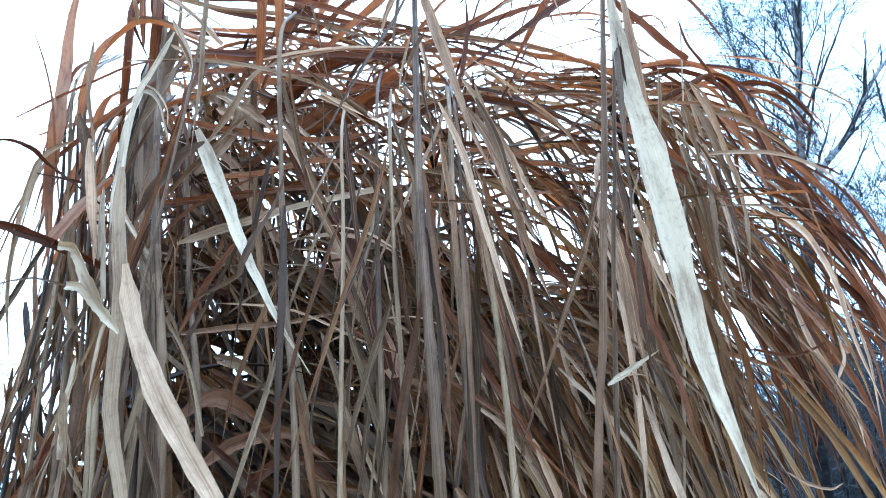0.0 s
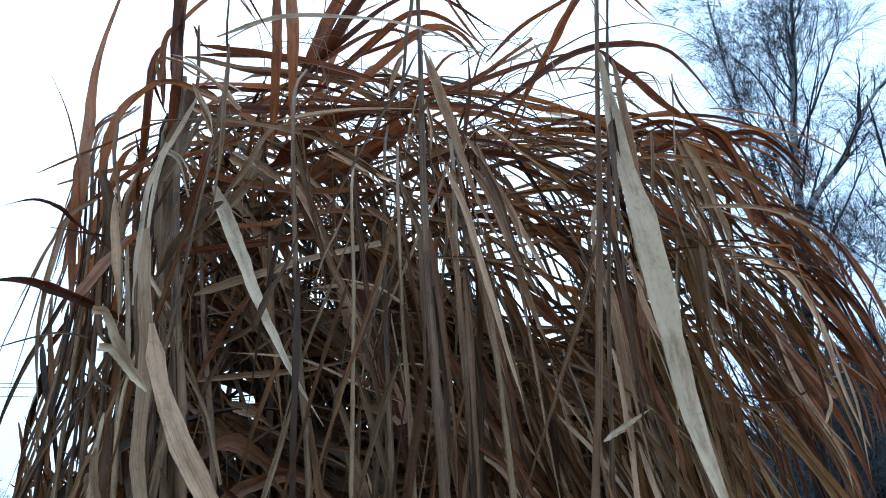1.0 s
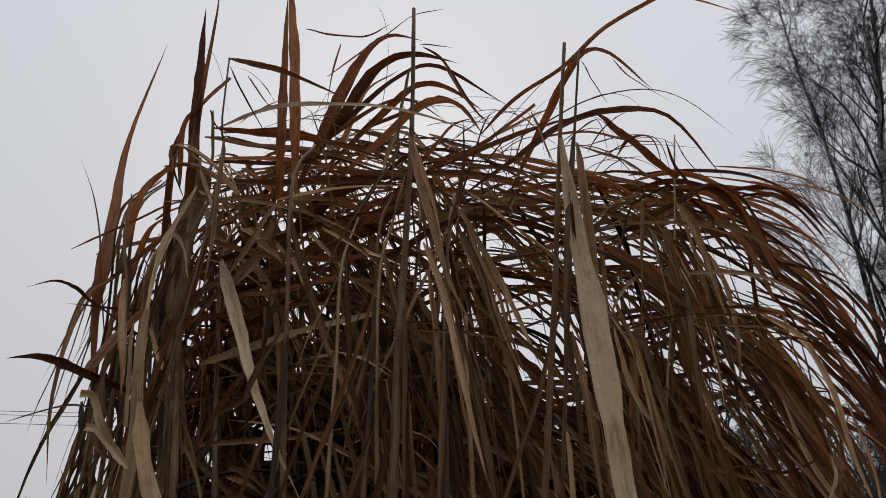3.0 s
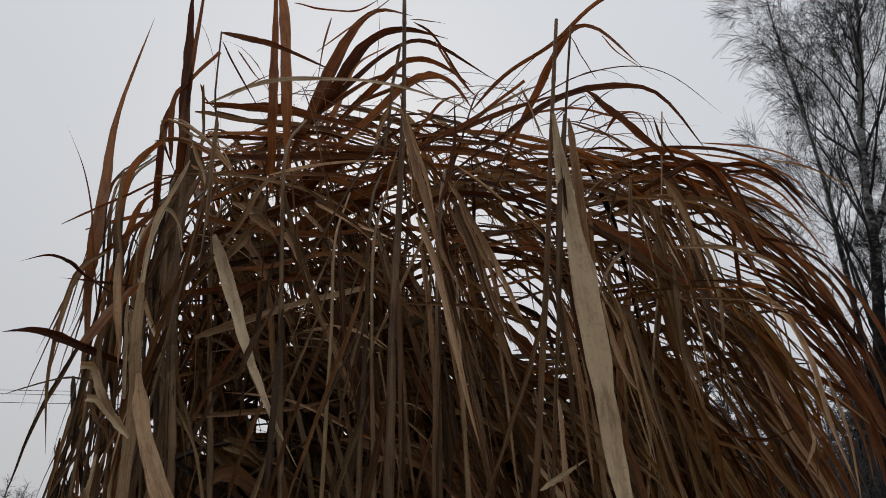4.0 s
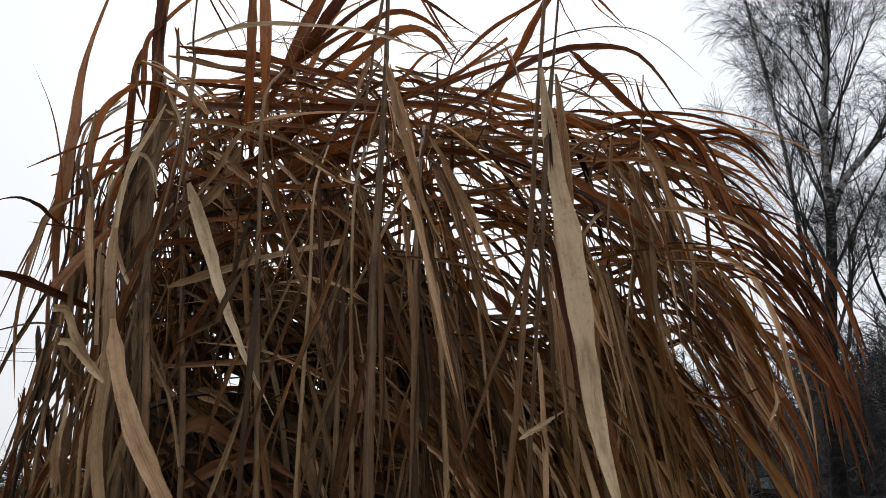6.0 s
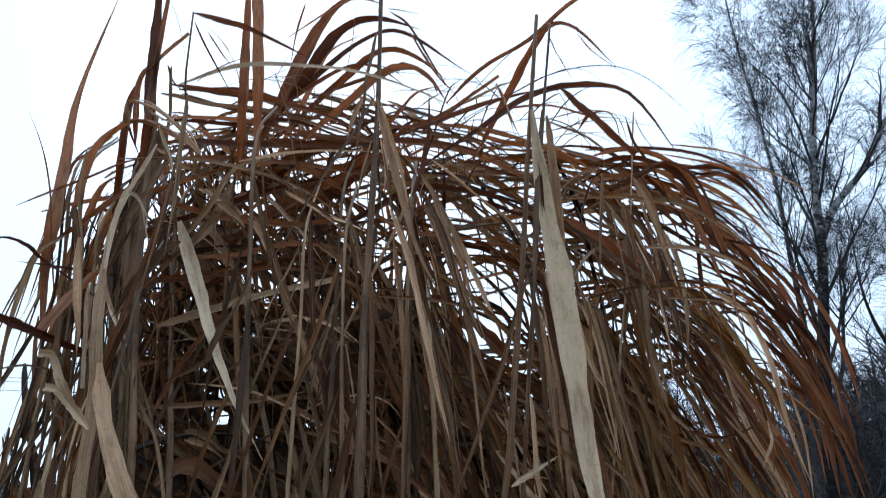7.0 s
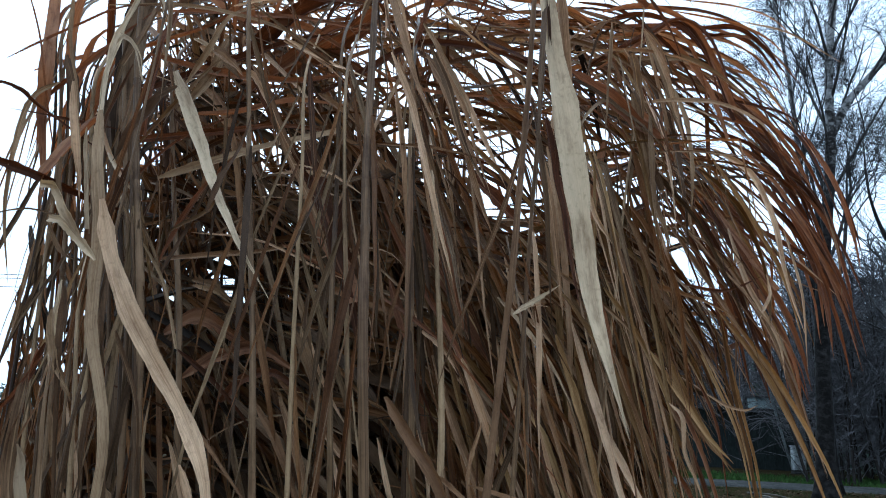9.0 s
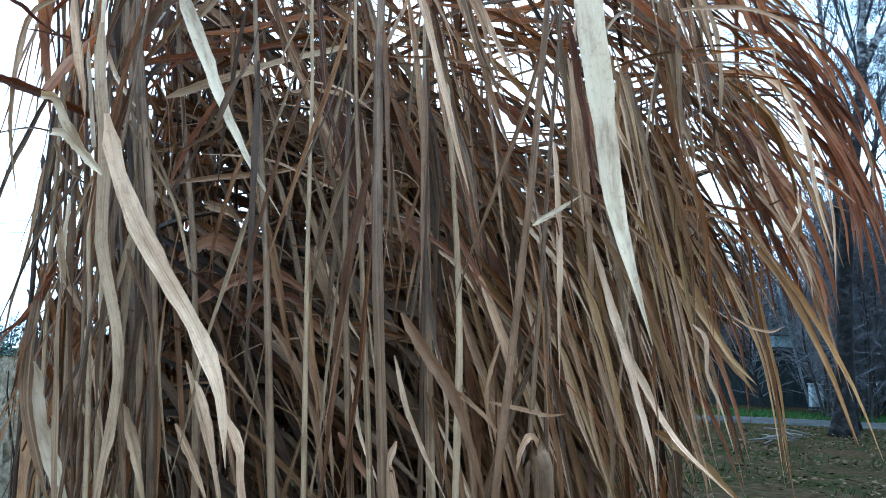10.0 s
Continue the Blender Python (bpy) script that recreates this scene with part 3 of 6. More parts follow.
def build_thicket():
    rng = random.Random(11)
    h = Heap()
    mixa = (("brown", "grey", "straw", "sheath"), (0.56, 0.19, 0.10, 0.15))
    mixl = (("brown", "grey", "straw", "sheath"), (0.32, 0.06, 0.20, 0.42))
    mixf = (("brown", "grey", "straw", "sheath"), (0.52, 0.08, 0.10, 0.30))
    mixb = (("brown", "grey", "straw", "cane_dark"), (0.60, 0.18, 0.08, 0.14))
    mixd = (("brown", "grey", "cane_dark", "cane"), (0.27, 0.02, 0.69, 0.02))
    mixc = (("brown", "grey", "straw", "sheath"), (0.36, 0.28, 0.18, 0.18))
    # blown over the crown, nearly level
    wild_leaves(h, rng, 180, ((-0.62, 0.3), (1.2, 1.7), (2.10, 2.52)), (0.0, 0.9), (-0.8, 1.0), (0.25, 0.7), (0.2, 2.4), (0.004, 0.017), mixa)
    # fall to the lee side
    wild_leaves(h, rng, 135, ((-0.05, 0.58), (1.25, 1.8), (1.80, 2.38)), (0.0, 0.3), (-0.3, 0.5), (0.5, 0.95), (1.2, 2.0), (0.004, 0.017), mixa, limit=(-1.2, -0.8))
    wild_leaves(h, rng, 270, ((0.25, 0.78), (1.28, 1.8), (1.45, 2.0)), (0.0, 0.3), (-1.0, -0.4), (0.4, 0.8), (0.3, 0.8), (0.004, 0.017), mixl, limit=(-1.25, -0.95))
    # hanging blades in the body
    wild_leaves(h, rng, 420, ((-0.62, 0.45), (1.2, 1.8), (1.5, 2.3)), (0.0, 0.6), (-1.2, 0.6), (0.35, 0.8), (0.9, 2.2), (0.004, 0.020), mixb, limit=(-1.45, -0.95))
    # hang from the crown through the open middle
    wild_leaves(h, rng, 190, ((-0.60, 0.45), (1.2, 1.7), (1.95, 2.38)), (0.0, 0.8), (-1.4, -0.3), (0.3, 0.65), (0.3, 1.4), (0.003, 0.017), mixb, limit=(-1.5, -0.9))
    wild_leaves(h, rng, 110, ((-0.60, 0.35), (1.2, 1.6), (1.85, 2.15)), (0.0, 1.0), (-0.6, 0.6), (0.3, 0.6), (0.2, 1.4), (0.003, 0.015), mixb)
    # straw strands across the open side of the crown
    wild_leaves(h, rng, 70, ((0.02, 0.55), (1.0, 1.25), (2.0, 2.34)), (0.1, 1.0), (-1.3, 0.4), (0.2, 0.5), (0.4, 2.0), (0.003, 0.011), (("straw", "grey", "sheath", "brown"), (0.35, 0.30, 0.15, 0.20)), front=0.9)
    # loose strands before the body
    wild_leaves(h, rng, 55, ((0.0, 0.72), (1.0, 1.2), (1.3, 2.1)), (0.0, 0.7), (-1.35, 0.2), (0.3, 0.65), (0.5, 1.8), (0.004, 0.016), mixc, limit=(-1.45, -1.05), front=0.94)
    # long blades hanging before the lower body
    wild_leaves(h, rng, 120, ((0.0, 0.52), (0.98, 1.25), (1.30, 1.75)), (0.1, 0.5), (-1.25, -0.6), (0.45, 0.85), (0.3, 0.8), (0.005, 0.014), mixf, limit=(-1.4, -1.12), front=0.9)
    # lighter blades round the middle stems
    wild_leaves(h, rng, 55, ((0.06, 0.46), (0.95, 1.15), (1.55, 2.2)), (0.2, 0.6), (-1.35, -0.4), (0.3, 0.6), (0.2, 0.9), (0.005, 0.013), (("straw", "grey", "sheath"), (0.3, 0.4, 0.3)), limit=(-1.45, -1.1), front=0.86)
    # cross strands
    wild_leaves(h, rng, 150, ((-0.6, 0.3), (1.2, 1.6), (1.5, 2.35)), (0.0, 1.2), (-0.6, 1.0), (0.25, 0.6), (0.2, 1.2), (0.005, 0.016), mixb)
    # dense lower body; mixd puts the shade between the blades into their colour
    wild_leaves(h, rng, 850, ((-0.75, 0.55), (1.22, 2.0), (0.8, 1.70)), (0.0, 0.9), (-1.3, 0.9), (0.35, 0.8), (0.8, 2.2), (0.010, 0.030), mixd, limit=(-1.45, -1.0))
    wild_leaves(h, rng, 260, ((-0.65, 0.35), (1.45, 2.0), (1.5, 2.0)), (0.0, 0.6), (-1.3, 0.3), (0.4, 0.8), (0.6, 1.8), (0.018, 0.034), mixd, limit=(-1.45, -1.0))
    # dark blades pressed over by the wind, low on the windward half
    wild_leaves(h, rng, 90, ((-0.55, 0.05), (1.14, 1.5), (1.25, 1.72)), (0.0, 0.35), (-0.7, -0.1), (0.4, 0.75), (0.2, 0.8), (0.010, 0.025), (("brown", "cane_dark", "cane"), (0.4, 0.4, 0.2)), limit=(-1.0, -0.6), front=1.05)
    # loose strands to leeward
    wild_leaves(h, rng, 75, ((0.45, 0.84), (1.26, 1.6), (1.50, 2.05)), (0.0, 0.4), (-1.3, -0.7), (0.4, 0.75), (0.2, 0.6), (0.003, 0.012), mixf, limit=(-1.4, -1.1))
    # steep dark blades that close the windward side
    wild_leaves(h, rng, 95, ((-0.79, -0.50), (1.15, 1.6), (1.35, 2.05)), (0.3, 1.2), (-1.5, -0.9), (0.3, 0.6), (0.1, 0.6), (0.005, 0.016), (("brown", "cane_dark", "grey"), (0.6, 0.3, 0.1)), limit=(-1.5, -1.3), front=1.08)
    # windward edge, short
    wild_leaves(h, rng, 190, ((-0.78, -0.42), (1.18, 1.6), (1.3, 2.4)), (0.6, 1.5), (-1.3, 1.4), (0.2, 0.5), (0.8, 2.6), (0.006, 0.016), mixb)
    # thin curled wisps
    wild_leaves(h, rng, 420, ((-0.6, 0.6), (1.0, 1.7), (1.3, 2.4)), (0.0, 1.2), (-1.3, 0.9), (0.12, 0.45), (0.5, 2.6), (0.002, 0.005), mixc, front=1.0)
    # fine dry hairs over the crown
    for _ in range(80):
        root = (rng.uniform(-0.42, 0.3), rng.uniform(1.0, 1.3), rng.uniform(2.20, 2.36))
        line = flow(root, rng.gauss(0.0, 0.6), rng.uniform(0.1, 1.2), rng.uniform(0.12, 0.34), rng.uniform(1.2, 3.0), rng)
        h.put(ribbon(line, rng.uniform(0.0014, 0.0035), unit(np.array([rng.uniform(-1, 1), -1.0, 0.3])), True, rng=rng), KINDS.index(rng.choice(("brown", "brown", "grey"))))
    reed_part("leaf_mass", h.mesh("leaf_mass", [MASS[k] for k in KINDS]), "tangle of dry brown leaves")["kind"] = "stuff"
    # stems behind the front row
    for i in range(85):
        x = rng.uniform(-0.74, 0.5)
        y = rng.uniform(1.32, 2.0)
        top = rng.uniform(1.85, 2.3) - 0.25 * max(0, x)
        lean = rng.gauss(0.03, 0.05)
        r = rng.uniform(0.004, 0.0085)
        line = spline([(x + lean, y + rng.gauss(0, 0.04), top), (x + lean * 0.4, y, top * 0.6), (x * 0.85, 1.4 + (y - 1.4) * 0.8, 0.0)], 16)
        v, f, u = cane_mesh(line, r, rng, 6)
        reed_part("stalk", link_mesh("stalk", v, f, [MAT[rng.choice(("cane", "cane_dark", "cane_dark"))]], u))


build_thicket()

# front stems and leaves
cane(0.0064, 'grey', (-0.064, 0.947, 2.515), (-0.044, 0.920, 2.225), (-0.032, 0.880, 1.988), (-0.020, 0.820, 1.803), (-0.006, 0.770, 1.642), (0.006, 0.730, 1.513))
cane(0.0048, 'straw', (0.201, 0.720, 2.221), (0.188, 0.720, 1.996), (0.182, 0.725, 1.853), (0.174, 0.730, 1.723), (0.167, 0.735, 1.606), (0.159, 0.740, 1.521))
cane(0.0031, 'grey', (0.225, 0.750, 2.234), (0.213, 0.750, 2.071), (0.201, 0.760, 1.838), (0.190, 0.770, 1.638))
cane(0.0048, 'cane_dark', (-0.260, 1.070, 2.282), (-0.242, 0.930, 2.122), (-0.217, 0.920, 1.903), (-0.185, 0.900, 1.689), (-0.148, 0.855, 1.508))
cane(0.0024, 'cane_dark', (-0.306, 0.745, 2.225), (-0.303, 0.760, 2.116), (-0.308, 0.800, 1.995))
cane(0.0067, 'cane_dark', (-0.443, 0.980, 2.193), (-0.417, 0.955, 2.011), (-0.365, 0.910, 1.783), (-0.299, 0.870, 1.502))
cane(0.0045, 'cane_dark', (-0.503, 1.145, 2.251), (-0.471, 1.005, 2.091), (-0.418, 0.980, 1.822), (-0.343, 0.930, 1.501))
cane(0.0063, 'cane', (0.011, 1.203, 2.247), (0.017, 1.063, 2.087), (0.026, 1.005, 1.850), (0.049, 0.920, 1.519))
cane(0.0026, 'cane', (0.454, 1.130, 2.344), (0.416, 1.097, 2.006), (0.370, 1.047, 1.745))
cane(0.0043, 'cane', (-0.106, 1.120, 2.198), (-0.096, 0.980, 2.038), (-0.079, 0.955, 1.775), (-0.052, 0.870, 1.513))
cane(0.0052, 'cane_dark', (-0.496, 1.335, 2.257), (-0.464, 1.195, 2.097), (-0.407, 1.156, 1.816), (-0.313, 1.047, 1.505))
cane(0.0101, 'cane', (0.176, 0.720, 1.347), (0.186, 0.720, 1.271), stub=True)
cane(0.0051, 'cane', (0.053, 1.060, 1.931), (0.068, 0.920, 1.771), (0.093, 0.870, 1.498), (0.098, 0.833, 1.272))
cane(0.0035, 'cane_dark', (-0.419, 1.060, 1.984), (-0.380, 0.920, 1.824), (-0.308, 0.870, 1.526), (-0.256, 0.833, 1.255))
cane(0.0035, 'cane', (-0.424, 1.010, 1.795), (-0.394, 0.870, 1.635), (-0.357, 0.840, 1.436), (-0.322, 0.810, 1.256))
cane(0.0031, 'cane_dark', (-0.652, 1.203, 2.278), (-0.623, 1.063, 2.118), (-0.579, 1.047, 1.878), (-0.543, 1.005, 1.493))
cane(0.0038, 'cane', (-0.642, 1.203, 2.279), (-0.613, 1.063, 2.119), (-0.569, 1.047, 1.878), (-0.517, 1.005, 1.494))
cane(0.0031, 'cane_dark', (-0.629, 1.203, 2.279), (-0.600, 1.063, 2.119), (-0.557, 1.047, 1.879), (-0.498, 1.005, 1.495))
cane(0.0042, 'cane_dark', (-0.619, 1.203, 2.280), (-0.590, 1.063, 2.120), (-0.547, 1.047, 1.879), (-0.484, 1.005, 1.496))
cane(0.0033, 'cane_dark', (-0.574, 1.203, 2.187), (-0.552, 1.063, 2.027), (-0.532, 1.047, 1.880), (-0.462, 1.005, 1.497))
cane(0.0046, 'cane', (-0.556, 1.203, 2.188), (-0.535, 1.063, 2.028), (-0.516, 1.047, 1.881), (-0.436, 1.005, 1.498))
cane(0.0036, 'cane_dark', (-0.530, 1.203, 2.189), (-0.511, 1.063, 2.029), (-0.494, 1.047, 1.882), (-0.403, 1.005, 1.500))
cane(0.0041, 'cane_dark', (-0.505, 1.203, 2.190), (-0.488, 1.063, 2.030), (-0.472, 1.047, 1.883), (-0.383, 1.005, 1.501))
blade(0.0227, 'brown', (-0.617, 1.070, 1.866), (-0.571, 0.980, 1.964), (-0.597, 1.005, 2.097), (-0.624, 1.030, 2.270), (-0.613, 1.047, 2.527), pointed=True, flat=True)
blade(0.0237, 'brown', (-0.575, 1.030, 2.021), (-0.548, 1.005, 2.120), (-0.497, 0.980, 2.169), (-0.433, 0.955, 2.155), (-0.352, 0.930, 2.106))
blade(0.0181, 'brown', (-0.600, 1.030, 2.009), (-0.594, 1.018, 2.093), (-0.555, 1.005, 2.128))
blade(0.0254, 'brown', (-0.477, 1.095, 2.046), (-0.457, 1.005, 2.149), (-0.466, 0.980, 2.265), (-0.487, 0.980, 2.406), (-0.506, 0.980, 2.560), pointed=True, flat=True)
blade(0.0134, 'brown', (-0.469, 0.980, 2.133), (-0.487, 0.980, 2.258), (-0.459, 0.980, 2.316), (-0.417, 0.980, 2.376))
blade(0.0216, 'brown', (-0.324, 0.870, 2.026), (-0.336, 0.870, 1.979), (-0.353, 0.890, 1.936), (-0.370, 0.920, 1.849))
blade(0.0109, 'straw', (-0.449, 0.910, 2.122), (-0.445, 0.890, 2.157), (-0.406, 0.870, 2.138), (-0.346, 0.855, 2.095), (-0.300, 0.855, 2.046))
blade(0.0078, 'pale', (-0.445, 0.920, 1.961), (-0.414, 0.890, 1.987), (-0.381, 0.870, 1.972), (-0.349, 0.855, 1.905))
blade(0.0077, 'brown', (-0.452, 0.980, 1.839), (-0.508, 0.890, 1.875), (-0.530, 0.870, 1.890), (-0.567, 0.870, 1.901), (-0.615, 0.870, 1.890), pointed=True)
blade(0.0302, 'brown', (-0.441, 0.930, 1.883), (-0.460, 0.900, 1.820), (-0.476, 0.870, 1.753))
blade(0.0161, 'brown', (-0.406, 0.960, 1.745), (-0.467, 0.870, 1.757), (-0.511, 0.870, 1.771), (-0.548, 0.855, 1.776), (-0.584, 0.840, 1.768), pointed=True)
blade(0.0093, 'grey', (-0.509, 0.920, 1.929), (-0.527, 0.890, 1.886), (-0.523, 0.870, 1.806), (-0.517, 0.870, 1.707), (-0.492, 0.870, 1.607), pointed=True)
blade(0.0065, 'grey', (-0.469, 0.910, 1.717), (-0.498, 0.870, 1.711), (-0.563, 0.848, 1.682), pointed=True)
blade(0.0038, 'brown', (-0.573, 1.045, 1.857), (-0.557, 0.955, 1.953), (-0.570, 0.943, 2.019), (-0.607, 0.943, 2.104), (-0.659, 0.943, 2.187), pointed=True)
blade(0.0055, 'brown', (-0.476, 1.045, 1.911), (-0.550, 0.955, 1.891), (-0.576, 0.920, 1.883), pointed=True)
blade(0.0130, 'pale', (-0.325, 0.720, 1.638), (-0.340, 0.710, 1.667), (-0.354, 0.710, 1.692), (-0.369, 0.700, 1.693))
blade(0.0117, 'pale', (-0.313, 0.740, 1.616), (-0.332, 0.730, 1.639), (-0.347, 0.720, 1.655), (-0.363, 0.720, 1.658))
blade(0.0110, 'pale', (-0.426, 0.870, 1.837), (-0.402, 0.855, 1.756), (-0.385, 0.848, 1.682))
blade(0.0103, 'grey', (-0.362, 0.775, 1.590), (-0.355, 0.770, 1.547), (-0.342, 0.760, 1.486), (-0.277, 0.739, 1.127), pointed=True)
blade(0.0217, 'grey', (-0.397, 0.855, 1.807), (-0.370, 0.840, 1.706), (-0.341, 0.818, 1.600), (-0.312, 0.797, 1.488), (-0.232, 0.770, 1.133), pointed=True)
blade(0.0115, 'pale', (-0.425, 0.920, 2.028), (-0.425, 0.900, 1.942), (-0.420, 0.890, 1.854), (-0.409, 0.890, 1.758))
blade(0.0131, 'grey', (-0.394, 0.980, 2.136), (-0.394, 0.930, 2.030), (-0.412, 0.910, 1.957))
blade(0.0070, 'pale', (-0.422, 0.930, 1.823), (-0.387, 0.910, 1.782), (-0.361, 0.910, 1.751), pointed=True)
blade(0.0056, 'grey', (-0.390, 0.920, 1.751), (-0.343, 0.920, 1.686), (-0.303, 0.920, 1.624), (-0.266, 0.900, 1.534))
blade(0.0095, 'grey', (-0.273, 0.980, 1.819), (-0.305, 0.980, 1.722), (-0.329, 0.955, 1.640))
blade(0.0063, 'brown', (-0.415, 0.980, 1.785), (-0.344, 0.980, 1.864), (-0.264, 0.980, 1.911))
blade(0.0345, 'pale', (-0.364, 0.980, 1.989), (-0.310, 0.955, 1.885), (-0.257, 0.920, 1.783), (-0.200, 0.890, 1.686), (-0.142, 0.870, 1.603), pointed=True, flat=True, taper=0.9)
blade(0.0141, 'brown', (-0.307, 0.745, 2.223), (-0.264, 0.760, 2.221), (-0.226, 0.780, 2.224), (-0.133, 0.820, 2.202), pointed=True)
blade(0.0034, 'brown', (-0.304, 0.750, 2.212), (-0.272, 0.760, 2.157), (-0.229, 0.780, 2.090), pointed=True)
blade(0.0104, 'grey', (-0.422, 0.950, 2.279), (-0.420, 0.980, 2.213), (-0.423, 1.000, 2.153))
blade(0.0118, 'pale', (-0.334, 0.810, 2.141), (-0.253, 0.810, 2.178), (-0.169, 0.818, 2.192), (-0.074, 0.833, 2.195), (0.014, 0.870, 2.195), (0.103, 0.920, 2.188), pointed=True, flat=True)
blade(0.0233, 'brown', (-0.261, 1.020, 2.121), (-0.253, 0.930, 2.219), (-0.268, 0.920, 2.342), (-0.296, 0.920, 2.490), (-0.336, 0.920, 2.702), pointed=True, flat=True)
blade(0.0191, 'brown', (-0.298, 1.045, 2.104), (-0.284, 0.955, 2.205), (-0.298, 0.943, 2.359), (-0.320, 0.943, 2.556), pointed=True, flat=True)
blade(0.0087, 'grey', (-0.335, 0.980, 1.716), (-0.257, 0.955, 1.767), (-0.253, 0.930, 1.887))
blade(0.0135, 'straw', (-0.035, 0.840, 2.153), (-0.007, 0.825, 2.050), (0.021, 0.810, 1.958), (0.045, 0.810, 1.885), (0.085, 0.810, 1.812), pointed=True, flat=True)
blade(0.0087, 'straw', (-0.037, 0.950, 2.144), (-0.022, 0.940, 2.083), (-0.021, 0.930, 2.030), pointed=True)
blade(0.0070, 'grey', (-0.023, 0.840, 2.068), (-0.042, 0.840, 2.023), (-0.050, 0.840, 1.975), pointed=True)
blade(0.0165, 'grey', (-0.376, 1.005, 1.813), (-0.303, 1.005, 1.841), (-0.214, 1.005, 1.873), (-0.096, 1.005, 1.907), flat=True)
blade(0.0129, 'straw', (-0.502, 1.153, 1.700), (-0.339, 1.063, 1.697), (-0.256, 1.047, 1.703), (-0.180, 1.030, 1.711), (-0.109, 1.018, 1.726), pointed=True)
blade(0.0061, 'straw', (-0.310, 1.005, 1.725), (-0.194, 0.980, 1.709), (-0.112, 0.980, 1.676), (-0.036, 0.955, 1.644), pointed=True)
blade(0.0085, 'straw', (-0.201, 1.030, 1.837), (-0.140, 1.030, 1.843), (-0.088, 1.030, 1.832), (-0.045, 1.018, 1.801), pointed=True)
blade(0.0169, 'brown', (-0.244, 0.980, 2.005), (-0.208, 1.005, 1.934), (-0.163, 1.018, 1.856), (-0.139, 1.030, 1.827))
blade(0.0370, 'brown', (-0.174, 1.130, 1.872), (-0.113, 1.097, 1.753), (-0.048, 1.047, 1.636), flat=True)
blade(0.0238, 'grey', (-0.338, 1.130, 2.144), (-0.363, 1.130, 2.057), (-0.410, 1.130, 1.984))
blade(0.0090, 'grey', (-0.214, 0.870, 2.044), (-0.134, 0.900, 1.994), (-0.058, 0.955, 1.965), (-0.023, 0.980, 1.957))
blade(0.0071, 'straw', (-0.178, 0.920, 2.023), (-0.100, 0.920, 1.981), (-0.043, 0.910, 1.954))
blade(0.0121, 'straw', (-0.001, 0.855, 1.967), (0.032, 0.855, 1.886), (0.055, 0.848, 1.799), (0.083, 0.840, 1.696), (0.102, 0.840, 1.631), pointed=True)
blade(0.0189, 'straw', (0.043, 0.980, 2.039), (0.079, 0.980, 1.972), (0.108, 0.980, 1.894), (0.145, 0.955, 1.803), pointed=True)
blade(0.0136, 'straw', (0.065, 1.005, 2.058), (0.123, 1.005, 1.944), (0.179, 0.980, 1.812), pointed=True)
blade(0.0149, 'grey', (0.085, 1.047, 1.847), (0.134, 1.047, 1.762), (0.166, 1.030, 1.705), (0.192, 1.018, 1.665), pointed=True)
blade(0.0107, 'brown', (-0.008, 0.980, 1.767), (0.031, 0.980, 1.698), (0.083, 0.955, 1.607), (0.124, 0.920, 1.532))
blade(0.0073, 'straw', (-0.021, 0.950, 1.767), (-0.004, 0.920, 1.653), (0.013, 0.900, 1.576), (0.028, 0.880, 1.505), pointed=True)
blade(0.0068, 'brown', (-0.007, 0.980, 1.634), (0.057, 0.920, 1.587), (0.127, 0.870, 1.520), (0.333, 0.753, 1.274), pointed=True)
blade(0.0076, 'pale', (0.170, 0.735, 1.575), (0.195, 0.735, 1.592), (0.222, 0.730, 1.610), pointed=True, flat=True)
blade(0.0025, 'straw', (0.171, 0.735, 1.576), (0.193, 0.735, 1.586), (0.213, 0.735, 1.585), pointed=True, flat=True)
blade(0.0345, 'pale', (0.191, 0.710, 2.051), (0.208, 0.710, 1.909), (0.225, 0.700, 1.793), (0.238, 0.690, 1.676), (0.247, 0.680, 1.585), (0.261, 0.670, 1.512), (0.279, 0.661, 1.450), pointed=True, flat=True, taper=2.0, root=0.38)
blade(0.0150, 'straw', (0.214, 0.735, 2.061), (0.222, 0.730, 1.953), (0.232, 0.730, 1.842), (0.238, 0.730, 1.754), pointed=True, root=0.8)
blade(0.0126, 'straw', (0.214, 0.870, 1.839), (0.230, 0.855, 1.745), (0.238, 0.848, 1.660), (0.244, 0.840, 1.588), pointed=True)
blade(0.0120, 'brown', (0.258, 0.950, 1.824), (0.267, 0.940, 1.718), (0.283, 0.930, 1.621), pointed=True)
blade(0.0067, 'brown', (0.024, 1.047, 1.910), (0.092, 1.047, 1.889), (0.150, 1.047, 1.878), (0.203, 1.047, 1.864))
blade(0.0083, 'grey', (-0.096, 1.130, 1.936), (-0.002, 1.130, 1.934), (0.082, 1.130, 1.922))
blade(0.0310, 'brown', (-0.344, 1.220, 2.220), (-0.269, 1.130, 2.330), (-0.239, 1.130, 2.433), (-0.205, 1.130, 2.542), (-0.151, 1.130, 2.607), (-0.071, 1.130, 2.600), pointed=True)
blade(0.0254, 'brown', (-0.340, 1.246, 2.317), (-0.236, 1.156, 2.415), (-0.174, 1.156, 2.541), (-0.100, 1.156, 2.579), (0.011, 1.156, 2.556), pointed=True)
blade(0.0195, 'brown', (-0.342, 1.220, 2.337), (-0.205, 1.130, 2.397), (-0.116, 1.130, 2.494), (-0.027, 1.097, 2.494), (0.111, 1.097, 2.401), pointed=True)
blade(0.0199, 'brown', (-0.320, 1.272, 2.317), (-0.188, 1.182, 2.391), (-0.093, 1.156, 2.481), (-0.015, 1.130, 2.467), (0.067, 1.130, 2.407), pointed=True)
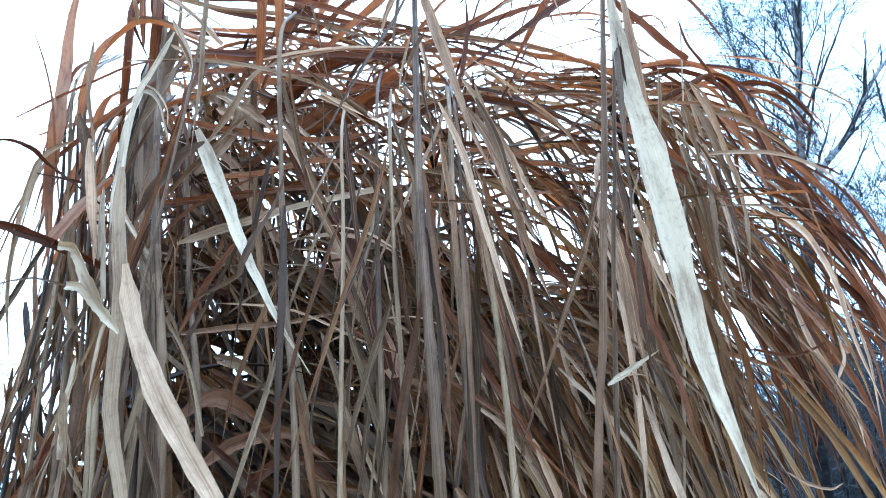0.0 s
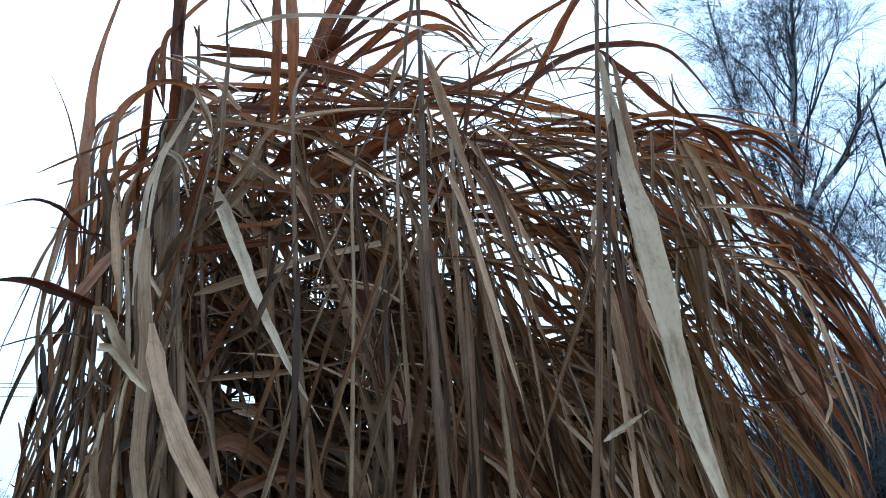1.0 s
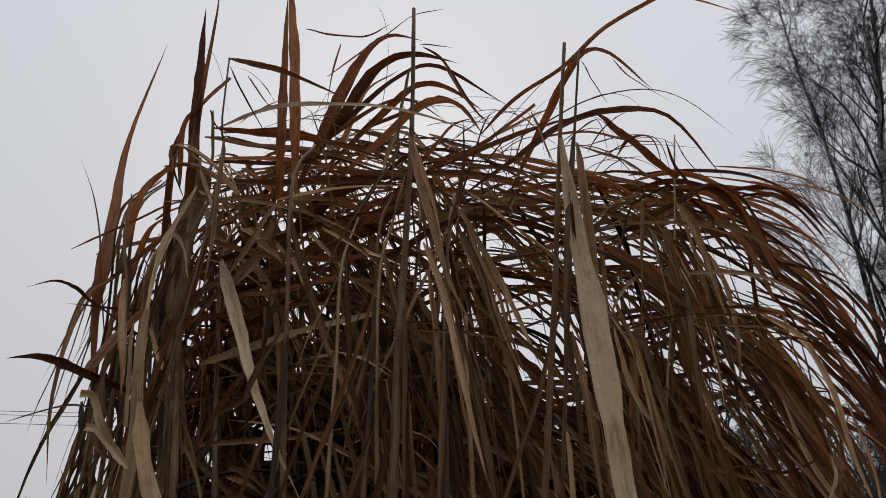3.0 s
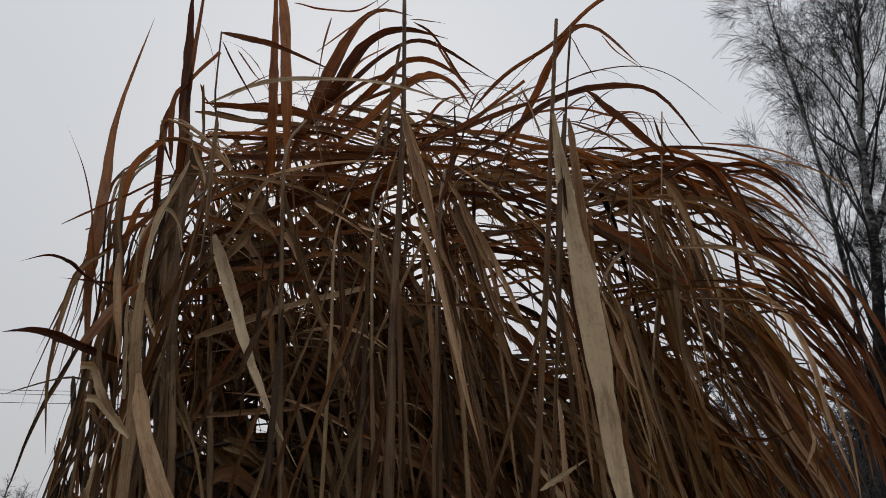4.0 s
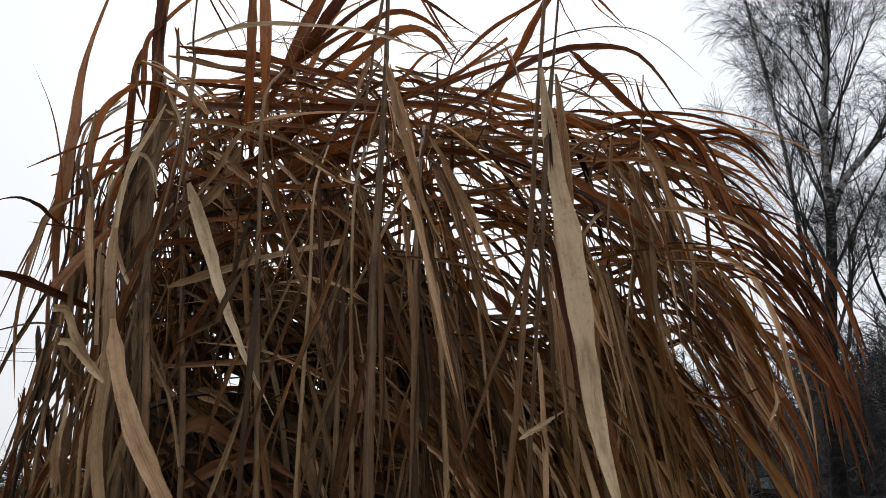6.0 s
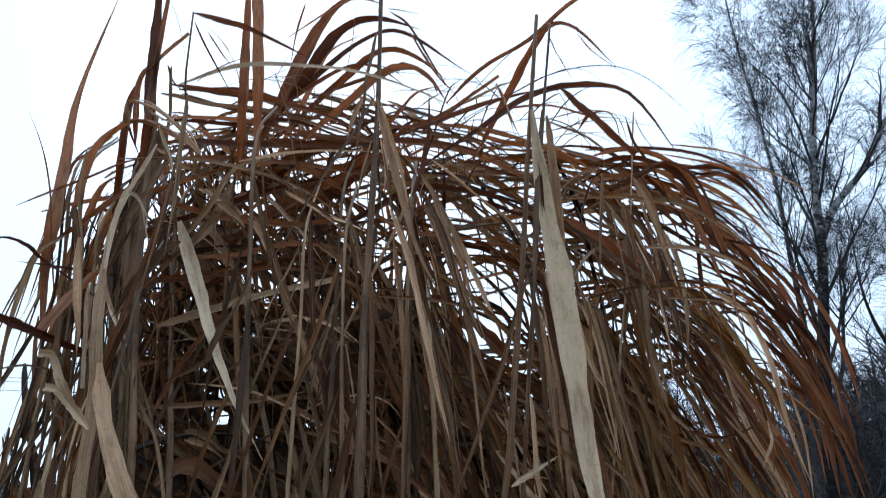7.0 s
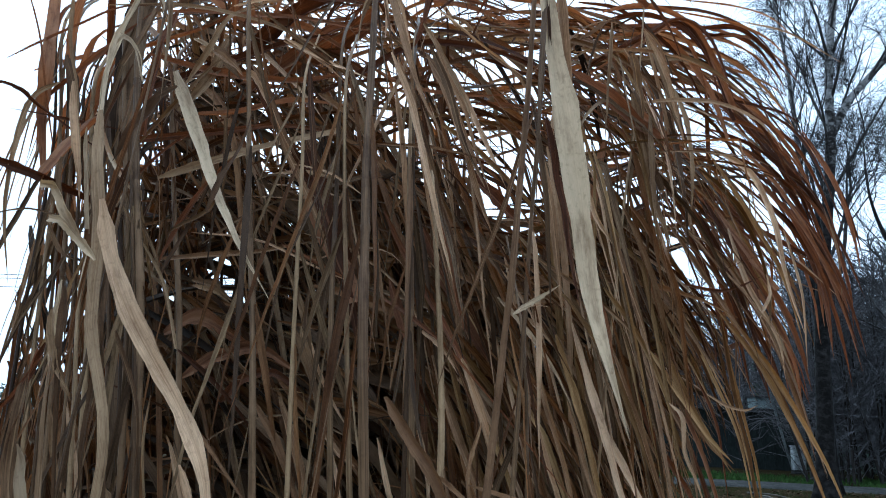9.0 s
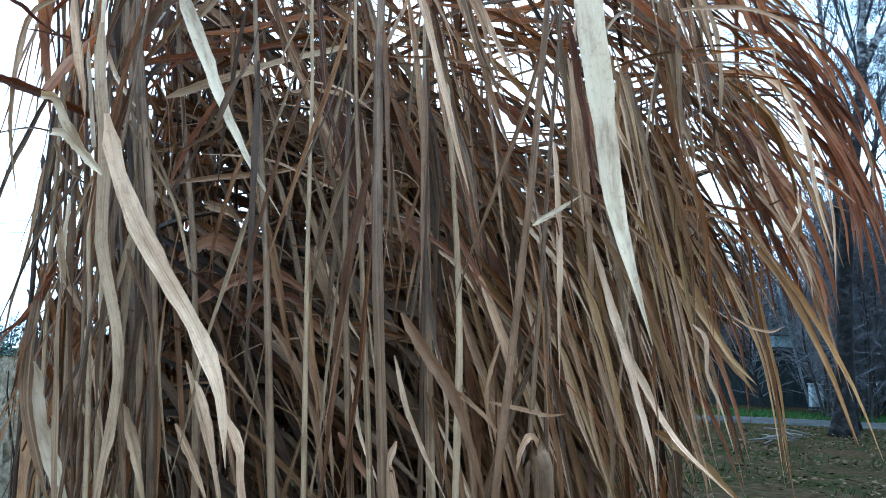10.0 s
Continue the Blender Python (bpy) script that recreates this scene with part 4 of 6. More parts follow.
blade(0.0202, 'brown', (-0.242, 1.137, 2.213), (-0.122, 1.047, 2.272), (-0.050, 1.047, 2.355), (0.017, 1.047, 2.361), (0.076, 1.047, 2.286), pointed=True)
blade(0.0185, 'brown', (-0.328, 1.324, 2.286), (-0.249, 1.234, 2.409), (-0.211, 1.234, 2.538), (-0.137, 1.234, 2.607), pointed=True)
blade(0.0110, 'brown', (-0.314, 1.047, 2.561), (-0.254, 1.047, 2.544), (-0.182, 1.047, 2.537), (-0.125, 1.047, 2.573), pointed=True)
blade(0.0073, 'brown', (-0.280, 1.137, 2.506), (-0.135, 1.047, 2.542), (-0.079, 1.047, 2.594), (-0.013, 1.047, 2.611), pointed=True)
blade(0.0045, 'brown', (-0.209, 0.980, 2.461), (-0.217, 0.980, 2.393), (-0.220, 0.980, 2.287), pointed=True)
blade(0.0056, 'brown', (-0.046, 0.980, 2.449), (-0.005, 0.980, 2.415), (0.043, 0.980, 2.329), (0.082, 0.980, 2.266), pointed=True)
blade(0.0046, 'straw', (-0.052, 0.980, 2.455), (-0.018, 0.980, 2.450), (0.018, 0.980, 2.444), pointed=True)
blade(0.0140, 'brown', (0.072, 1.005, 2.261), (0.150, 0.980, 2.333), (0.234, 0.955, 2.382), (0.303, 0.930, 2.445), (0.407, 0.920, 2.508))
blade(0.0066, 'brown', (0.402, 0.920, 2.508), (0.460, 0.920, 2.493), (0.548, 0.920, 2.456), pointed=True)
blade(0.0167, 'brown', (0.128, 1.137, 2.217), (0.190, 1.047, 2.316), (0.223, 1.005, 2.375), (0.260, 0.980, 2.425), (0.310, 0.980, 2.424), (0.382, 0.980, 2.341), pointed=True)
blade(0.0055, 'brown', (0.060, 1.095, 2.257), (0.184, 1.005, 2.280), (0.272, 1.005, 2.338), (0.372, 1.005, 2.359), (0.447, 1.005, 2.335), (0.525, 1.005, 2.254), pointed=True)
blade(0.0167, 'brown', (0.025, 1.137, 2.197), (0.143, 1.047, 2.242), (0.221, 1.047, 2.308), (0.317, 1.047, 2.344), (0.423, 1.047, 2.331), (0.508, 1.047, 2.194), pointed=True, flat=True)
blade(0.0229, 'brown', (0.297, 1.097, 2.369), (0.363, 1.097, 2.295), (0.438, 1.097, 2.218))
blade(0.0113, 'grey', (-0.024, 1.137, 2.269), (0.110, 1.047, 2.293), (0.176, 1.047, 2.336), (0.221, 1.047, 2.351), pointed=True)
blade(0.0115, 'brown', (-0.131, 1.130, 2.190), (-0.003, 1.130, 2.281), (0.064, 1.130, 2.317), (0.178, 1.130, 2.419))
blade(0.0046, 'brown', (0.276, 1.130, 2.319), (0.362, 1.130, 2.343), (0.419, 1.130, 2.332), (0.443, 1.130, 2.247), pointed=True)
blade(0.0058, 'brown', (0.153, 1.220, 2.308), (0.293, 1.130, 2.293), (0.384, 1.130, 2.320), (0.533, 1.130, 2.310), pointed=True)
blade(0.0046, 'brown', (0.453, 1.130, 2.334), (0.473, 1.130, 2.281), (0.509, 1.130, 2.237), pointed=True)
blade(0.0404, 'brown', (-0.355, 1.260, 2.174), (-0.250, 1.234, 2.261), (-0.148, 1.195, 2.276), (-0.056, 1.130, 2.232))
blade(0.0498, 'brown', (-0.304, 1.320, 2.152), (-0.191, 1.284, 2.208), (-0.083, 1.260, 2.283))
blade(0.0210, 'brown', (0.414, 1.380, 2.380), (0.541, 1.356, 2.377), (0.656, 1.332, 2.355), (0.737, 1.320, 2.313), (0.789, 1.320, 2.255), (0.817, 1.320, 2.187), pointed=True)
blade(0.0234, 'brown', (0.616, 1.356, 2.326), (0.710, 1.332, 2.323), (0.757, 1.320, 2.275), (0.807, 1.320, 2.200), pointed=True)
blade(0.0065, 'straw', (0.709, 1.320, 2.350), (0.820, 1.320, 2.325), (0.935, 1.320, 2.254), pointed=True)
blade(0.0387, 'brown', (0.386, 1.260, 2.282), (0.473, 1.260, 2.296), (0.562, 1.260, 2.266), (0.624, 1.260, 2.183), (0.668, 1.260, 2.062))
blade(0.0164, 'grey', (0.445, 1.130, 2.187), (0.471, 1.130, 2.117), (0.499, 1.130, 2.024), (0.521, 1.130, 1.936), pointed=True)
blade(0.0150, 'grey', (0.439, 1.156, 2.154), (0.495, 1.156, 2.012), (0.505, 1.130, 1.871), (0.511, 1.130, 1.721), pointed=True)
blade(0.0199, 'grey', (0.413, 1.097, 2.051), (0.419, 1.080, 1.956), (0.442, 1.063, 1.848))
blade(0.0142, 'straw', (0.617, 1.260, 2.016), (0.674, 1.234, 1.956), (0.697, 1.208, 1.859), (0.709, 1.195, 1.741), (0.729, 1.182, 1.633), pointed=True)
blade(0.0320, 'brown', (0.598, 1.260, 1.902), (0.630, 1.234, 1.824), (0.661, 1.195, 1.739))
blade(0.0182, 'straw', (0.493, 1.195, 1.825), (0.545, 1.182, 1.736), (0.584, 1.156, 1.652), (0.631, 1.130, 1.554), pointed=True)
blade(0.0091, 'straw', (0.560, 1.195, 1.812), (0.613, 1.182, 1.735), (0.651, 1.156, 1.637), (0.671, 1.130, 1.547), pointed=True)
blade(0.0116, 'straw', (0.351, 1.047, 1.801), (0.370, 1.030, 1.706), (0.389, 1.005, 1.619), (0.402, 0.980, 1.532), pointed=True)
blade(0.0297, 'brown', (0.700, 1.380, 2.168), (0.815, 1.356, 2.068), (0.858, 1.332, 1.947), (0.880, 1.308, 1.802), pointed=True)
blade(0.0248, 'brown', (0.644, 1.356, 2.196), (0.745, 1.356, 2.091), (0.827, 1.332, 1.970), (0.871, 1.320, 1.849), pointed=True)
blade(0.0298, 'brown', (0.727, 1.320, 1.962), (0.801, 1.308, 1.866), (0.824, 1.296, 1.764), (0.831, 1.284, 1.647), pointed=True)
blade(0.0109, 'straw', (0.330, 1.130, 2.182), (0.290, 1.130, 2.134), (0.274, 1.130, 2.096))
blade(0.0136, 'straw', (0.380, 1.130, 2.212), (0.346, 1.130, 2.183), (0.302, 1.130, 2.152), pointed=True)
blade(0.0057, 'straw', (0.741, 1.320, 1.798), (0.775, 1.308, 1.764), (0.851, 1.296, 1.733), pointed=True)
blade(0.0174, 'sheath', (0.511, 1.284, 1.734), (0.554, 1.272, 1.637), (0.586, 1.260, 1.553), (0.620, 1.247, 1.454), (0.632, 1.234, 1.359), (0.642, 1.221, 1.231), pointed=True)
blade(0.0272, 'sheath', (0.620, 1.308, 1.716), (0.691, 1.296, 1.603), (0.727, 1.284, 1.519), (0.756, 1.260, 1.421), (0.781, 1.234, 1.305), pointed=True)
blade(0.0073, 'straw', (0.698, 1.284, 1.697), (0.741, 1.272, 1.576), (0.760, 1.260, 1.489), (0.780, 1.247, 1.389), pointed=True)
blade(0.0109, 'straw', (0.419, 1.130, 1.609), (0.440, 1.113, 1.498), (0.454, 1.097, 1.369), (0.472, 1.063, 1.251), pointed=True)
blade(0.0241, 'brown', (0.481, 1.260, 1.590), (0.516, 1.234, 1.498), (0.552, 1.208, 1.394), (0.581, 1.195, 1.277), pointed=True)
blade(0.0147, 'straw', (0.336, 1.047, 1.473), (0.368, 1.030, 1.393), (0.404, 0.980, 1.321), (0.461, 0.955, 1.269), pointed=True)
blade(0.0270, 'straw', (-0.334, 0.772, 1.700), (-0.314, 0.770, 1.638), (-0.279, 0.762, 1.573), (-0.234, 0.753, 1.509), (-0.186, 0.737, 1.448), (-0.149, 0.720, 1.387), (-0.133, 0.712, 1.311), pointed=True, flat=True, taper=4.0)
blade(0.0054, 'straw', (-0.189, 0.745, 1.451), (-0.144, 0.737, 1.405), (-0.088, 0.728, 1.341), pointed=True)
blade(0.0205, 'grey', (-0.382, 0.818, 1.840), (-0.373, 0.810, 1.793), (-0.360, 0.797, 1.746), (-0.338, 0.790, 1.658), (-0.327, 0.783, 1.553), (-0.296, 0.770, 1.473), (-0.278, 0.762, 1.414), (-0.278, 0.762, 1.338), (-0.281, 0.753, 1.258), (-0.293, 0.750, 0.890), pointed=True, flat=True)
blade(0.0142, 'grey', (-0.350, 0.753, 1.514), (-0.337, 0.745, 1.420), (-0.314, 0.737, 1.260), (-0.268, 0.750, 0.893), pointed=True)
blade(0.0081, 'pale', (-0.378, 0.797, 1.602), (-0.376, 0.797, 1.547), (-0.373, 0.797, 1.499))
blade(0.0169, 'straw', (0.027, 0.810, 1.480), (0.057, 0.797, 1.437), (0.089, 0.783, 1.399), (0.111, 0.777, 1.343), (0.131, 0.770, 1.275), pointed=True)
blade(0.0085, 'straw', (0.089, 0.797, 1.396), (0.122, 0.797, 1.369), (0.154, 0.790, 1.340), pointed=True)
blade(0.0138, 'straw', (-0.133, 0.950, 1.479), (-0.100, 0.930, 1.413), (-0.072, 0.920, 1.334), (-0.053, 0.900, 1.248), pointed=True)
blade(0.0139, 'grey', (-0.120, 0.920, 1.579), (-0.081, 0.910, 1.495), (-0.061, 0.900, 1.422), pointed=True)
blade(0.0056, 'straw', (0.131, 0.852, 1.382), (0.172, 0.762, 1.378), (0.194, 0.762, 1.374), (0.215, 0.753, 1.378), pointed=True)
blade(0.0106, 'straw', (-0.064, 0.920, 1.433), (-0.038, 0.910, 1.408), (-0.014, 0.900, 1.394), pointed=True)
blade(0.0135, 'straw', (0.030, 0.783, 1.338), (0.026, 0.777, 1.309), (0.038, 0.770, 1.270), (0.130, 0.748, 0.918), pointed=True)
blade(0.0113, 'straw', (-0.252, 0.870, 1.337), (-0.223, 0.863, 1.292), (-0.195, 0.855, 1.243), pointed=True)
blade(0.0114, 'grey', (-0.381, 0.950, 1.682), (-0.345, 0.940, 1.518), (-0.332, 0.930, 1.403), pointed=True)
blade(0.0126, 'straw', (-0.176, 0.797, 1.365), (-0.145, 0.783, 1.324), (-0.131, 0.777, 1.261), (-0.061, 0.774, 0.900), pointed=True)
blade(0.0047, 'brown', (-0.375, 0.783, 1.511), (-0.407, 0.783, 1.457), (-0.436, 0.777, 1.417), pointed=True)
blade(0.0137, 'brown', (-0.432, 0.980, 2.261), (-0.309, 0.980, 2.243), (-0.202, 0.980, 2.225), (-0.042, 0.980, 2.170), pointed=True)
blade(0.0156, 'grey', (-0.480, 1.047, 2.286), (-0.385, 1.047, 2.263), (-0.240, 1.047, 2.247), (-0.061, 1.047, 2.195), pointed=True)
blade(0.0156, 'brown', (-0.487, 1.130, 2.356), (-0.344, 1.130, 2.356), (-0.220, 1.130, 2.319), (-0.076, 1.130, 2.294), (0.077, 1.130, 2.263), pointed=True)
blade(0.0145, 'brown', (-0.503, 1.156, 2.301), (-0.366, 1.156, 2.301), (-0.220, 1.156, 2.280), (-0.076, 1.156, 2.263), pointed=True)
blade(0.0182, 'brown', (-0.459, 1.097, 2.214), (-0.313, 1.097, 2.211), (-0.179, 1.097, 2.216), (-0.055, 1.097, 2.199), pointed=True)
blade(0.0211, 'brown', (-0.271, 1.130, 2.257), (-0.119, 1.130, 2.246), (0.066, 1.130, 2.247), (0.216, 1.130, 2.211), pointed=True)
blade(0.0087, 'straw', (-0.261, 0.920, 2.073), (-0.192, 0.920, 2.089), (-0.117, 0.920, 2.099), (-0.027, 0.920, 2.102), pointed=True)
blade(0.0079, 'straw', (-0.473, 0.920, 2.138), (-0.420, 0.920, 2.137), (-0.362, 0.920, 2.111), pointed=True)
blade(0.0078, 'grey', (-0.477, 0.955, 2.089), (-0.346, 0.955, 2.093), (-0.236, 0.955, 2.073), (-0.145, 0.955, 2.037), (-0.074, 0.955, 1.984), pointed=True)
blade(0.0133, 'brown', (-0.074, 1.047, 2.225), (0.023, 1.047, 2.236), (0.077, 1.047, 2.269), (0.113, 1.047, 2.304), pointed=True)
blade(0.0088, 'straw', (-0.009, 1.047, 2.227), (0.100, 1.047, 2.215), (0.225, 1.047, 2.192), pointed=True)
blade(0.0167, 'brown', (-0.159, 1.220, 2.263), (-0.005, 1.130, 2.274), (0.099, 1.130, 2.322), (0.170, 1.130, 2.358), (0.230, 1.130, 2.377), (0.296, 1.130, 2.391), pointed=True)
blade(0.0147, 'brown', (-0.231, 1.220, 2.408), (-0.067, 1.130, 2.414), (-0.020, 1.130, 2.436), (0.031, 1.130, 2.403), (0.053, 1.130, 2.360), pointed=True)
blade(0.0108, 'brown', (-0.147, 1.220, 2.218), (-0.039, 1.130, 2.300), (0.008, 1.130, 2.368), (0.067, 1.130, 2.395), pointed=True)
blade(0.0153, 'brown', (-0.414, 1.285, 2.339), (-0.259, 1.195, 2.390), (-0.166, 1.195, 2.469), (-0.096, 1.195, 2.480), (-0.016, 1.195, 2.428), pointed=True)
blade(0.0119, 'grey', (0.264, 1.130, 2.316), (0.345, 1.130, 2.283), (0.415, 1.130, 2.234), pointed=True)
blade(0.0098, 'brown', (0.178, 1.156, 2.353), (0.281, 1.156, 2.368), (0.365, 1.156, 2.348), (0.462, 1.156, 2.343), pointed=True)
blade(0.0107, 'straw', (0.226, 1.137, 2.092), (0.279, 1.047, 2.106), (0.325, 1.047, 2.146), (0.374, 1.047, 2.165), pointed=True)
blade(0.0080, 'brown', (0.165, 1.047, 2.342), (0.185, 1.047, 2.289), (0.203, 1.047, 2.219), pointed=True)
blade(0.0095, 'brown', (-0.003, 1.220, 2.134), (0.043, 1.130, 2.251), (0.074, 1.130, 2.378), (0.097, 1.130, 2.408), pointed=True)
blade(0.0326, 'brown', (0.341, 1.350, 2.187), (0.472, 1.260, 2.235), (0.545, 1.260, 2.281), (0.603, 1.260, 2.235), (0.639, 1.260, 2.105), pointed=True)
blade(0.0179, 'brown', (0.547, 1.260, 2.302), (0.659, 1.260, 2.280), (0.730, 1.260, 2.248), (0.778, 1.260, 2.197), pointed=True)
blade(0.0328, 'brown', (0.630, 1.320, 2.193), (0.731, 1.320, 2.099), (0.781, 1.320, 2.022), (0.819, 1.320, 1.923), pointed=True)
blade(0.0098, 'brown', (0.639, 1.260, 2.127), (0.745, 1.260, 2.104), (0.801, 1.260, 2.078), pointed=True)
blade(0.0143, 'grey', (0.458, 1.195, 2.174), (0.564, 1.195, 2.171), (0.681, 1.195, 2.085), pointed=True)
blade(0.0127, 'brown', (0.345, 1.260, 2.340), (0.446, 1.260, 2.314), (0.551, 1.260, 2.217), (0.621, 1.260, 2.072), pointed=True)
blade(0.0374, 'brown', (-0.417, 1.350, 2.081), (-0.273, 1.260, 2.149), (-0.172, 1.260, 2.243), (-0.073, 1.260, 2.260), pointed=True)
blade(0.0276, 'brown', (-0.479, 1.234, 2.326), (-0.354, 1.234, 2.244), (-0.229, 1.234, 2.234), (-0.113, 1.234, 2.169), pointed=True)
blade(0.0173, 'brown', (-0.485, 1.070, 2.053), (-0.452, 0.980, 2.156), (-0.462, 0.980, 2.266), (-0.470, 0.980, 2.426), (-0.488, 0.980, 2.635), pointed=True)
blade(0.0218, 'brown', (-0.552, 1.137, 2.035), (-0.518, 1.047, 2.145), (-0.530, 1.047, 2.271), (-0.522, 1.047, 2.312), pointed=True)
blade(0.0119, 'grey', (-0.411, 1.070, 1.936), (-0.321, 0.980, 2.014), (-0.285, 0.980, 2.092), (-0.219, 0.980, 2.117), pointed=True)
blade(0.0191, 'straw', (-0.419, 1.195, 2.159), (-0.374, 1.195, 2.134), (-0.321, 1.195, 2.091), pointed=True)
blade(0.0157, 'brown', (-0.223, 1.220, 2.045), (-0.082, 1.130, 2.081), (0.025, 1.130, 2.146), (0.160, 1.130, 2.138), (0.259, 1.130, 2.092), pointed=True)
blade(0.0145, 'brown', (0.114, 1.195, 2.251), (0.234, 1.195, 2.214), (0.353, 1.195, 2.204), (0.444, 1.195, 2.141), pointed=True)
blade(0.0142, 'brown', (0.067, 1.195, 2.208), (0.210, 1.195, 2.160), (0.325, 1.195, 2.112), (0.412, 1.195, 2.015), pointed=True)
blade(0.0091, 'straw', (0.051, 0.980, 2.126), (0.142, 0.980, 2.050), (0.210, 0.980, 1.999), pointed=True)
blade(0.0202, 'grey', (0.395, 1.047, 2.018), (0.415, 1.047, 1.921), (0.427, 1.047, 1.821), (0.454, 1.047, 1.749), pointed=True)
blade(0.0092, 'straw', (0.416, 1.047, 2.018), (0.444, 1.047, 1.946), (0.457, 1.047, 1.865), (0.463, 1.047, 1.767), pointed=True)
blade(0.0129, 'grey', (0.492, 1.130, 2.083), (0.515, 1.130, 2.010), (0.523, 1.130, 1.917), (0.515, 1.130, 1.801), pointed=True)
blade(0.0295, 'brown', (0.354, 1.195, 2.089), (0.421, 1.195, 2.051), (0.482, 1.195, 1.998), (0.537, 1.195, 1.934), pointed=True)
blade(0.0115, 'brown', (0.636, 1.320, 2.122), (0.736, 1.320, 2.089), (0.800, 1.320, 2.028), (0.872, 1.320, 1.889), pointed=True)
blade(0.0286, 'brown', (0.636, 1.380, 2.109), (0.751, 1.380, 2.053), (0.822, 1.380, 1.971), (0.860, 1.380, 1.890), pointed=True)
blade(0.0224, 'brown', (0.615, 1.320, 1.965), (0.695, 1.320, 1.886), (0.769, 1.320, 1.840), (0.837, 1.320, 1.797), (0.862, 1.320, 1.727), pointed=True)
blade(0.0150, 'brown', (0.593, 1.260, 1.884), (0.661, 1.260, 1.809), (0.693, 1.260, 1.671), pointed=True)
blade(0.0076, 'brown', (0.499, 1.130, 1.705), (0.568, 1.130, 1.698), (0.637, 1.130, 1.727), pointed=True)
blade(0.0115, 'straw', (0.641, 1.130, 1.730), (0.643, 1.130, 1.693), (0.625, 1.130, 1.650), pointed=True)
blade(0.0053, 'straw', (0.739, 1.260, 1.814), (0.788, 1.260, 1.771), (0.841, 1.260, 1.721), pointed=True)
blade(0.0114, 'straw', (0.001, 0.920, 1.949), (0.018, 0.920, 1.836), (0.027, 0.920, 1.745), (0.035, 0.920, 1.680), pointed=True)
blade(0.0101, 'straw', (0.039, 0.955, 1.915), (0.062, 0.955, 1.810), (0.075, 0.955, 1.729), (0.119, 0.955, 1.585), pointed=True)
blade(0.0139, 'straw', (0.073, 0.980, 1.985), (0.109, 0.980, 1.885), (0.138, 0.980, 1.796), (0.160, 0.980, 1.735), pointed=True)
blade(0.0073, 'straw', (-0.020, 0.920, 1.852), (0.061, 0.920, 1.848), (0.125, 0.920, 1.836), (0.193, 0.920, 1.815), pointed=True)
blade(0.0277, 'brown', (0.125, 1.130, 1.889), (0.177, 1.130, 1.839), (0.217, 1.130, 1.797), pointed=True)
blade(0.0135, 'brown', (0.079, 0.980, 1.746), (0.100, 0.980, 1.665), (0.126, 0.980, 1.574), pointed=True)
blade(0.0145, 'brown', (0.217, 0.818, 1.857), (0.230, 0.818, 1.759), (0.252, 0.818, 1.651), pointed=True)
blade(0.0207, 'grey', (-0.308, 0.870, 1.907), (-0.347, 0.870, 1.858), (-0.383, 0.870, 1.787), pointed=True)
blade(0.0064, 'straw', (-0.370, 0.870, 1.905), (-0.374, 0.870, 1.851), (-0.387, 0.870, 1.797), pointed=True)
blade(0.0085, 'straw', (-0.460, 0.950, 1.894), (-0.434, 0.950, 1.836), (-0.402, 0.950, 1.789), (-0.376, 0.950, 1.763), pointed=True)
blade(0.0058, 'grey', (-0.433, 0.950, 1.827), (-0.381, 0.950, 1.750), (-0.339, 0.950, 1.679), (-0.315, 0.950, 1.618), (-0.291, 0.950, 1.553), pointed=True)
blade(0.0127, 'grey', (-0.314, 1.047, 1.658), (-0.274, 1.047, 1.648), (-0.239, 1.047, 1.622), pointed=True)
blade(0.0143, 'straw', (-0.458, 0.870, 1.907), (-0.435, 0.870, 1.800), (-0.417, 0.870, 1.728), pointed=True)
blade(0.0108, 'grey', (-0.445, 0.855, 1.785), (-0.433, 0.855, 1.718), (-0.421, 0.855, 1.695), pointed=True)
blade(0.0154, 'grey', (-0.389, 0.810, 1.538), (-0.373, 0.810, 1.501), (-0.348, 0.810, 1.458), pointed=True)
blade(0.0094, 'grey', (-0.308, 0.783, 1.540), (-0.313, 0.783, 1.435), (-0.306, 0.783, 1.335), pointed=True)
blade(0.0073, 'grey', (-0.372, 0.950, 1.566), (-0.343, 0.950, 1.496), (-0.328, 0.950, 1.434), pointed=True)
blade(0.0145, 'grey', (-0.289, 0.797, 1.366), (-0.265, 0.797, 1.311), (-0.241, 0.797, 1.234), pointed=True)
blade(0.0054, 'grey', (-0.254, 0.810, 1.469), (-0.252, 0.810, 1.406), (-0.234, 0.810, 1.311), (-0.213, 0.810, 1.238), pointed=True)
blade(0.0119, 'straw', (-0.205, 0.797, 1.392), (-0.184, 0.797, 1.340), (-0.159, 0.797, 1.238), pointed=True)
blade(0.0090, 'brown', (-0.392, 0.810, 1.526), (-0.415, 0.810, 1.464), (-0.458, 0.810, 1.430), pointed=True)
blade(0.0101, 'brown', (-0.383, 0.783, 1.527), (-0.391, 0.783, 1.445), (-0.410, 0.783, 1.343), pointed=True)
blade(0.0183, 'grey', (-0.392, 0.783, 1.497), (-0.390, 0.783, 1.432), (-0.390, 0.783, 1.375), (-0.373, 0.783, 1.320), (-0.342, 0.783, 1.232), pointed=True)
blade(0.0096, 'grey', (-0.450, 0.950, 1.448), (-0.429, 0.950, 1.376), (-0.400, 0.950, 1.317), pointed=True)
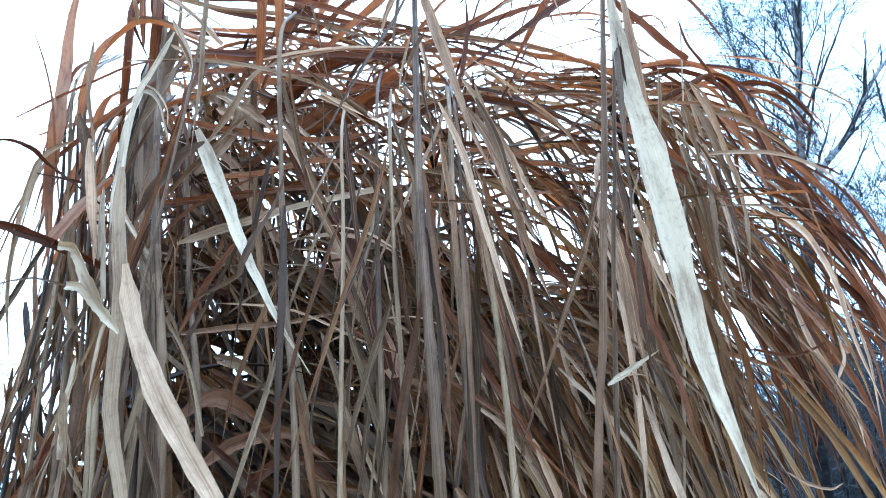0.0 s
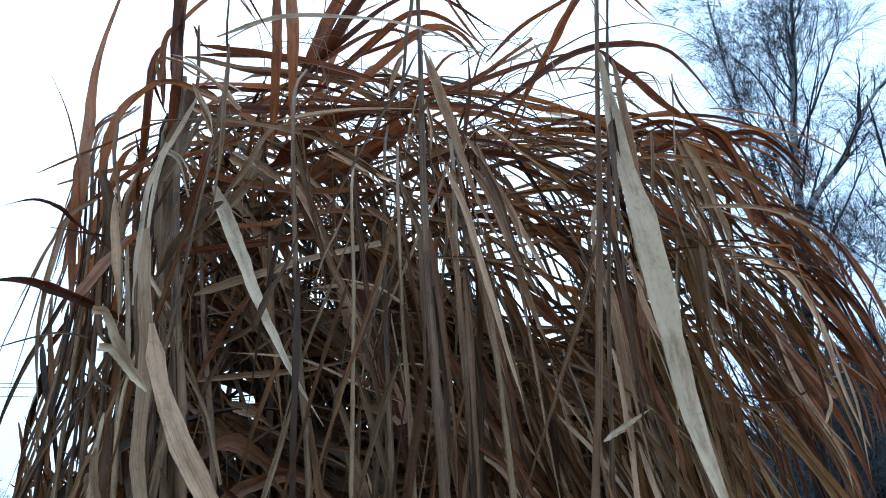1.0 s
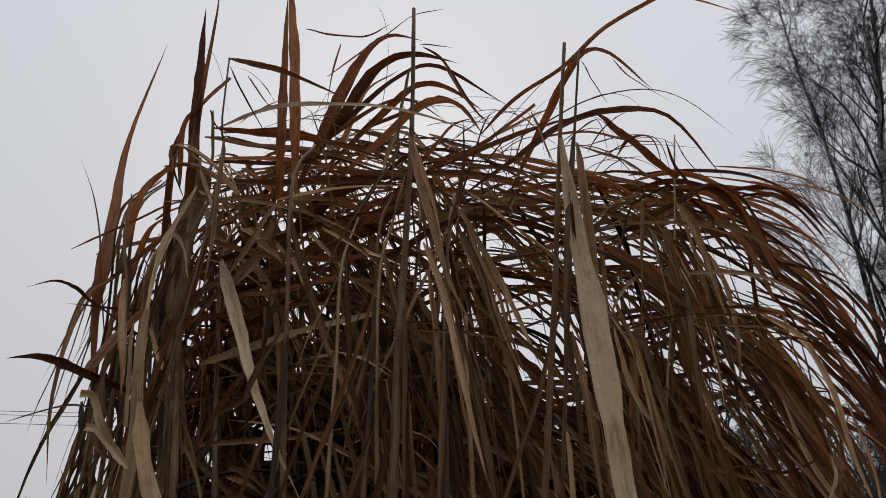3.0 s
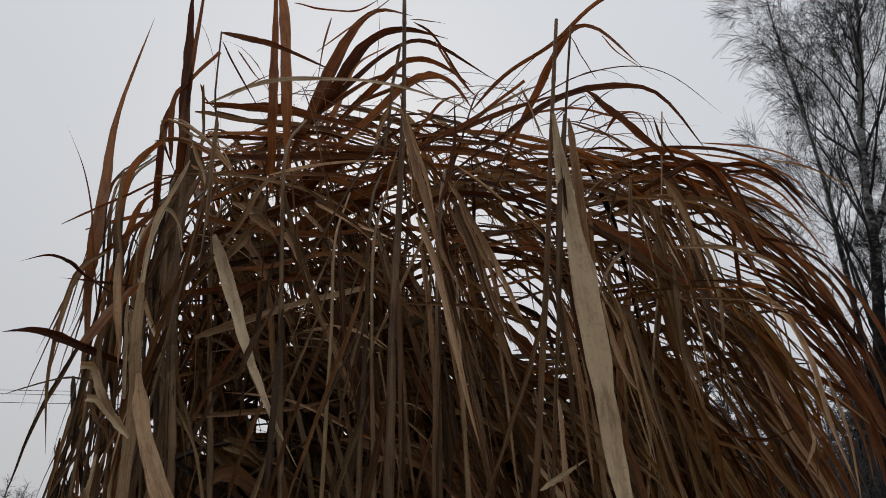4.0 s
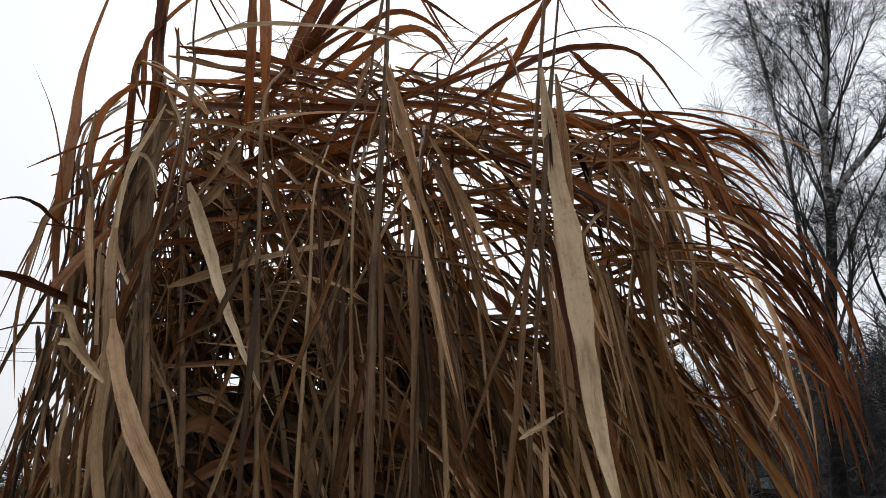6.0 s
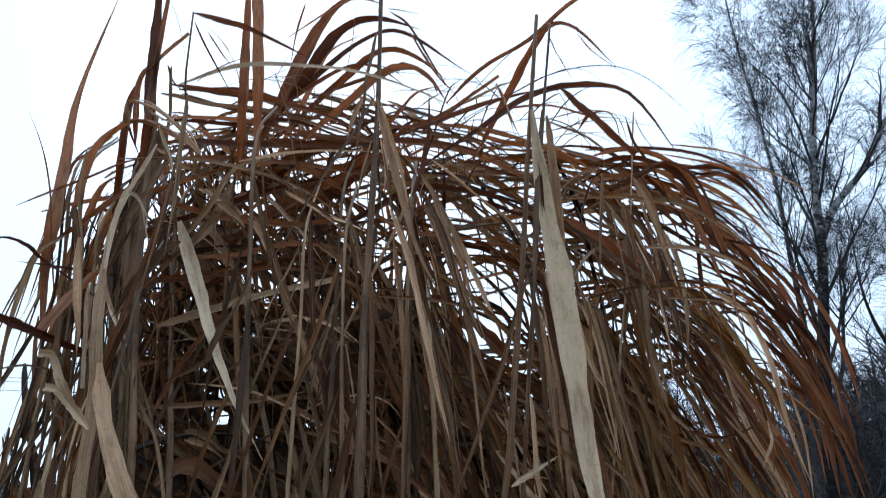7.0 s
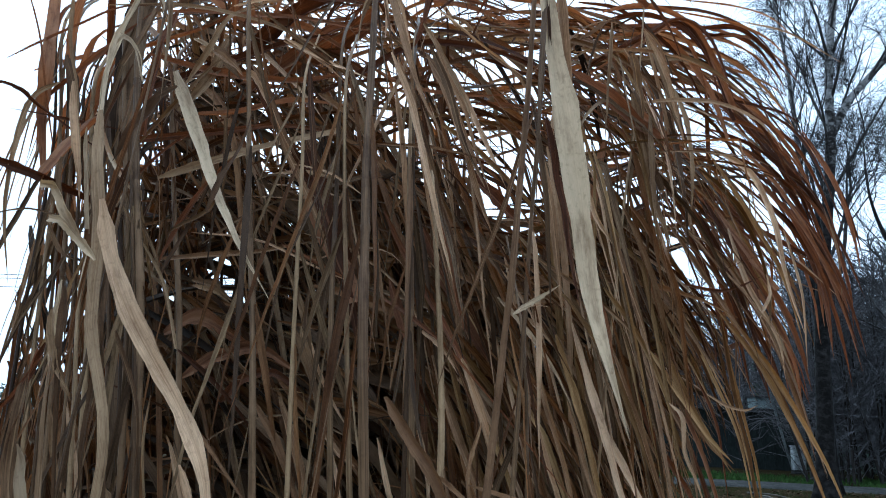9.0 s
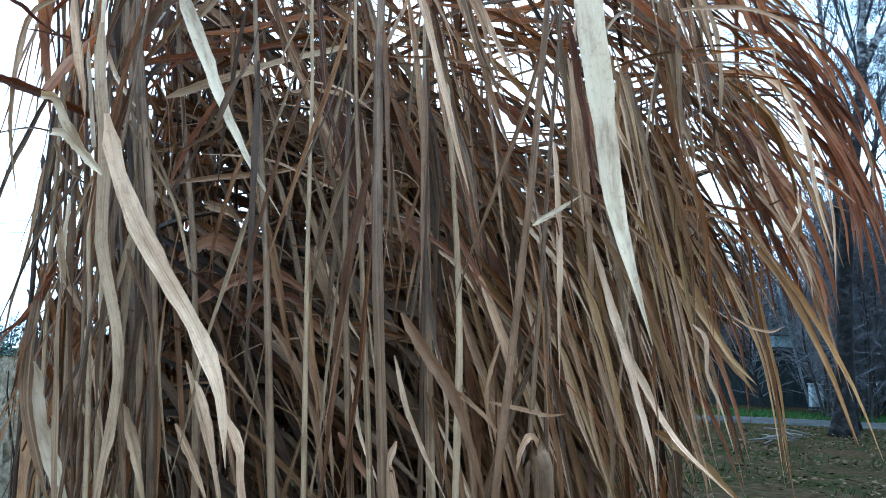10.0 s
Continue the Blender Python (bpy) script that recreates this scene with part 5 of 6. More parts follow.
blade(0.0109, 'grey', (-0.106, 0.920, 1.575), (-0.084, 0.920, 1.511), (-0.061, 0.920, 1.422), pointed=True)
blade(0.0070, 'straw', (-0.089, 0.920, 1.553), (-0.060, 0.920, 1.489), (-0.025, 0.920, 1.434), pointed=True)
blade(0.0059, 'straw', (0.036, 0.870, 1.570), (0.030, 0.870, 1.524), (0.026, 0.870, 1.484), pointed=True)
blade(0.0081, 'brown', (0.030, 0.955, 1.579), (0.059, 0.955, 1.512), (0.095, 0.955, 1.429), pointed=True)
blade(0.0081, 'straw', (0.054, 0.955, 1.585), (0.092, 0.955, 1.556), (0.115, 0.955, 1.522), pointed=True)
blade(0.0133, 'straw', (0.117, 0.890, 1.538), (0.143, 0.890, 1.473), (0.158, 0.890, 1.431), (0.164, 0.890, 1.375), pointed=True)
blade(0.0101, 'straw', (0.221, 0.950, 1.472), (0.245, 0.950, 1.390), (0.262, 0.950, 1.347), (0.286, 0.950, 1.290), pointed=True)
blade(0.0092, 'straw', (0.015, 0.870, 1.432), (0.034, 0.870, 1.370), (0.057, 0.870, 1.318), (0.091, 0.870, 1.254), pointed=True)
blade(0.0127, 'brown', (-0.049, 0.870, 1.336), (-0.018, 0.870, 1.294), (0.007, 0.870, 1.250), pointed=True)
blade(0.0074, 'straw', (-0.029, 0.980, 1.487), (0.008, 0.980, 1.473), (0.033, 0.980, 1.448), pointed=True)
blade(0.0095, 'straw', (0.273, 0.980, 1.499), (0.301, 0.980, 1.399), (0.336, 0.980, 1.303), (0.358, 0.980, 1.246), pointed=True)
blade(0.0082, 'straw', (0.318, 1.005, 1.577), (0.350, 1.005, 1.472), (0.374, 1.005, 1.378), (0.377, 1.005, 1.272), pointed=True)
blade(0.0114, 'grey', (0.294, 1.005, 1.438), (0.311, 1.005, 1.344), (0.315, 1.005, 1.239), pointed=True)
blade(0.0076, 'straw', (0.360, 1.047, 1.400), (0.409, 1.047, 1.345), (0.441, 1.047, 1.276), pointed=True)
blade(0.0128, 'brown', (0.409, 1.130, 1.534), (0.444, 1.130, 1.445), (0.496, 1.130, 1.360), (0.545, 1.130, 1.243), pointed=True)
blade(0.0092, 'straw', (0.459, 1.130, 1.518), (0.499, 1.130, 1.430), (0.508, 1.130, 1.326), pointed=True)
blade(0.0078, 'brown', (0.533, 1.195, 1.565), (0.568, 1.195, 1.470), (0.583, 1.195, 1.341), pointed=True)
blade(0.0115, 'straw', (-0.151, 0.870, 1.474), (-0.111, 0.870, 1.419), (-0.076, 0.870, 1.338), (-0.062, 0.870, 1.246), pointed=True)
blade(0.0078, 'grey', (-0.228, 0.920, 1.567), (-0.168, 0.920, 1.507), (-0.112, 0.920, 1.479), pointed=True)
blade(0.0097, 'brown', (-0.285, 0.955, 1.538), (-0.207, 0.955, 1.478), (-0.128, 0.955, 1.381), pointed=True)
blade(0.0063, 'straw', (0.145, 0.855, 1.457), (0.130, 0.855, 1.389), (0.146, 0.855, 1.298), pointed=True)
blade(0.0070, 'straw', (0.052, 0.950, 1.488), (0.081, 0.950, 1.368), (0.079, 0.950, 1.238), pointed=True)
blade(0.0071, 'straw', (-0.039, 0.870, 1.408), (-0.020, 0.870, 1.327), (0.019, 0.870, 1.250), pointed=True)
cane(0.0035, 'cane', (0.018, 1.095, 2.157), (0.026, 0.955, 1.997), (0.038, 0.920, 1.770), (0.046, 0.890, 1.527))
cane(0.0031, 'cane_dark', (0.182, 0.995, 1.739), (0.193, 0.855, 1.579), (0.201, 0.848, 1.459), (0.201, 0.840, 1.328))
cane(0.0038, 'cane', (-0.078, 1.010, 2.086), (-0.065, 0.870, 1.926), (-0.050, 0.855, 1.742), (-0.029, 0.840, 1.546))
cane(0.0035, 'cane', (-0.154, 1.060, 2.114), (-0.137, 0.920, 1.954), (-0.120, 0.890, 1.794), (-0.105, 0.870, 1.578))
blade(0.0440, 'cane_dark', (-0.438, 1.005, 2.186), (-0.441, 1.005, 2.069), (-0.439, 1.005, 1.940), (-0.419, 1.005, 1.792), pointed=True)
blade(0.0266, 'cane_dark', (-0.487, 1.047, 2.162), (-0.486, 1.047, 2.033), (-0.478, 1.047, 1.903), (-0.455, 1.047, 1.745), pointed=True)
blade(0.0218, 'brown', (-0.604, 1.018, 2.058), (-0.584, 1.018, 1.928), (-0.557, 1.018, 1.770), pointed=True)
blade(0.0173, 'grey', (-0.545, 0.980, 2.010), (-0.518, 0.980, 1.936), (-0.502, 0.980, 1.837), pointed=True)
blade(0.0117, 'brown', (-0.639, 1.070, 1.957), (-0.500, 0.980, 2.004), (-0.461, 0.980, 2.046), (-0.408, 0.980, 2.104), pointed=True)
blade(0.0068, 'brown', (-0.688, 1.045, 2.035), (-0.522, 0.955, 2.047), (-0.453, 0.955, 2.085), (-0.363, 0.955, 2.093), pointed=True)
blade(0.0124, 'brown', (-0.491, 0.980, 2.225), (-0.490, 0.980, 2.179), (-0.454, 0.980, 2.105), pointed=True)
blade(0.0093, 'straw', (-0.390, 0.890, 2.117), (-0.355, 0.890, 2.039), (-0.337, 0.890, 2.012), pointed=True)
blade(0.0170, 'brown', (-0.424, 1.005, 2.275), (-0.332, 1.005, 2.264), (-0.202, 1.005, 2.240), (-0.095, 1.005, 2.200), pointed=True)
blade(0.0183, 'brown', (-0.464, 1.097, 2.321), (-0.339, 1.097, 2.284), (-0.202, 1.097, 2.277), (-0.065, 1.097, 2.237), pointed=True)
blade(0.0166, 'brown', (-0.523, 1.156, 2.297), (-0.379, 1.156, 2.289), (-0.251, 1.156, 2.303), (-0.107, 1.156, 2.260), pointed=True)
blade(0.0194, 'brown', (-0.526, 1.195, 2.267), (-0.387, 1.195, 2.266), (-0.244, 1.195, 2.276), (-0.099, 1.195, 2.264), pointed=True)
blade(0.0159, 'brown', (-0.465, 1.130, 2.194), (-0.323, 1.130, 2.195), (-0.198, 1.130, 2.188), (-0.062, 1.130, 2.168), pointed=True)
blade(0.0177, 'brown', (-0.491, 1.130, 2.100), (-0.359, 1.130, 2.069), (-0.205, 1.130, 2.058), (-0.088, 1.130, 2.081), pointed=True)
blade(0.0210, 'brown', (-0.639, 1.285, 2.056), (-0.461, 1.195, 2.078), (-0.354, 1.195, 2.127), (-0.255, 1.195, 2.170), (-0.153, 1.195, 2.201), pointed=True)
blade(0.0169, 'brown', (-0.756, 1.220, 2.104), (-0.563, 1.130, 2.097), (-0.478, 1.130, 2.119), (-0.375, 1.130, 2.167), (-0.295, 1.130, 2.235), pointed=True)
blade(0.0239, 'brown', (-0.669, 1.220, 1.849), (-0.585, 1.130, 1.953), (-0.561, 1.130, 2.060), (-0.505, 1.130, 2.111), pointed=True)
blade(0.0170, 'brown', (-0.668, 1.187, 1.833), (-0.597, 1.097, 1.939), (-0.585, 1.097, 2.043), (-0.571, 1.097, 2.103), (-0.536, 1.097, 2.141), pointed=True)
blade(0.0208, 'grey', (-0.346, 1.047, 2.079), (-0.310, 1.047, 2.052), (-0.279, 1.047, 2.014), pointed=True)
blade(0.0086, 'grey', (-0.468, 1.070, 1.863), (-0.356, 0.980, 1.927), (-0.306, 0.980, 1.997), (-0.259, 0.980, 2.031), pointed=True)
blade(0.0151, 'brown', (-0.398, 1.130, 1.979), (-0.303, 1.130, 1.989), (-0.200, 1.130, 2.017), (-0.092, 1.130, 2.010), pointed=True)
blade(0.0152, 'brown', (-0.631, 1.246, 1.959), (-0.444, 1.156, 1.947), (-0.328, 1.156, 1.964), (-0.222, 1.156, 1.980), (-0.091, 1.156, 1.963), pointed=True)
blade(0.0132, 'brown', (-0.102, 1.130, 2.117), (-0.011, 1.130, 2.060), (0.108, 1.130, 2.042), (0.225, 1.130, 2.053), pointed=True)
blade(0.0168, 'brown', (-0.053, 1.195, 2.287), (0.066, 1.195, 2.278), (0.185, 1.195, 2.242), (0.301, 1.195, 2.181), pointed=True)
blade(0.0152, 'brown', (0.022, 1.195, 2.222), (0.139, 1.195, 2.200), (0.255, 1.195, 2.141), (0.343, 1.195, 2.045), pointed=True)
blade(0.0162, 'brown', (0.087, 1.234, 2.368), (0.187, 1.234, 2.322), (0.309, 1.234, 2.306), (0.416, 1.234, 2.248), pointed=True)
blade(0.0144, 'brown', (0.142, 1.234, 2.182), (0.237, 1.234, 2.146), (0.318, 1.234, 2.130), pointed=True)
blade(0.0141, 'brown', (0.133, 1.234, 2.078), (0.214, 1.234, 2.075), (0.305, 1.234, 2.060), pointed=True)
blade(0.0127, 'brown', (0.010, 1.324, 1.997), (0.158, 1.234, 2.004), (0.237, 1.234, 2.026), (0.305, 1.234, 2.023), pointed=True)
blade(0.0301, 'brown', (0.286, 1.047, 2.056), (0.354, 1.047, 2.004), (0.410, 1.047, 1.953), (0.465, 1.047, 1.914), pointed=True)
blade(0.0109, 'straw', (0.290, 0.980, 1.882), (0.314, 0.980, 1.782), (0.342, 0.980, 1.730), pointed=True)
blade(0.0201, 'brown', (0.358, 1.097, 1.949), (0.339, 1.097, 1.833), (0.325, 1.097, 1.697), pointed=True)
blade(0.0156, 'brown', (0.271, 0.980, 1.816), (0.291, 0.980, 1.719), (0.325, 0.980, 1.613), (0.345, 0.980, 1.522), pointed=True)
blade(0.0142, 'straw', (0.427, 1.130, 1.965), (0.446, 1.130, 1.848), (0.477, 1.130, 1.729), (0.497, 1.130, 1.618), pointed=True)
blade(0.0103, 'straw', (0.608, 1.195, 1.830), (0.637, 1.195, 1.728), (0.685, 1.195, 1.632), (0.694, 1.195, 1.559), pointed=True)
blade(0.0175, 'brown', (0.727, 1.260, 1.897), (0.780, 1.260, 1.809), (0.817, 1.260, 1.705), (0.840, 1.260, 1.596), pointed=True)
blade(0.0135, 'brown', (0.790, 1.284, 1.954), (0.844, 1.284, 1.863), (0.870, 1.284, 1.753), (0.875, 1.284, 1.659), pointed=True)
blade(0.0150, 'brown', (0.662, 1.260, 1.804), (0.716, 1.260, 1.721), (0.755, 1.260, 1.631), (0.772, 1.260, 1.545), pointed=True)
blade(0.0066, 'straw', (0.743, 1.260, 1.852), (0.768, 1.260, 1.723), (0.768, 1.260, 1.583), pointed=True)
blade(0.0056, 'straw', (0.826, 1.260, 1.901), (0.845, 1.260, 1.812), (0.844, 1.260, 1.706), pointed=True)
blade(0.0084, 'straw', (0.181, 0.720, 1.341), (0.170, 0.712, 1.354), (0.160, 0.707, 1.341), (0.156, 0.703, 1.315), pointed=True)
blade(0.0303, 'brown', (0.655, 1.296, 2.031), (0.733, 1.296, 1.955), (0.794, 1.296, 1.863), (0.852, 1.296, 1.738), pointed=True)
blade(0.0287, 'brown', (0.720, 1.332, 2.067), (0.815, 1.332, 1.970), (0.869, 1.332, 1.864), (0.906, 1.332, 1.763), pointed=True)
blade(0.0330, 'brown', (0.749, 1.356, 1.925), (0.809, 1.356, 1.843), (0.841, 1.356, 1.752), (0.862, 1.356, 1.654), pointed=True)
blade(0.0252, 'sheath', (0.595, 1.296, 2.010), (0.673, 1.296, 1.869), (0.730, 1.296, 1.749), (0.760, 1.296, 1.614), pointed=True)
blade(0.0303, 'brown', (0.595, 1.356, 1.918), (0.664, 1.356, 1.778), (0.706, 1.356, 1.658), (0.736, 1.356, 1.544), pointed=True)
blade(0.0258, 'brown', (0.635, 1.380, 1.877), (0.714, 1.380, 1.739), (0.769, 1.380, 1.630), (0.798, 1.380, 1.527), pointed=True)
blade(0.0224, 'brown', (0.657, 1.332, 1.808), (0.727, 1.332, 1.689), (0.764, 1.332, 1.596), (0.779, 1.332, 1.517), pointed=True)
blade(0.0287, 'brown', (0.547, 1.380, 1.973), (0.619, 1.380, 1.827), (0.664, 1.380, 1.691), (0.683, 1.380, 1.563), pointed=True)
blade(0.0225, 'brown', (0.833, 1.380, 2.118), (0.895, 1.380, 2.014), (0.931, 1.380, 1.915), (0.950, 1.380, 1.819), pointed=True)
blade(0.0269, 'brown', (0.575, 1.380, 2.026), (0.676, 1.380, 1.928), (0.759, 1.380, 1.822), (0.834, 1.380, 1.699), pointed=True)
blade(0.0261, 'pale', (-0.398, 0.800, 1.406), (-0.388, 0.800, 1.368), (-0.373, 0.800, 1.325), (-0.353, 0.800, 1.282), (-0.329, 0.800, 1.229), pointed=True, flat=True)
blade(0.0124, 'grey', (-0.363, 0.760, 1.560), (-0.356, 0.760, 1.528), (-0.346, 0.760, 1.496), (-0.324, 0.760, 1.464), pointed=True)
blade(0.0104, 'grey', (-0.287, 0.980, 1.636), (-0.267, 0.980, 1.631), (-0.247, 0.980, 1.627), (-0.226, 0.980, 1.612), pointed=True)
blade(0.0314, 'sheath', (0.458, 1.200, 1.602), (0.496, 1.200, 1.539), (0.546, 1.200, 1.460), (0.592, 1.200, 1.405), pointed=True, flat=True)
blade(0.0204, 'sheath', (0.590, 1.250, 1.655), (0.607, 1.250, 1.533), (0.628, 1.250, 1.435), (0.643, 1.250, 1.358), (0.655, 1.250, 1.255), pointed=True)
blade(0.0094, 'straw', (0.401, 1.050, 1.622), (0.425, 1.050, 1.511), (0.448, 1.050, 1.404), (0.474, 1.050, 1.292), pointed=True)
blade(0.0155, 'straw', (0.283, 1.000, 1.609), (0.309, 1.000, 1.519), (0.337, 1.000, 1.424), (0.364, 1.000, 1.324), (0.375, 1.000, 1.243), pointed=True)
blade(0.0117, 'straw', (0.346, 1.020, 1.581), (0.379, 1.020, 1.482), (0.406, 1.020, 1.395), (0.440, 1.020, 1.295), (0.451, 1.020, 1.242), pointed=True)
blade(0.0093, 'straw', (0.217, 0.950, 1.581), (0.237, 0.950, 1.496), (0.265, 0.950, 1.406), (0.284, 0.950, 1.319), (0.307, 0.950, 1.249), pointed=True)
blade(0.0131, 'sheath', (0.260, 1.000, 1.591), (0.293, 1.000, 1.486), (0.317, 1.000, 1.392), (0.341, 1.000, 1.278), pointed=True)
blade(0.0081, 'straw', (0.458, 1.100, 1.503), (0.478, 1.100, 1.481), (0.480, 1.100, 1.429), (0.499, 1.100, 1.379), (0.518, 1.100, 1.312), pointed=True)
blade(0.0066, 'straw', (0.539, 1.150, 1.523), (0.570, 1.150, 1.506), (0.602, 1.150, 1.500), (0.623, 1.150, 1.510), pointed=True)
blade(0.0149, 'straw', (0.715, 1.300, 1.680), (0.748, 1.300, 1.585), (0.769, 1.300, 1.502), (0.790, 1.300, 1.421), pointed=True)
blade(0.0065, 'pale', (0.746, 1.320, 1.673), (0.772, 1.320, 1.566), (0.794, 1.320, 1.483), (0.822, 1.320, 1.386), pointed=True)
blade(0.0198, 'sheath', (0.395, 1.100, 1.340), (0.433, 1.100, 1.317), (0.483, 1.100, 1.278), (0.533, 1.100, 1.231), pointed=True)
blade(0.0080, 'grey', (-0.314, 0.820, 1.546), (-0.299, 0.820, 1.512), (-0.278, 0.820, 1.465), (-0.267, 0.820, 1.412), (-0.264, 0.820, 1.360), pointed=True)
blade(0.0103, 'straw', (-0.258, 0.900, 1.413), (-0.243, 0.900, 1.378), (-0.226, 0.900, 1.329), (-0.203, 0.900, 1.268), (-0.194, 0.900, 1.234), pointed=True)
blade(0.0120, 'straw', (-0.224, 0.920, 1.415), (-0.210, 0.920, 1.371), (-0.201, 0.920, 1.328), (-0.189, 0.920, 1.279), (-0.177, 0.920, 1.231), pointed=True)
blade(0.0069, 'grey', (-0.443, 0.850, 1.689), (-0.419, 0.850, 1.651), (-0.391, 0.850, 1.637), pointed=True)
blade(0.0132, 'grey', (-0.252, 0.900, 1.728), (-0.234, 0.900, 1.786), (-0.214, 0.900, 1.829), (-0.204, 0.900, 1.888), pointed=True)
blade(0.0114, 'brown', (-0.351, 1.000, 1.671), (-0.325, 1.000, 1.743), (-0.292, 1.000, 1.808), (-0.248, 1.000, 1.865), pointed=True)
blade(0.0062, 'brown', (-0.152, 0.950, 1.698), (-0.085, 0.950, 1.667), (-0.035, 0.950, 1.643), pointed=True)
blade(0.0143, 'straw', (-0.191, 0.970, 1.907), (-0.160, 0.970, 1.845), (-0.131, 0.970, 1.792), (-0.101, 0.970, 1.732), (-0.081, 0.970, 1.673), pointed=True)
blade(0.0124, 'straw', (-0.121, 0.950, 1.944), (-0.085, 0.950, 1.918), (-0.050, 0.950, 1.888), pointed=True)
blade(0.0093, 'straw', (0.052, 0.950, 2.060), (0.078, 0.950, 1.988), (0.108, 0.950, 1.930), (0.127, 0.950, 1.864), (0.155, 0.950, 1.784), pointed=True)
blade(0.0098, 'grey', (0.033, 1.000, 2.109), (0.066, 1.000, 2.055), (0.107, 1.000, 1.972), (0.128, 1.000, 1.912), pointed=True)
blade(0.0082, 'straw', (0.143, 1.000, 2.059), (0.192, 1.000, 2.018), (0.230, 1.000, 1.962), pointed=True)
blade(0.0171, 'straw', (-0.295, 0.950, 2.013), (-0.269, 0.950, 1.994), (-0.242, 0.950, 1.969), pointed=True)
blade(0.0160, 'straw', (-0.249, 0.980, 1.999), (-0.220, 0.980, 1.959), (-0.194, 0.980, 1.910), (-0.160, 0.980, 1.853), pointed=True)
blade(0.0065, 'grey', (0.307, 1.000, 2.023), (0.323, 1.000, 2.088), (0.344, 1.000, 2.128), pointed=True)
blade(0.0180, 'sheath', (0.385, 1.000, 2.069), (0.392, 1.000, 2.016), (0.402, 1.000, 1.944), pointed=True)
blade(0.0112, 'straw', (0.422, 1.050, 2.143), (0.453, 1.050, 2.076), (0.472, 1.050, 1.989), (0.489, 1.050, 1.906), pointed=True)
blade(0.0131, 'brown', (0.021, 1.000, 2.064), (0.033, 1.000, 2.121), (0.041, 1.000, 2.191), (0.039, 1.000, 2.288), pointed=True)
blade(0.0064, 'pale', (-0.420, 0.870, 2.148), (-0.384, 0.870, 2.119), (-0.349, 0.870, 2.105), (-0.326, 0.870, 2.090), (-0.302, 0.870, 2.052), pointed=True)
blade(0.0057, 'pale', (-0.368, 0.870, 2.101), (-0.346, 0.870, 2.112), (-0.321, 0.870, 2.099), (-0.293, 0.870, 2.081), pointed=True)
blade(0.0050, 'straw', (-0.376, 0.880, 2.084), (-0.352, 0.880, 2.042), (-0.336, 0.880, 2.012), pointed=True)
blade(0.0050, 'straw', (-0.317, 0.880, 2.030), (-0.296, 0.880, 2.014), (-0.284, 0.880, 1.997), pointed=True)
blade(0.0066, 'straw', (-0.390, 0.900, 2.080), (-0.370, 0.900, 2.071), (-0.339, 0.900, 2.065), pointed=True)
blade(0.0109, 'straw', (-0.071, 0.950, 2.232), (-0.087, 0.950, 2.187), (-0.094, 0.950, 2.141), pointed=True)
blade(0.0070, 'straw', (-0.185, 0.950, 2.034), (-0.146, 0.950, 2.015), (-0.105, 0.950, 1.986), (-0.065, 0.950, 1.950), pointed=True)
blade(0.0044, 'grey', (-0.045, 0.900, 2.111), (-0.055, 0.900, 2.048), (-0.059, 0.900, 1.997), pointed=True)
blade(0.0068, 'straw', (-0.030, 0.920, 2.114), (-0.019, 0.920, 2.061), (-0.008, 0.920, 2.010), (0.010, 0.920, 1.932), pointed=True)
blade(0.0054, 'straw', (0.166, 0.950, 2.262), (0.186, 0.950, 2.198), (0.204, 0.950, 2.154), pointed=True)
blade(0.0049, 'brown', (0.259, 1.000, 2.427), (0.279, 1.000, 2.375), (0.305, 1.000, 2.324), pointed=True)
blade(0.0041, 'brown', (0.318, 1.000, 2.429), (0.343, 1.000, 2.390), (0.379, 1.000, 2.359), (0.429, 1.000, 2.319), pointed=True)
blade(0.0069, 'brown', (0.413, 1.050, 2.277), (0.426, 1.050, 2.221), (0.450, 1.050, 2.180), (0.472, 1.050, 2.134), (0.492, 1.050, 2.066), pointed=True)
blade(0.0081, 'brown', (0.332, 1.100, 2.275), (0.353, 1.100, 2.309), (0.389, 1.100, 2.321), (0.410, 1.100, 2.291), (0.418, 1.100, 2.227), pointed=True)
blade(0.0060, 'brown', (-0.010, 1.050, 2.460), (0.028, 1.050, 2.392), (0.063, 1.050, 2.340), (0.097, 1.050, 2.308), pointed=True)
blade(0.0049, 'brown', (0.026, 1.000, 2.250), (0.055, 1.000, 2.276), (0.096, 1.000, 2.309), pointed=True)
blade(0.0064, 'brown', (-0.446, 0.980, 2.303), (-0.429, 0.980, 2.266), (-0.398, 0.980, 2.243), pointed=True)
blade(0.0040, 'brown', (-0.386, 0.980, 2.384), (-0.345, 0.980, 2.327), (-0.307, 0.980, 2.284), pointed=True)

blade(0.0406, 'brown', (-0.161, 1.080, 1.901), (-0.122, 1.080, 1.802), (-0.077, 1.080, 1.697), (-0.038, 1.080, 1.606), pointed=True, flat=True)
blade(0.0257, 'brown', (-0.081, 1.050, 1.812), (-0.093, 1.050, 1.726), (-0.065, 1.050, 1.654), (-0.035, 1.050, 1.548), pointed=True, flat=True)
blade(0.0123, 'grey', (-0.157, 1.000, 1.687), (-0.122, 1.000, 1.606), (-0.094, 1.000, 1.523), (-0.053, 1.000, 1.444), pointed=True)
blade(0.0093, 'grey', (-0.106, 0.950, 1.639), (-0.103, 0.950, 1.566), (-0.077, 0.950, 1.472), (-0.058, 0.950, 1.383), pointed=True)
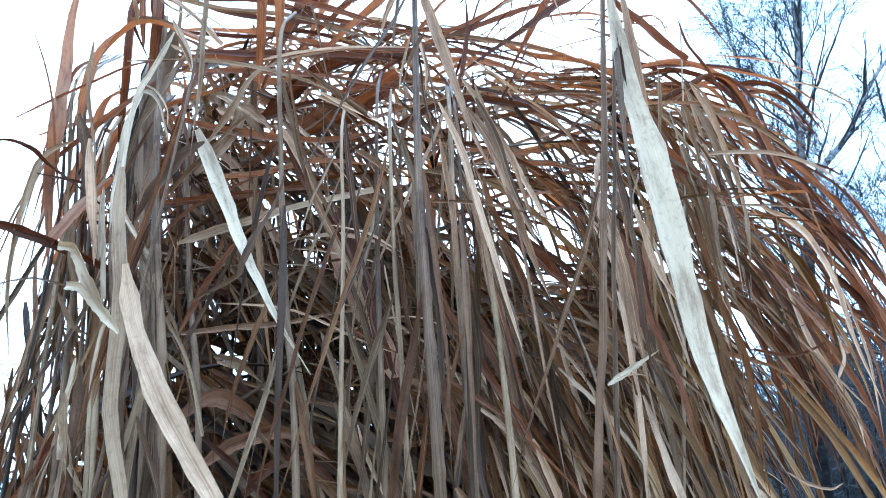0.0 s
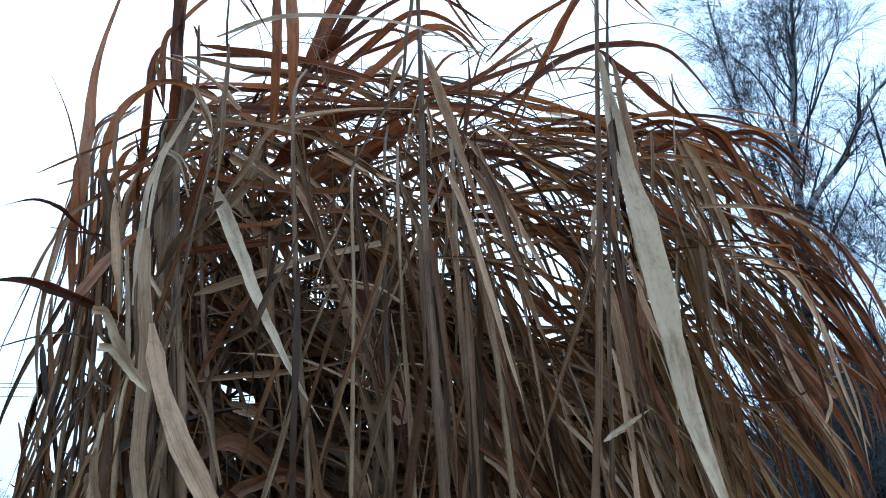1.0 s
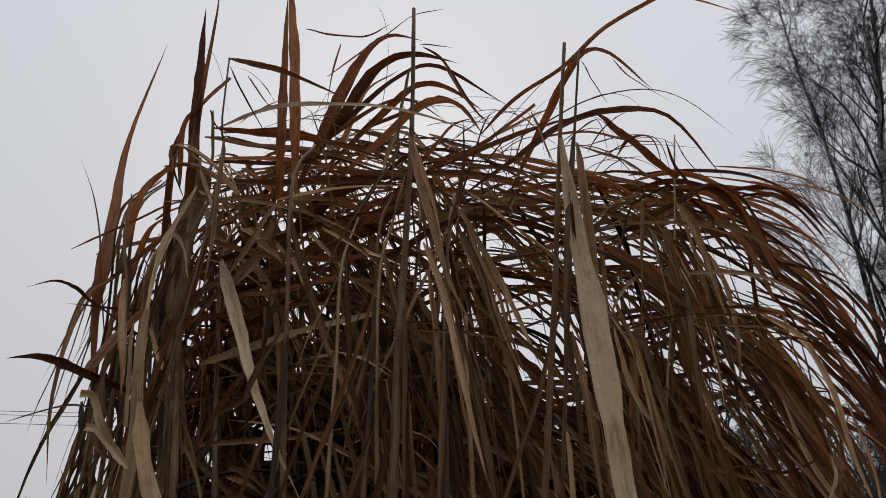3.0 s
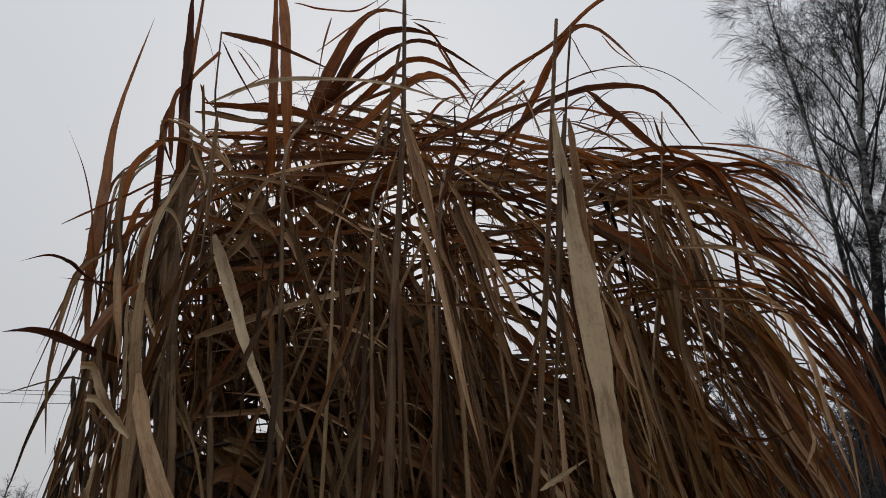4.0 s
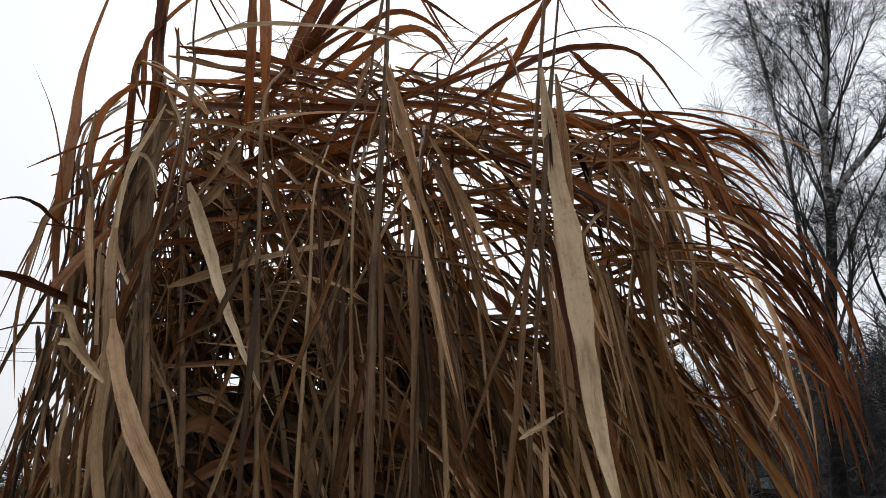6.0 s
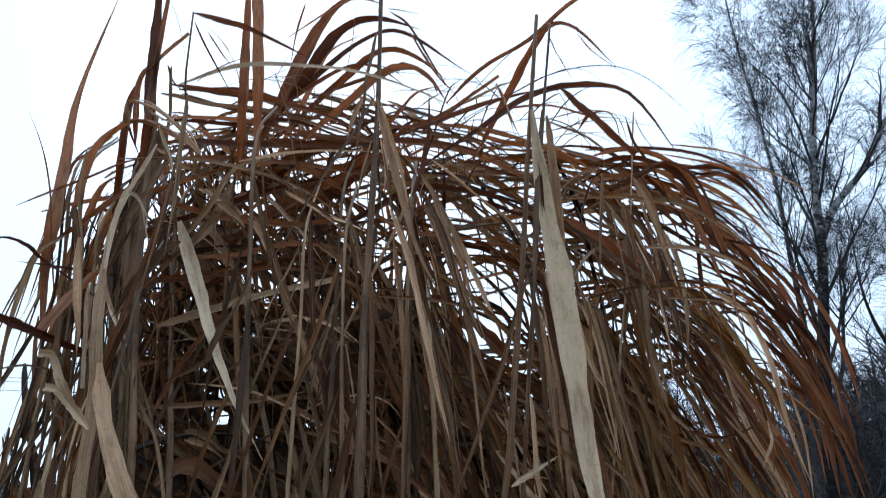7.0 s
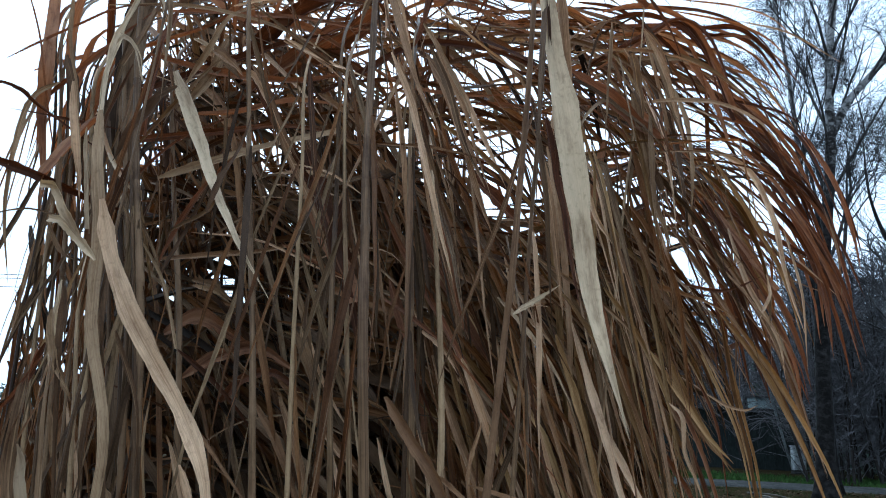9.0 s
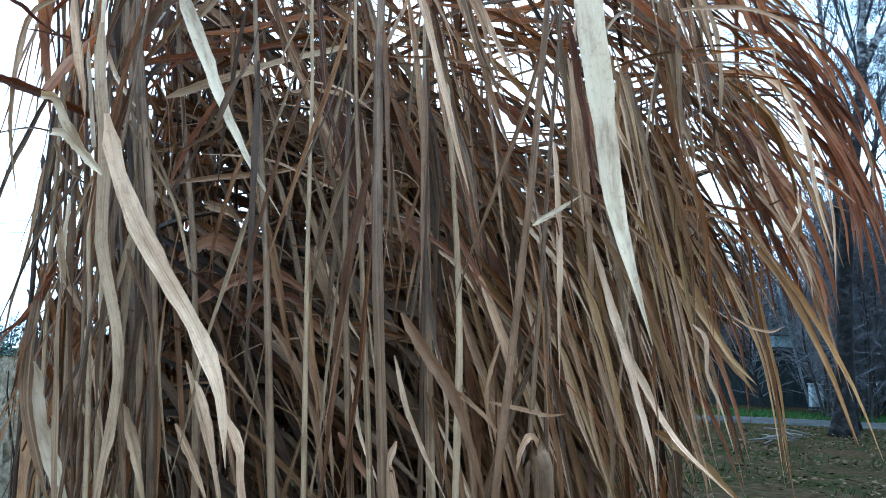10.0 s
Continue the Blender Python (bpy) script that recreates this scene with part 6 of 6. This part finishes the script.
blade(0.0301, 'brown', (-0.388, 1.150, 1.582), (-0.333, 1.150, 1.614), (-0.272, 1.150, 1.587), (-0.210, 1.150, 1.542), pointed=True)
blade(0.0263, 'brown', (-0.350, 1.150, 1.507), (-0.287, 1.150, 1.548), (-0.222, 1.150, 1.565), (-0.151, 1.150, 1.526), pointed=True)
blade(0.0180, 'brown', (-0.262, 1.100, 1.471), (-0.230, 1.100, 1.509), (-0.176, 1.100, 1.520), (-0.118, 1.100, 1.478), pointed=True)
blade(0.0238, 'brown', (0.047, 1.120, 1.782), (0.089, 1.120, 1.694), (0.140, 1.120, 1.601), (0.188, 1.120, 1.529), pointed=True, flat=True)
blade(0.0201, 'brown', (-0.006, 1.120, 1.690), (0.028, 1.120, 1.596), (0.061, 1.120, 1.487), (0.075, 1.120, 1.381), pointed=True, flat=True)
blade(0.0089, 'straw', (-0.026, 0.840, 2.142), (-0.004, 0.840, 2.074), (0.016, 0.840, 2.015), (0.034, 0.840, 1.931), pointed=True)
blade(0.0084, 'straw', (0.007, 0.860, 1.962), (0.030, 0.860, 1.894), (0.049, 0.860, 1.807), (0.066, 0.860, 1.727), (0.084, 0.860, 1.659), pointed=True)
blade(0.0128, 'grey', (0.052, 0.920, 2.018), (0.082, 0.920, 1.948), (0.107, 0.920, 1.864), (0.142, 0.920, 1.794), pointed=True)
blade(0.0059, 'straw', (0.023, 0.900, 1.987), (0.038, 0.900, 1.891), (0.063, 0.900, 1.786), (0.086, 0.900, 1.704), pointed=True)
blade(0.0053, 'grey', (0.043, 0.920, 1.918), (0.069, 0.920, 1.835), (0.097, 0.920, 1.750), (0.107, 0.920, 1.685), pointed=True)
blade(0.0087, 'pale', (-0.351, 0.820, 2.041), (-0.370, 0.820, 1.982), (-0.383, 0.820, 1.945), (-0.385, 0.820, 1.891), (-0.381, 0.820, 1.831), (-0.379, 0.820, 1.790), pointed=True)
blade(0.0033, 'pale', (-0.376, 0.820, 1.959), (-0.357, 0.820, 1.947), (-0.340, 0.820, 1.919), (-0.338, 0.820, 1.888), pointed=True)
blade(0.0042, 'pale', (-0.413, 0.850, 2.139), (-0.382, 0.850, 2.126), (-0.328, 0.850, 2.080), (-0.289, 0.850, 2.035), pointed=True)
blade(0.0049, 'pale', (-0.365, 0.850, 2.079), (-0.342, 0.850, 2.039), (-0.330, 0.850, 1.999), pointed=True)
blade(0.0101, 'straw', (-0.233, 0.950, 1.992), (-0.204, 0.950, 1.952), (-0.161, 0.950, 1.866), (-0.133, 0.950, 1.821), pointed=True)
blade(0.0062, 'straw', (-0.147, 0.950, 1.825), (-0.093, 0.950, 1.813), (-0.047, 0.950, 1.787), pointed=True)
blade(0.0062, 'straw', (-0.263, 0.950, 2.082), (-0.229, 0.950, 2.097), (-0.143, 0.950, 2.116), (-0.070, 0.950, 2.116), pointed=True)
blade(0.0123, 'pale', (-0.350, 1.000, 2.061), (-0.311, 1.000, 2.035), (-0.273, 1.000, 2.012), pointed=True)
blade(0.0039, 'straw', (-0.238, 0.950, 2.277), (-0.200, 0.950, 2.181), (-0.166, 0.950, 2.058), (-0.130, 0.950, 1.995), pointed=True)
blade(0.0069, 'straw', (0.421, 1.050, 2.148), (0.449, 1.050, 2.107), (0.464, 1.050, 2.038), (0.482, 1.050, 1.962), pointed=True)
blade(0.0077, 'straw', (0.406, 1.050, 2.025), (0.437, 1.050, 1.961), (0.455, 1.050, 1.888), (0.465, 1.050, 1.800), pointed=True)
blade(0.0147, 'grey', (0.409, 1.000, 1.961), (0.410, 1.000, 1.861), (0.414, 1.000, 1.751), pointed=True)
blade(0.0098, 'grey', (0.352, 1.000, 2.124), (0.342, 1.000, 2.012), (0.337, 1.000, 1.898), pointed=True)
blade(0.0076, 'grey', (-0.471, 0.850, 2.044), (-0.462, 0.850, 1.966), (-0.440, 0.850, 1.893), (-0.416, 0.850, 1.790), pointed=True)
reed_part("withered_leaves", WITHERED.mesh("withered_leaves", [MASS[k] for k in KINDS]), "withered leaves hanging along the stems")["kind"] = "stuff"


# ---- bare trees ----
def grow(heap_limbs, heap_twigs, rng, p, d, length, r, depth, droop):
    """A limb with its side branches; the thinnest go to the twigs."""
    steps = 7 if depth > 1 else 5
    if depth == 0:
        length = max(length, 0.55 + 0.5 * rng.random())
    line, q, e = [np.array(p)], np.array(p, float), np.array(d, float)
    for i in range(steps):
        sink = 0.06 if depth > 1 else -droop * (0.1 if depth else 0.65)
        stray = 0.09 if depth > 1 else 0.06
        e = unit(e + np.array([rng.gauss(0, stray), rng.gauss(0, stray), rng.gauss(0, 0.05) + sink]))
        q = q + e * length / steps
        line.append(q.copy())
    radii = [max(0.0044, r * (1 - 0.75 * i / steps)) for i in range(steps + 1)]
    piece = tube(np.array(line), radii, 6 if depth > 1 else 3, cap=False)
    (heap_limbs if depth > 1 else heap_twigs).put(piece)
    if depth == 0:
        return
    count = {3: 6, 2: 7, 1: 6}[depth]
    for k in range(count):
        s = rng.uniform(0.3, 1.0)
        j = min(int(s * steps), steps - 1)
        base = line[j] + (line[j + 1] - line[j]) * (s * steps - j)
        way = unit(line[j + 1] - line[j])
        out = unit(np.cross(way, np.array([rng.gauss(0, 1), rng.gauss(0, 1), rng.gauss(0, 0.5)])))
        nd = unit(way * rng.uniform(0.8, 1.2) + out * rng.uniform(0.4, 0.8))
        grow(heap_limbs, heap_twigs, rng, base, nd, length * rng.uniform(0.38, 0.62) * (1.05 - 0.35 * s), r * (1 - 0.6 * s) * 0.52, depth - 1, droop)


def bare_tree(name, label, trunk_points, r0, r1, limbs, seed, bark, first=0.3, reach=4.5, droop=0.16, depth=2, lift=(0.6, 1.1), forks=()):
    rng = random.Random(seed)
    foot = np.array(trunk_points[0])
    tree = tagged(new(name), label, "tree")
    tree.location = foot
    back = Matrix.Translation(-Vector(foot))
    line = spline(trunk_points, 78)[[0, 1, 2, 3, 4, 5, 6, 7] + list(range(9, 79, 3)) + [78]]
    last = len(line) - 1
    radii = [(r0 + (r1 - r0) * (p[2] / line[-1][2]) ** 0.8) * (1.0 + 0.55 * math.exp(-p[2] / 0.5)) for p in line]
    v, f, u = tube(line, radii, 16)
    for k, c in enumerate(v):
        mid = line[k // 16] if k < 16 * len(line) else line[-1]
        swell = 0.10 * noise.noise(Vector((c[0] * 3, c[1] * 3, c[2] * 1.1))) + 0.16 * math.sin(k % 16 / 16 * 31.4) * math.exp(-c[2] / 0.5)
        v[k] = mid + (c - mid) * (1 + swell)
    trunk = part("trunk", link_mesh("trunk", v, f, [bark], u), tree)
    trunk.matrix_parent_inverse = back
    twigs = Heap()
    for k in range(limbs):
        s = first + (1 - first) * (k + rng.random()) / limbs
        i = min(range(1, last), key=lambda n: abs(line[n][2] / line[-1][2] - s))
        base = line[i]
        az = k * 2.4 + rng.uniform(-0.5, 0.5)
        el = rng.uniform(*lift)
        d = (math.cos(az) * math.cos(el), math.sin(az) * math.cos(el), math.sin(el))
        limb = Heap()
        ln = reach * (1.15 - 0.75 * (s - first) / (1 - first)) * rng.uniform(0.8, 1.15)
        grow(limb, twigs, rng, base, d, ln, radii[i] * rng.uniform(0.28, 0.5), depth, droop)
        ob = part("limb", limb.mesh("limb", [LIMB_BARK]), tree)
        ob.matrix_parent_inverse = back
    for r, *points in forks:
        way = spline(points, 14)
        v, f, u = tube(way, [r * (1 - 0.7 * i / 14) for i in range(15)], 9, cap=False)
        fork = part("limb", link_mesh("limb", v, f, [bark], u), tree)
        fork.matrix_parent_inverse = back
        for k in range(10):
            i = rng.randint(3, 13)
            d = unit(unit(way[i + 1] - way[i]) + np.array((rng.gauss(0, 0.5), rng.gauss(0, 0.5), 0.3)))
            limb = Heap()
            grow(limb, twigs, rng, way[i], d, rng.uniform(1.4, 2.8), r * 0.35, 2, droop)
            ob = part("limb", limb.mesh("limb", [LIMB_BARK]), tree)
            ob.matrix_parent_inverse = back
    tw = part("crown", twigs.mesh("crown", [TWIG]), tree, "fine dark drooping twigs", "stuff")
    tw.matrix_parent_inverse = back
    return tree


bare_tree("birch_tree", "tall bare birch with grey-white bark and drooping twigs",
          [(10.7, 20, 0), (10.85, 20, 2.5), (11.06, 20, 5.6), (11.69, 20, 9.8), (11.83, 20, 11.3), (12.07, 20, 14), (12.98, 20, 19.5), (13.3, 20, 24)],
          0.26, 0.04, 30, 3, BARK, first=0.20, reach=5.3, depth=3, lift=(0.85, 1.25),
          forks=[(0.14, (11.80, 20, 10.8), (12.5, 20, 12.1), (13.6, 20, 13.4), (14.5, 20, 15.0), (15.5, 20, 16.4), (17.4, 20, 18.4)),
                 (0.09, (12.07, 20, 13.9), (12.35, 19.8, 16.3), (12.3, 19.5, 18.3), (12.3, 19.3, 20.6))])
bare_tree("birch_tree", "slender bare birch behind the larger one",
          [(12.6, 23, 0), (12.5, 23, 6), (12.35, 23, 11.3), (12.2, 23, 15), (11.6, 23, 20.4), (11.3, 23, 24)], 0.16, 0.03, 16, 8, BARK, first=0.35, reach=4.5, depth=3, lift=(0.8, 1.2))
bare_tree("bare_tree", "dark leaning bare tree beside the birch",
          [(15.0, 19, 0), (13.9, 19.5, 5), (13.1, 20.3, 8.5), (13.3, 20.8, 11.5)], 0.18, 0.012, 13, 24, DARK_BARK, first=0.22, reach=4.2, depth=3)
bare_tree("bare_tree", "dark bare tree with spreading limbs",
          [(19, 24, 0), (18.8, 24, 6), (18.2, 24, 12), (18, 24, 19)], 0.22, 0.03, 20, 33, DARK_BARK, first=0.25, reach=5.0, depth=2)


def far_woods():
    """Belts of bare trees behind the park."""
    rng = random.Random(77)
    h, w = Heap(), Heap()
    for k in range(476):
        x = rng.uniform(-130, 8) if k % 3 == 0 else rng.uniform(9, 50)
        y = rng.uniform(34, 75) if x > 8 else rng.uniform(44, 80)
        hgt = rng.uniform(6, 12)
        if k >= 420:
            y = rng.uniform(29, 37)
            x, hgt = y * rng.uniform(0.50, 0.80), rng.uniform(7.0, 11.5)
        elif 9 < x < 22 and y < 47:
            y += 14
            if k % 6 == 1 and not 16.8 < x < 20.2:
                y, hgt = rng.uniform(35, 40), rng.uniform(2.5, 5.0)
        if x < -8:
            y += 90
            hgt *= 0.9
        elif x > 6 and k < 420:
            hgt *= 1.3
        line = spline([(x, y, 0), (x + rng.gauss(0, 0.4), y, hgt * 0.5), (x + rng.gauss(0, 0.8), y, hgt)], 6)
        h.put(tube(line, [(0.07 if k >= 420 else 0.14) * (1 - 0.13 * i) for i in range(7)], 5, cap=False))
        for b in range(70 if k >= 420 else 72 if x > 8 else 46):
            s = rng.uniform(0.12, 1.0)
            i = min(int(s * 6), 5)
            az, el = rng.uniform(0, 6.3), rng.uniform(0.2, 1.2)
            d = np.array((math.cos(az) * math.cos(el), math.sin(az) * math.cos(el), math.sin(el)))
            ln = rng.uniform(1.0, 3.0) * (1.2 - 0.6 * s)
            st = line[i] + (line[i + 1] - line[i]) * rng.random()
            q = [st, st + d * ln * 0.5, st + d * ln + np.array((0, 0, -0.1 * ln))]
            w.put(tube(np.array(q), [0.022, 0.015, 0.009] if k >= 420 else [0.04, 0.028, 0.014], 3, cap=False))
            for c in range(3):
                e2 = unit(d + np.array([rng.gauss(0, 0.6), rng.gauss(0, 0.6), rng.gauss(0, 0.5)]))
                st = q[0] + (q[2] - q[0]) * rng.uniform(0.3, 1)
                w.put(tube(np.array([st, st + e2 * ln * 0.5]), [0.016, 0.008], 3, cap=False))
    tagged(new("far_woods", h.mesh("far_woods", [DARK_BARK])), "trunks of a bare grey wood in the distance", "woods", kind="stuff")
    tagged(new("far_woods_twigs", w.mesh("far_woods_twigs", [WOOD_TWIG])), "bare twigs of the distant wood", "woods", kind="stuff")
    # undergrowth and evergreens
    g = Heap()
    for k in range(50000):
        x = rng.uniform(-10, 60) if k % 4 == 0 else rng.uniform(5, 45)
        y = rng.uniform(40, 58) if not 9 < x < 22 else rng.uniform(48, 62)
        top = (7.4 if x > 7 else 3.0) + 3.0 * noise.noise(Vector((x * 0.2, y * 0.1, 0)))
        p = np.array((x, y, max(0.02, rng.random() ** 1.6 * top)))
        a = rng.uniform(0, 6.3)
        s = rng.uniform(0.10, 0.30)
        d = np.array((math.cos(a), math.sin(a) * 0.5, rng.uniform(-0.4, 0.9))) * s
        o = np.array((-math.sin(a), math.cos(a), rng.uniform(-0.3, 0.3))) * s * 0.35
        g.put(([p - o, p + d, p + o, p - d * 0.4], [(0, 1, 2, 3)], [(0, 0)] * 4))
    for k in range(6000):
        y = rng.uniform(128, 145)
        x = -y * rng.uniform(0.3, 0.95)
        p = np.array((x, y, rng.random() ** 1.4 * (5.5 + 3 * noise.noise(Vector((x * 0.08, 2, 0))))))
        a, s = rng.uniform(0, 6.3), rng.uniform(0.4, 0.9)
        d = np.array((math.cos(a), math.sin(a) * 0.5, rng.uniform(-0.4, 0.9))) * s
        o = np.array((-math.sin(a), math.cos(a), rng.uniform(-0.3, 0.3))) * s * 0.5
        g.put(([p - o, p + d, p + o, p - d * 0.4], [(0, 1, 2, 3)], [(0, 0)] * 4))
    tagged(new("undergrowth", g.mesh("undergrowth", [EVERGREEN])), "dark evergreen undergrowth along the wood's edge", "shrubs", kind="stuff")


far_woods()


def box_mesh(name, x0, x1, y0, y1, z0, z1, mat, bevel=0.01):
    bm = bmesh.new()
    bmesh.ops.create_cube(bm, size=1)
    for v in bm.verts:
        v.co = Vector(((x0 + x1) / 2 + v.co.x * (x1 - x0), (y0 + y1) / 2 + v.co.y * (y1 - y0), (z0 + z1) / 2 + v.co.z * (z1 - z0)))
    bmesh.ops.bevel(bm, geom=list(bm.edges), offset=bevel, segments=2, affect="EDGES")
    me = bpy.data.meshes.new(name)
    bm.to_mesh(me)
    bm.free()
    me.materials.append(mat)
    return me


def build_shed():
    shed = tagged(new("shed"), "dark green low shed at the wood's edge", "shed")
    shed.location = (16.5, 42, 0)
    part("wall", box_mesh("wall", -4.2, 4.4, 0, 4.4, 0, 3.3, SHED), shed)
    part("roof", box_mesh("roof", -4.5, 4.7, -0.4, 4.7, 3.3, 3.45, ROOF), shed, "flat dark felt roof")
    hood = part("roof_box", box_mesh("roof_box", 2.0, 3.1, -0.2, 0.9, 3.45, 4.1, GLASSY, 0.03), shed, "pale metal box on the roof")
    part("lid", box_mesh("lid", 1.9, 3.2, -0.3, 1.0, 4.1, 4.18, ROOF), hood)
    for x in (-3.9, -2.9, -1.9, -0.9, 0.1, 1.1, 2.1, 3.1, 4.1):
        part("batten", box_mesh("batten", x - 0.04, x + 0.04, -0.04, 0.0, 0.05, 3.25, SHED), shed)


build_shed()


def build_cabinet():
    cab = tagged(new("utility_cabinet"), "pale grey metal utility cabinet on a plinth", "cabinet")
    cab.location = (18.9, 38, 0)
    part("body", box_mesh("body", -0.31, 0.31, -0.2, 0.2, 0.2, 1.35, GREY_PAINT, 0.03), cab)
    part("plinth", box_mesh("plinth", -0.33, 0.33, -0.22, 0.22, -0.05, 0.2, PATHWAY), cab, "concrete plinth")
    part("lid", box_mesh("lid", -0.35, 0.35, -0.26, 0.26, 1.35, 1.44, GREY_PAINT, 0.03), cab)
    part("door", box_mesh("door", -0.25, 0.25, -0.23, -0.202, 0.32, 1.27, GREY_PAINT), cab)


build_cabinet()

leaning = tagged(new("leaning_pole"), "pale grey pole leaning beside the utility cabinet", "pole")
leaning.location = (18.95, 38.7, 0)
pv, pf, pu = tube(np.array([(0, 0, 0), (-0.45, 0, 1.8), (-1.25, 0, 5.4), (-1.6, 0, 7.0)], float), [0.07, 0.068, 0.06, 0.055], 10)
part("shaft", link_mesh("shaft", pv, pf, [WEATHERED], pu), leaning)
part("cap", box_mesh("cap", -1.70, -1.5, -0.1, 0.1, 6.98, 7.06, GREY_PAINT), leaning)


def build_cables():
    for px in (-170, -6):
        pole = tagged(new("utility_pole"), "weathered wooden utility pole with a crossarm", "pole", group="utility poles")
        pole.location = (px, 85.4, 0)
        v, f, u = tube(np.array([(0, 0, 0), (0, 0, 9), (0, 0, 19.2)], float), [0.2, 0.17, 0.13], 10)
        part("post", link_mesh("post", v, f, [DARK_BARK], u), pole)
        part("crossarm", box_mesh("crossarm", -0.08, 0.08, -0.7, 0.9, 18.3, 18.5, DARK_BARK), pole)
    for z, y in ((18.6, 84.9), (18.35, 86.1), (17.1, 85.3)):
        line = [np.array((x, y, z - 1.2 * (1 - ((x + 88) / 82) ** 2))) for x in range(-170, -5, 6)]
        v, f, u = tube(np.array(line), [0.035] * len(line), 5)
        tagged(new("power_cable", link_mesh("power_cable", v, f, [CABLE], u)), "thin black overhead power cable", "cable", group="overhead power cables")


build_cables()
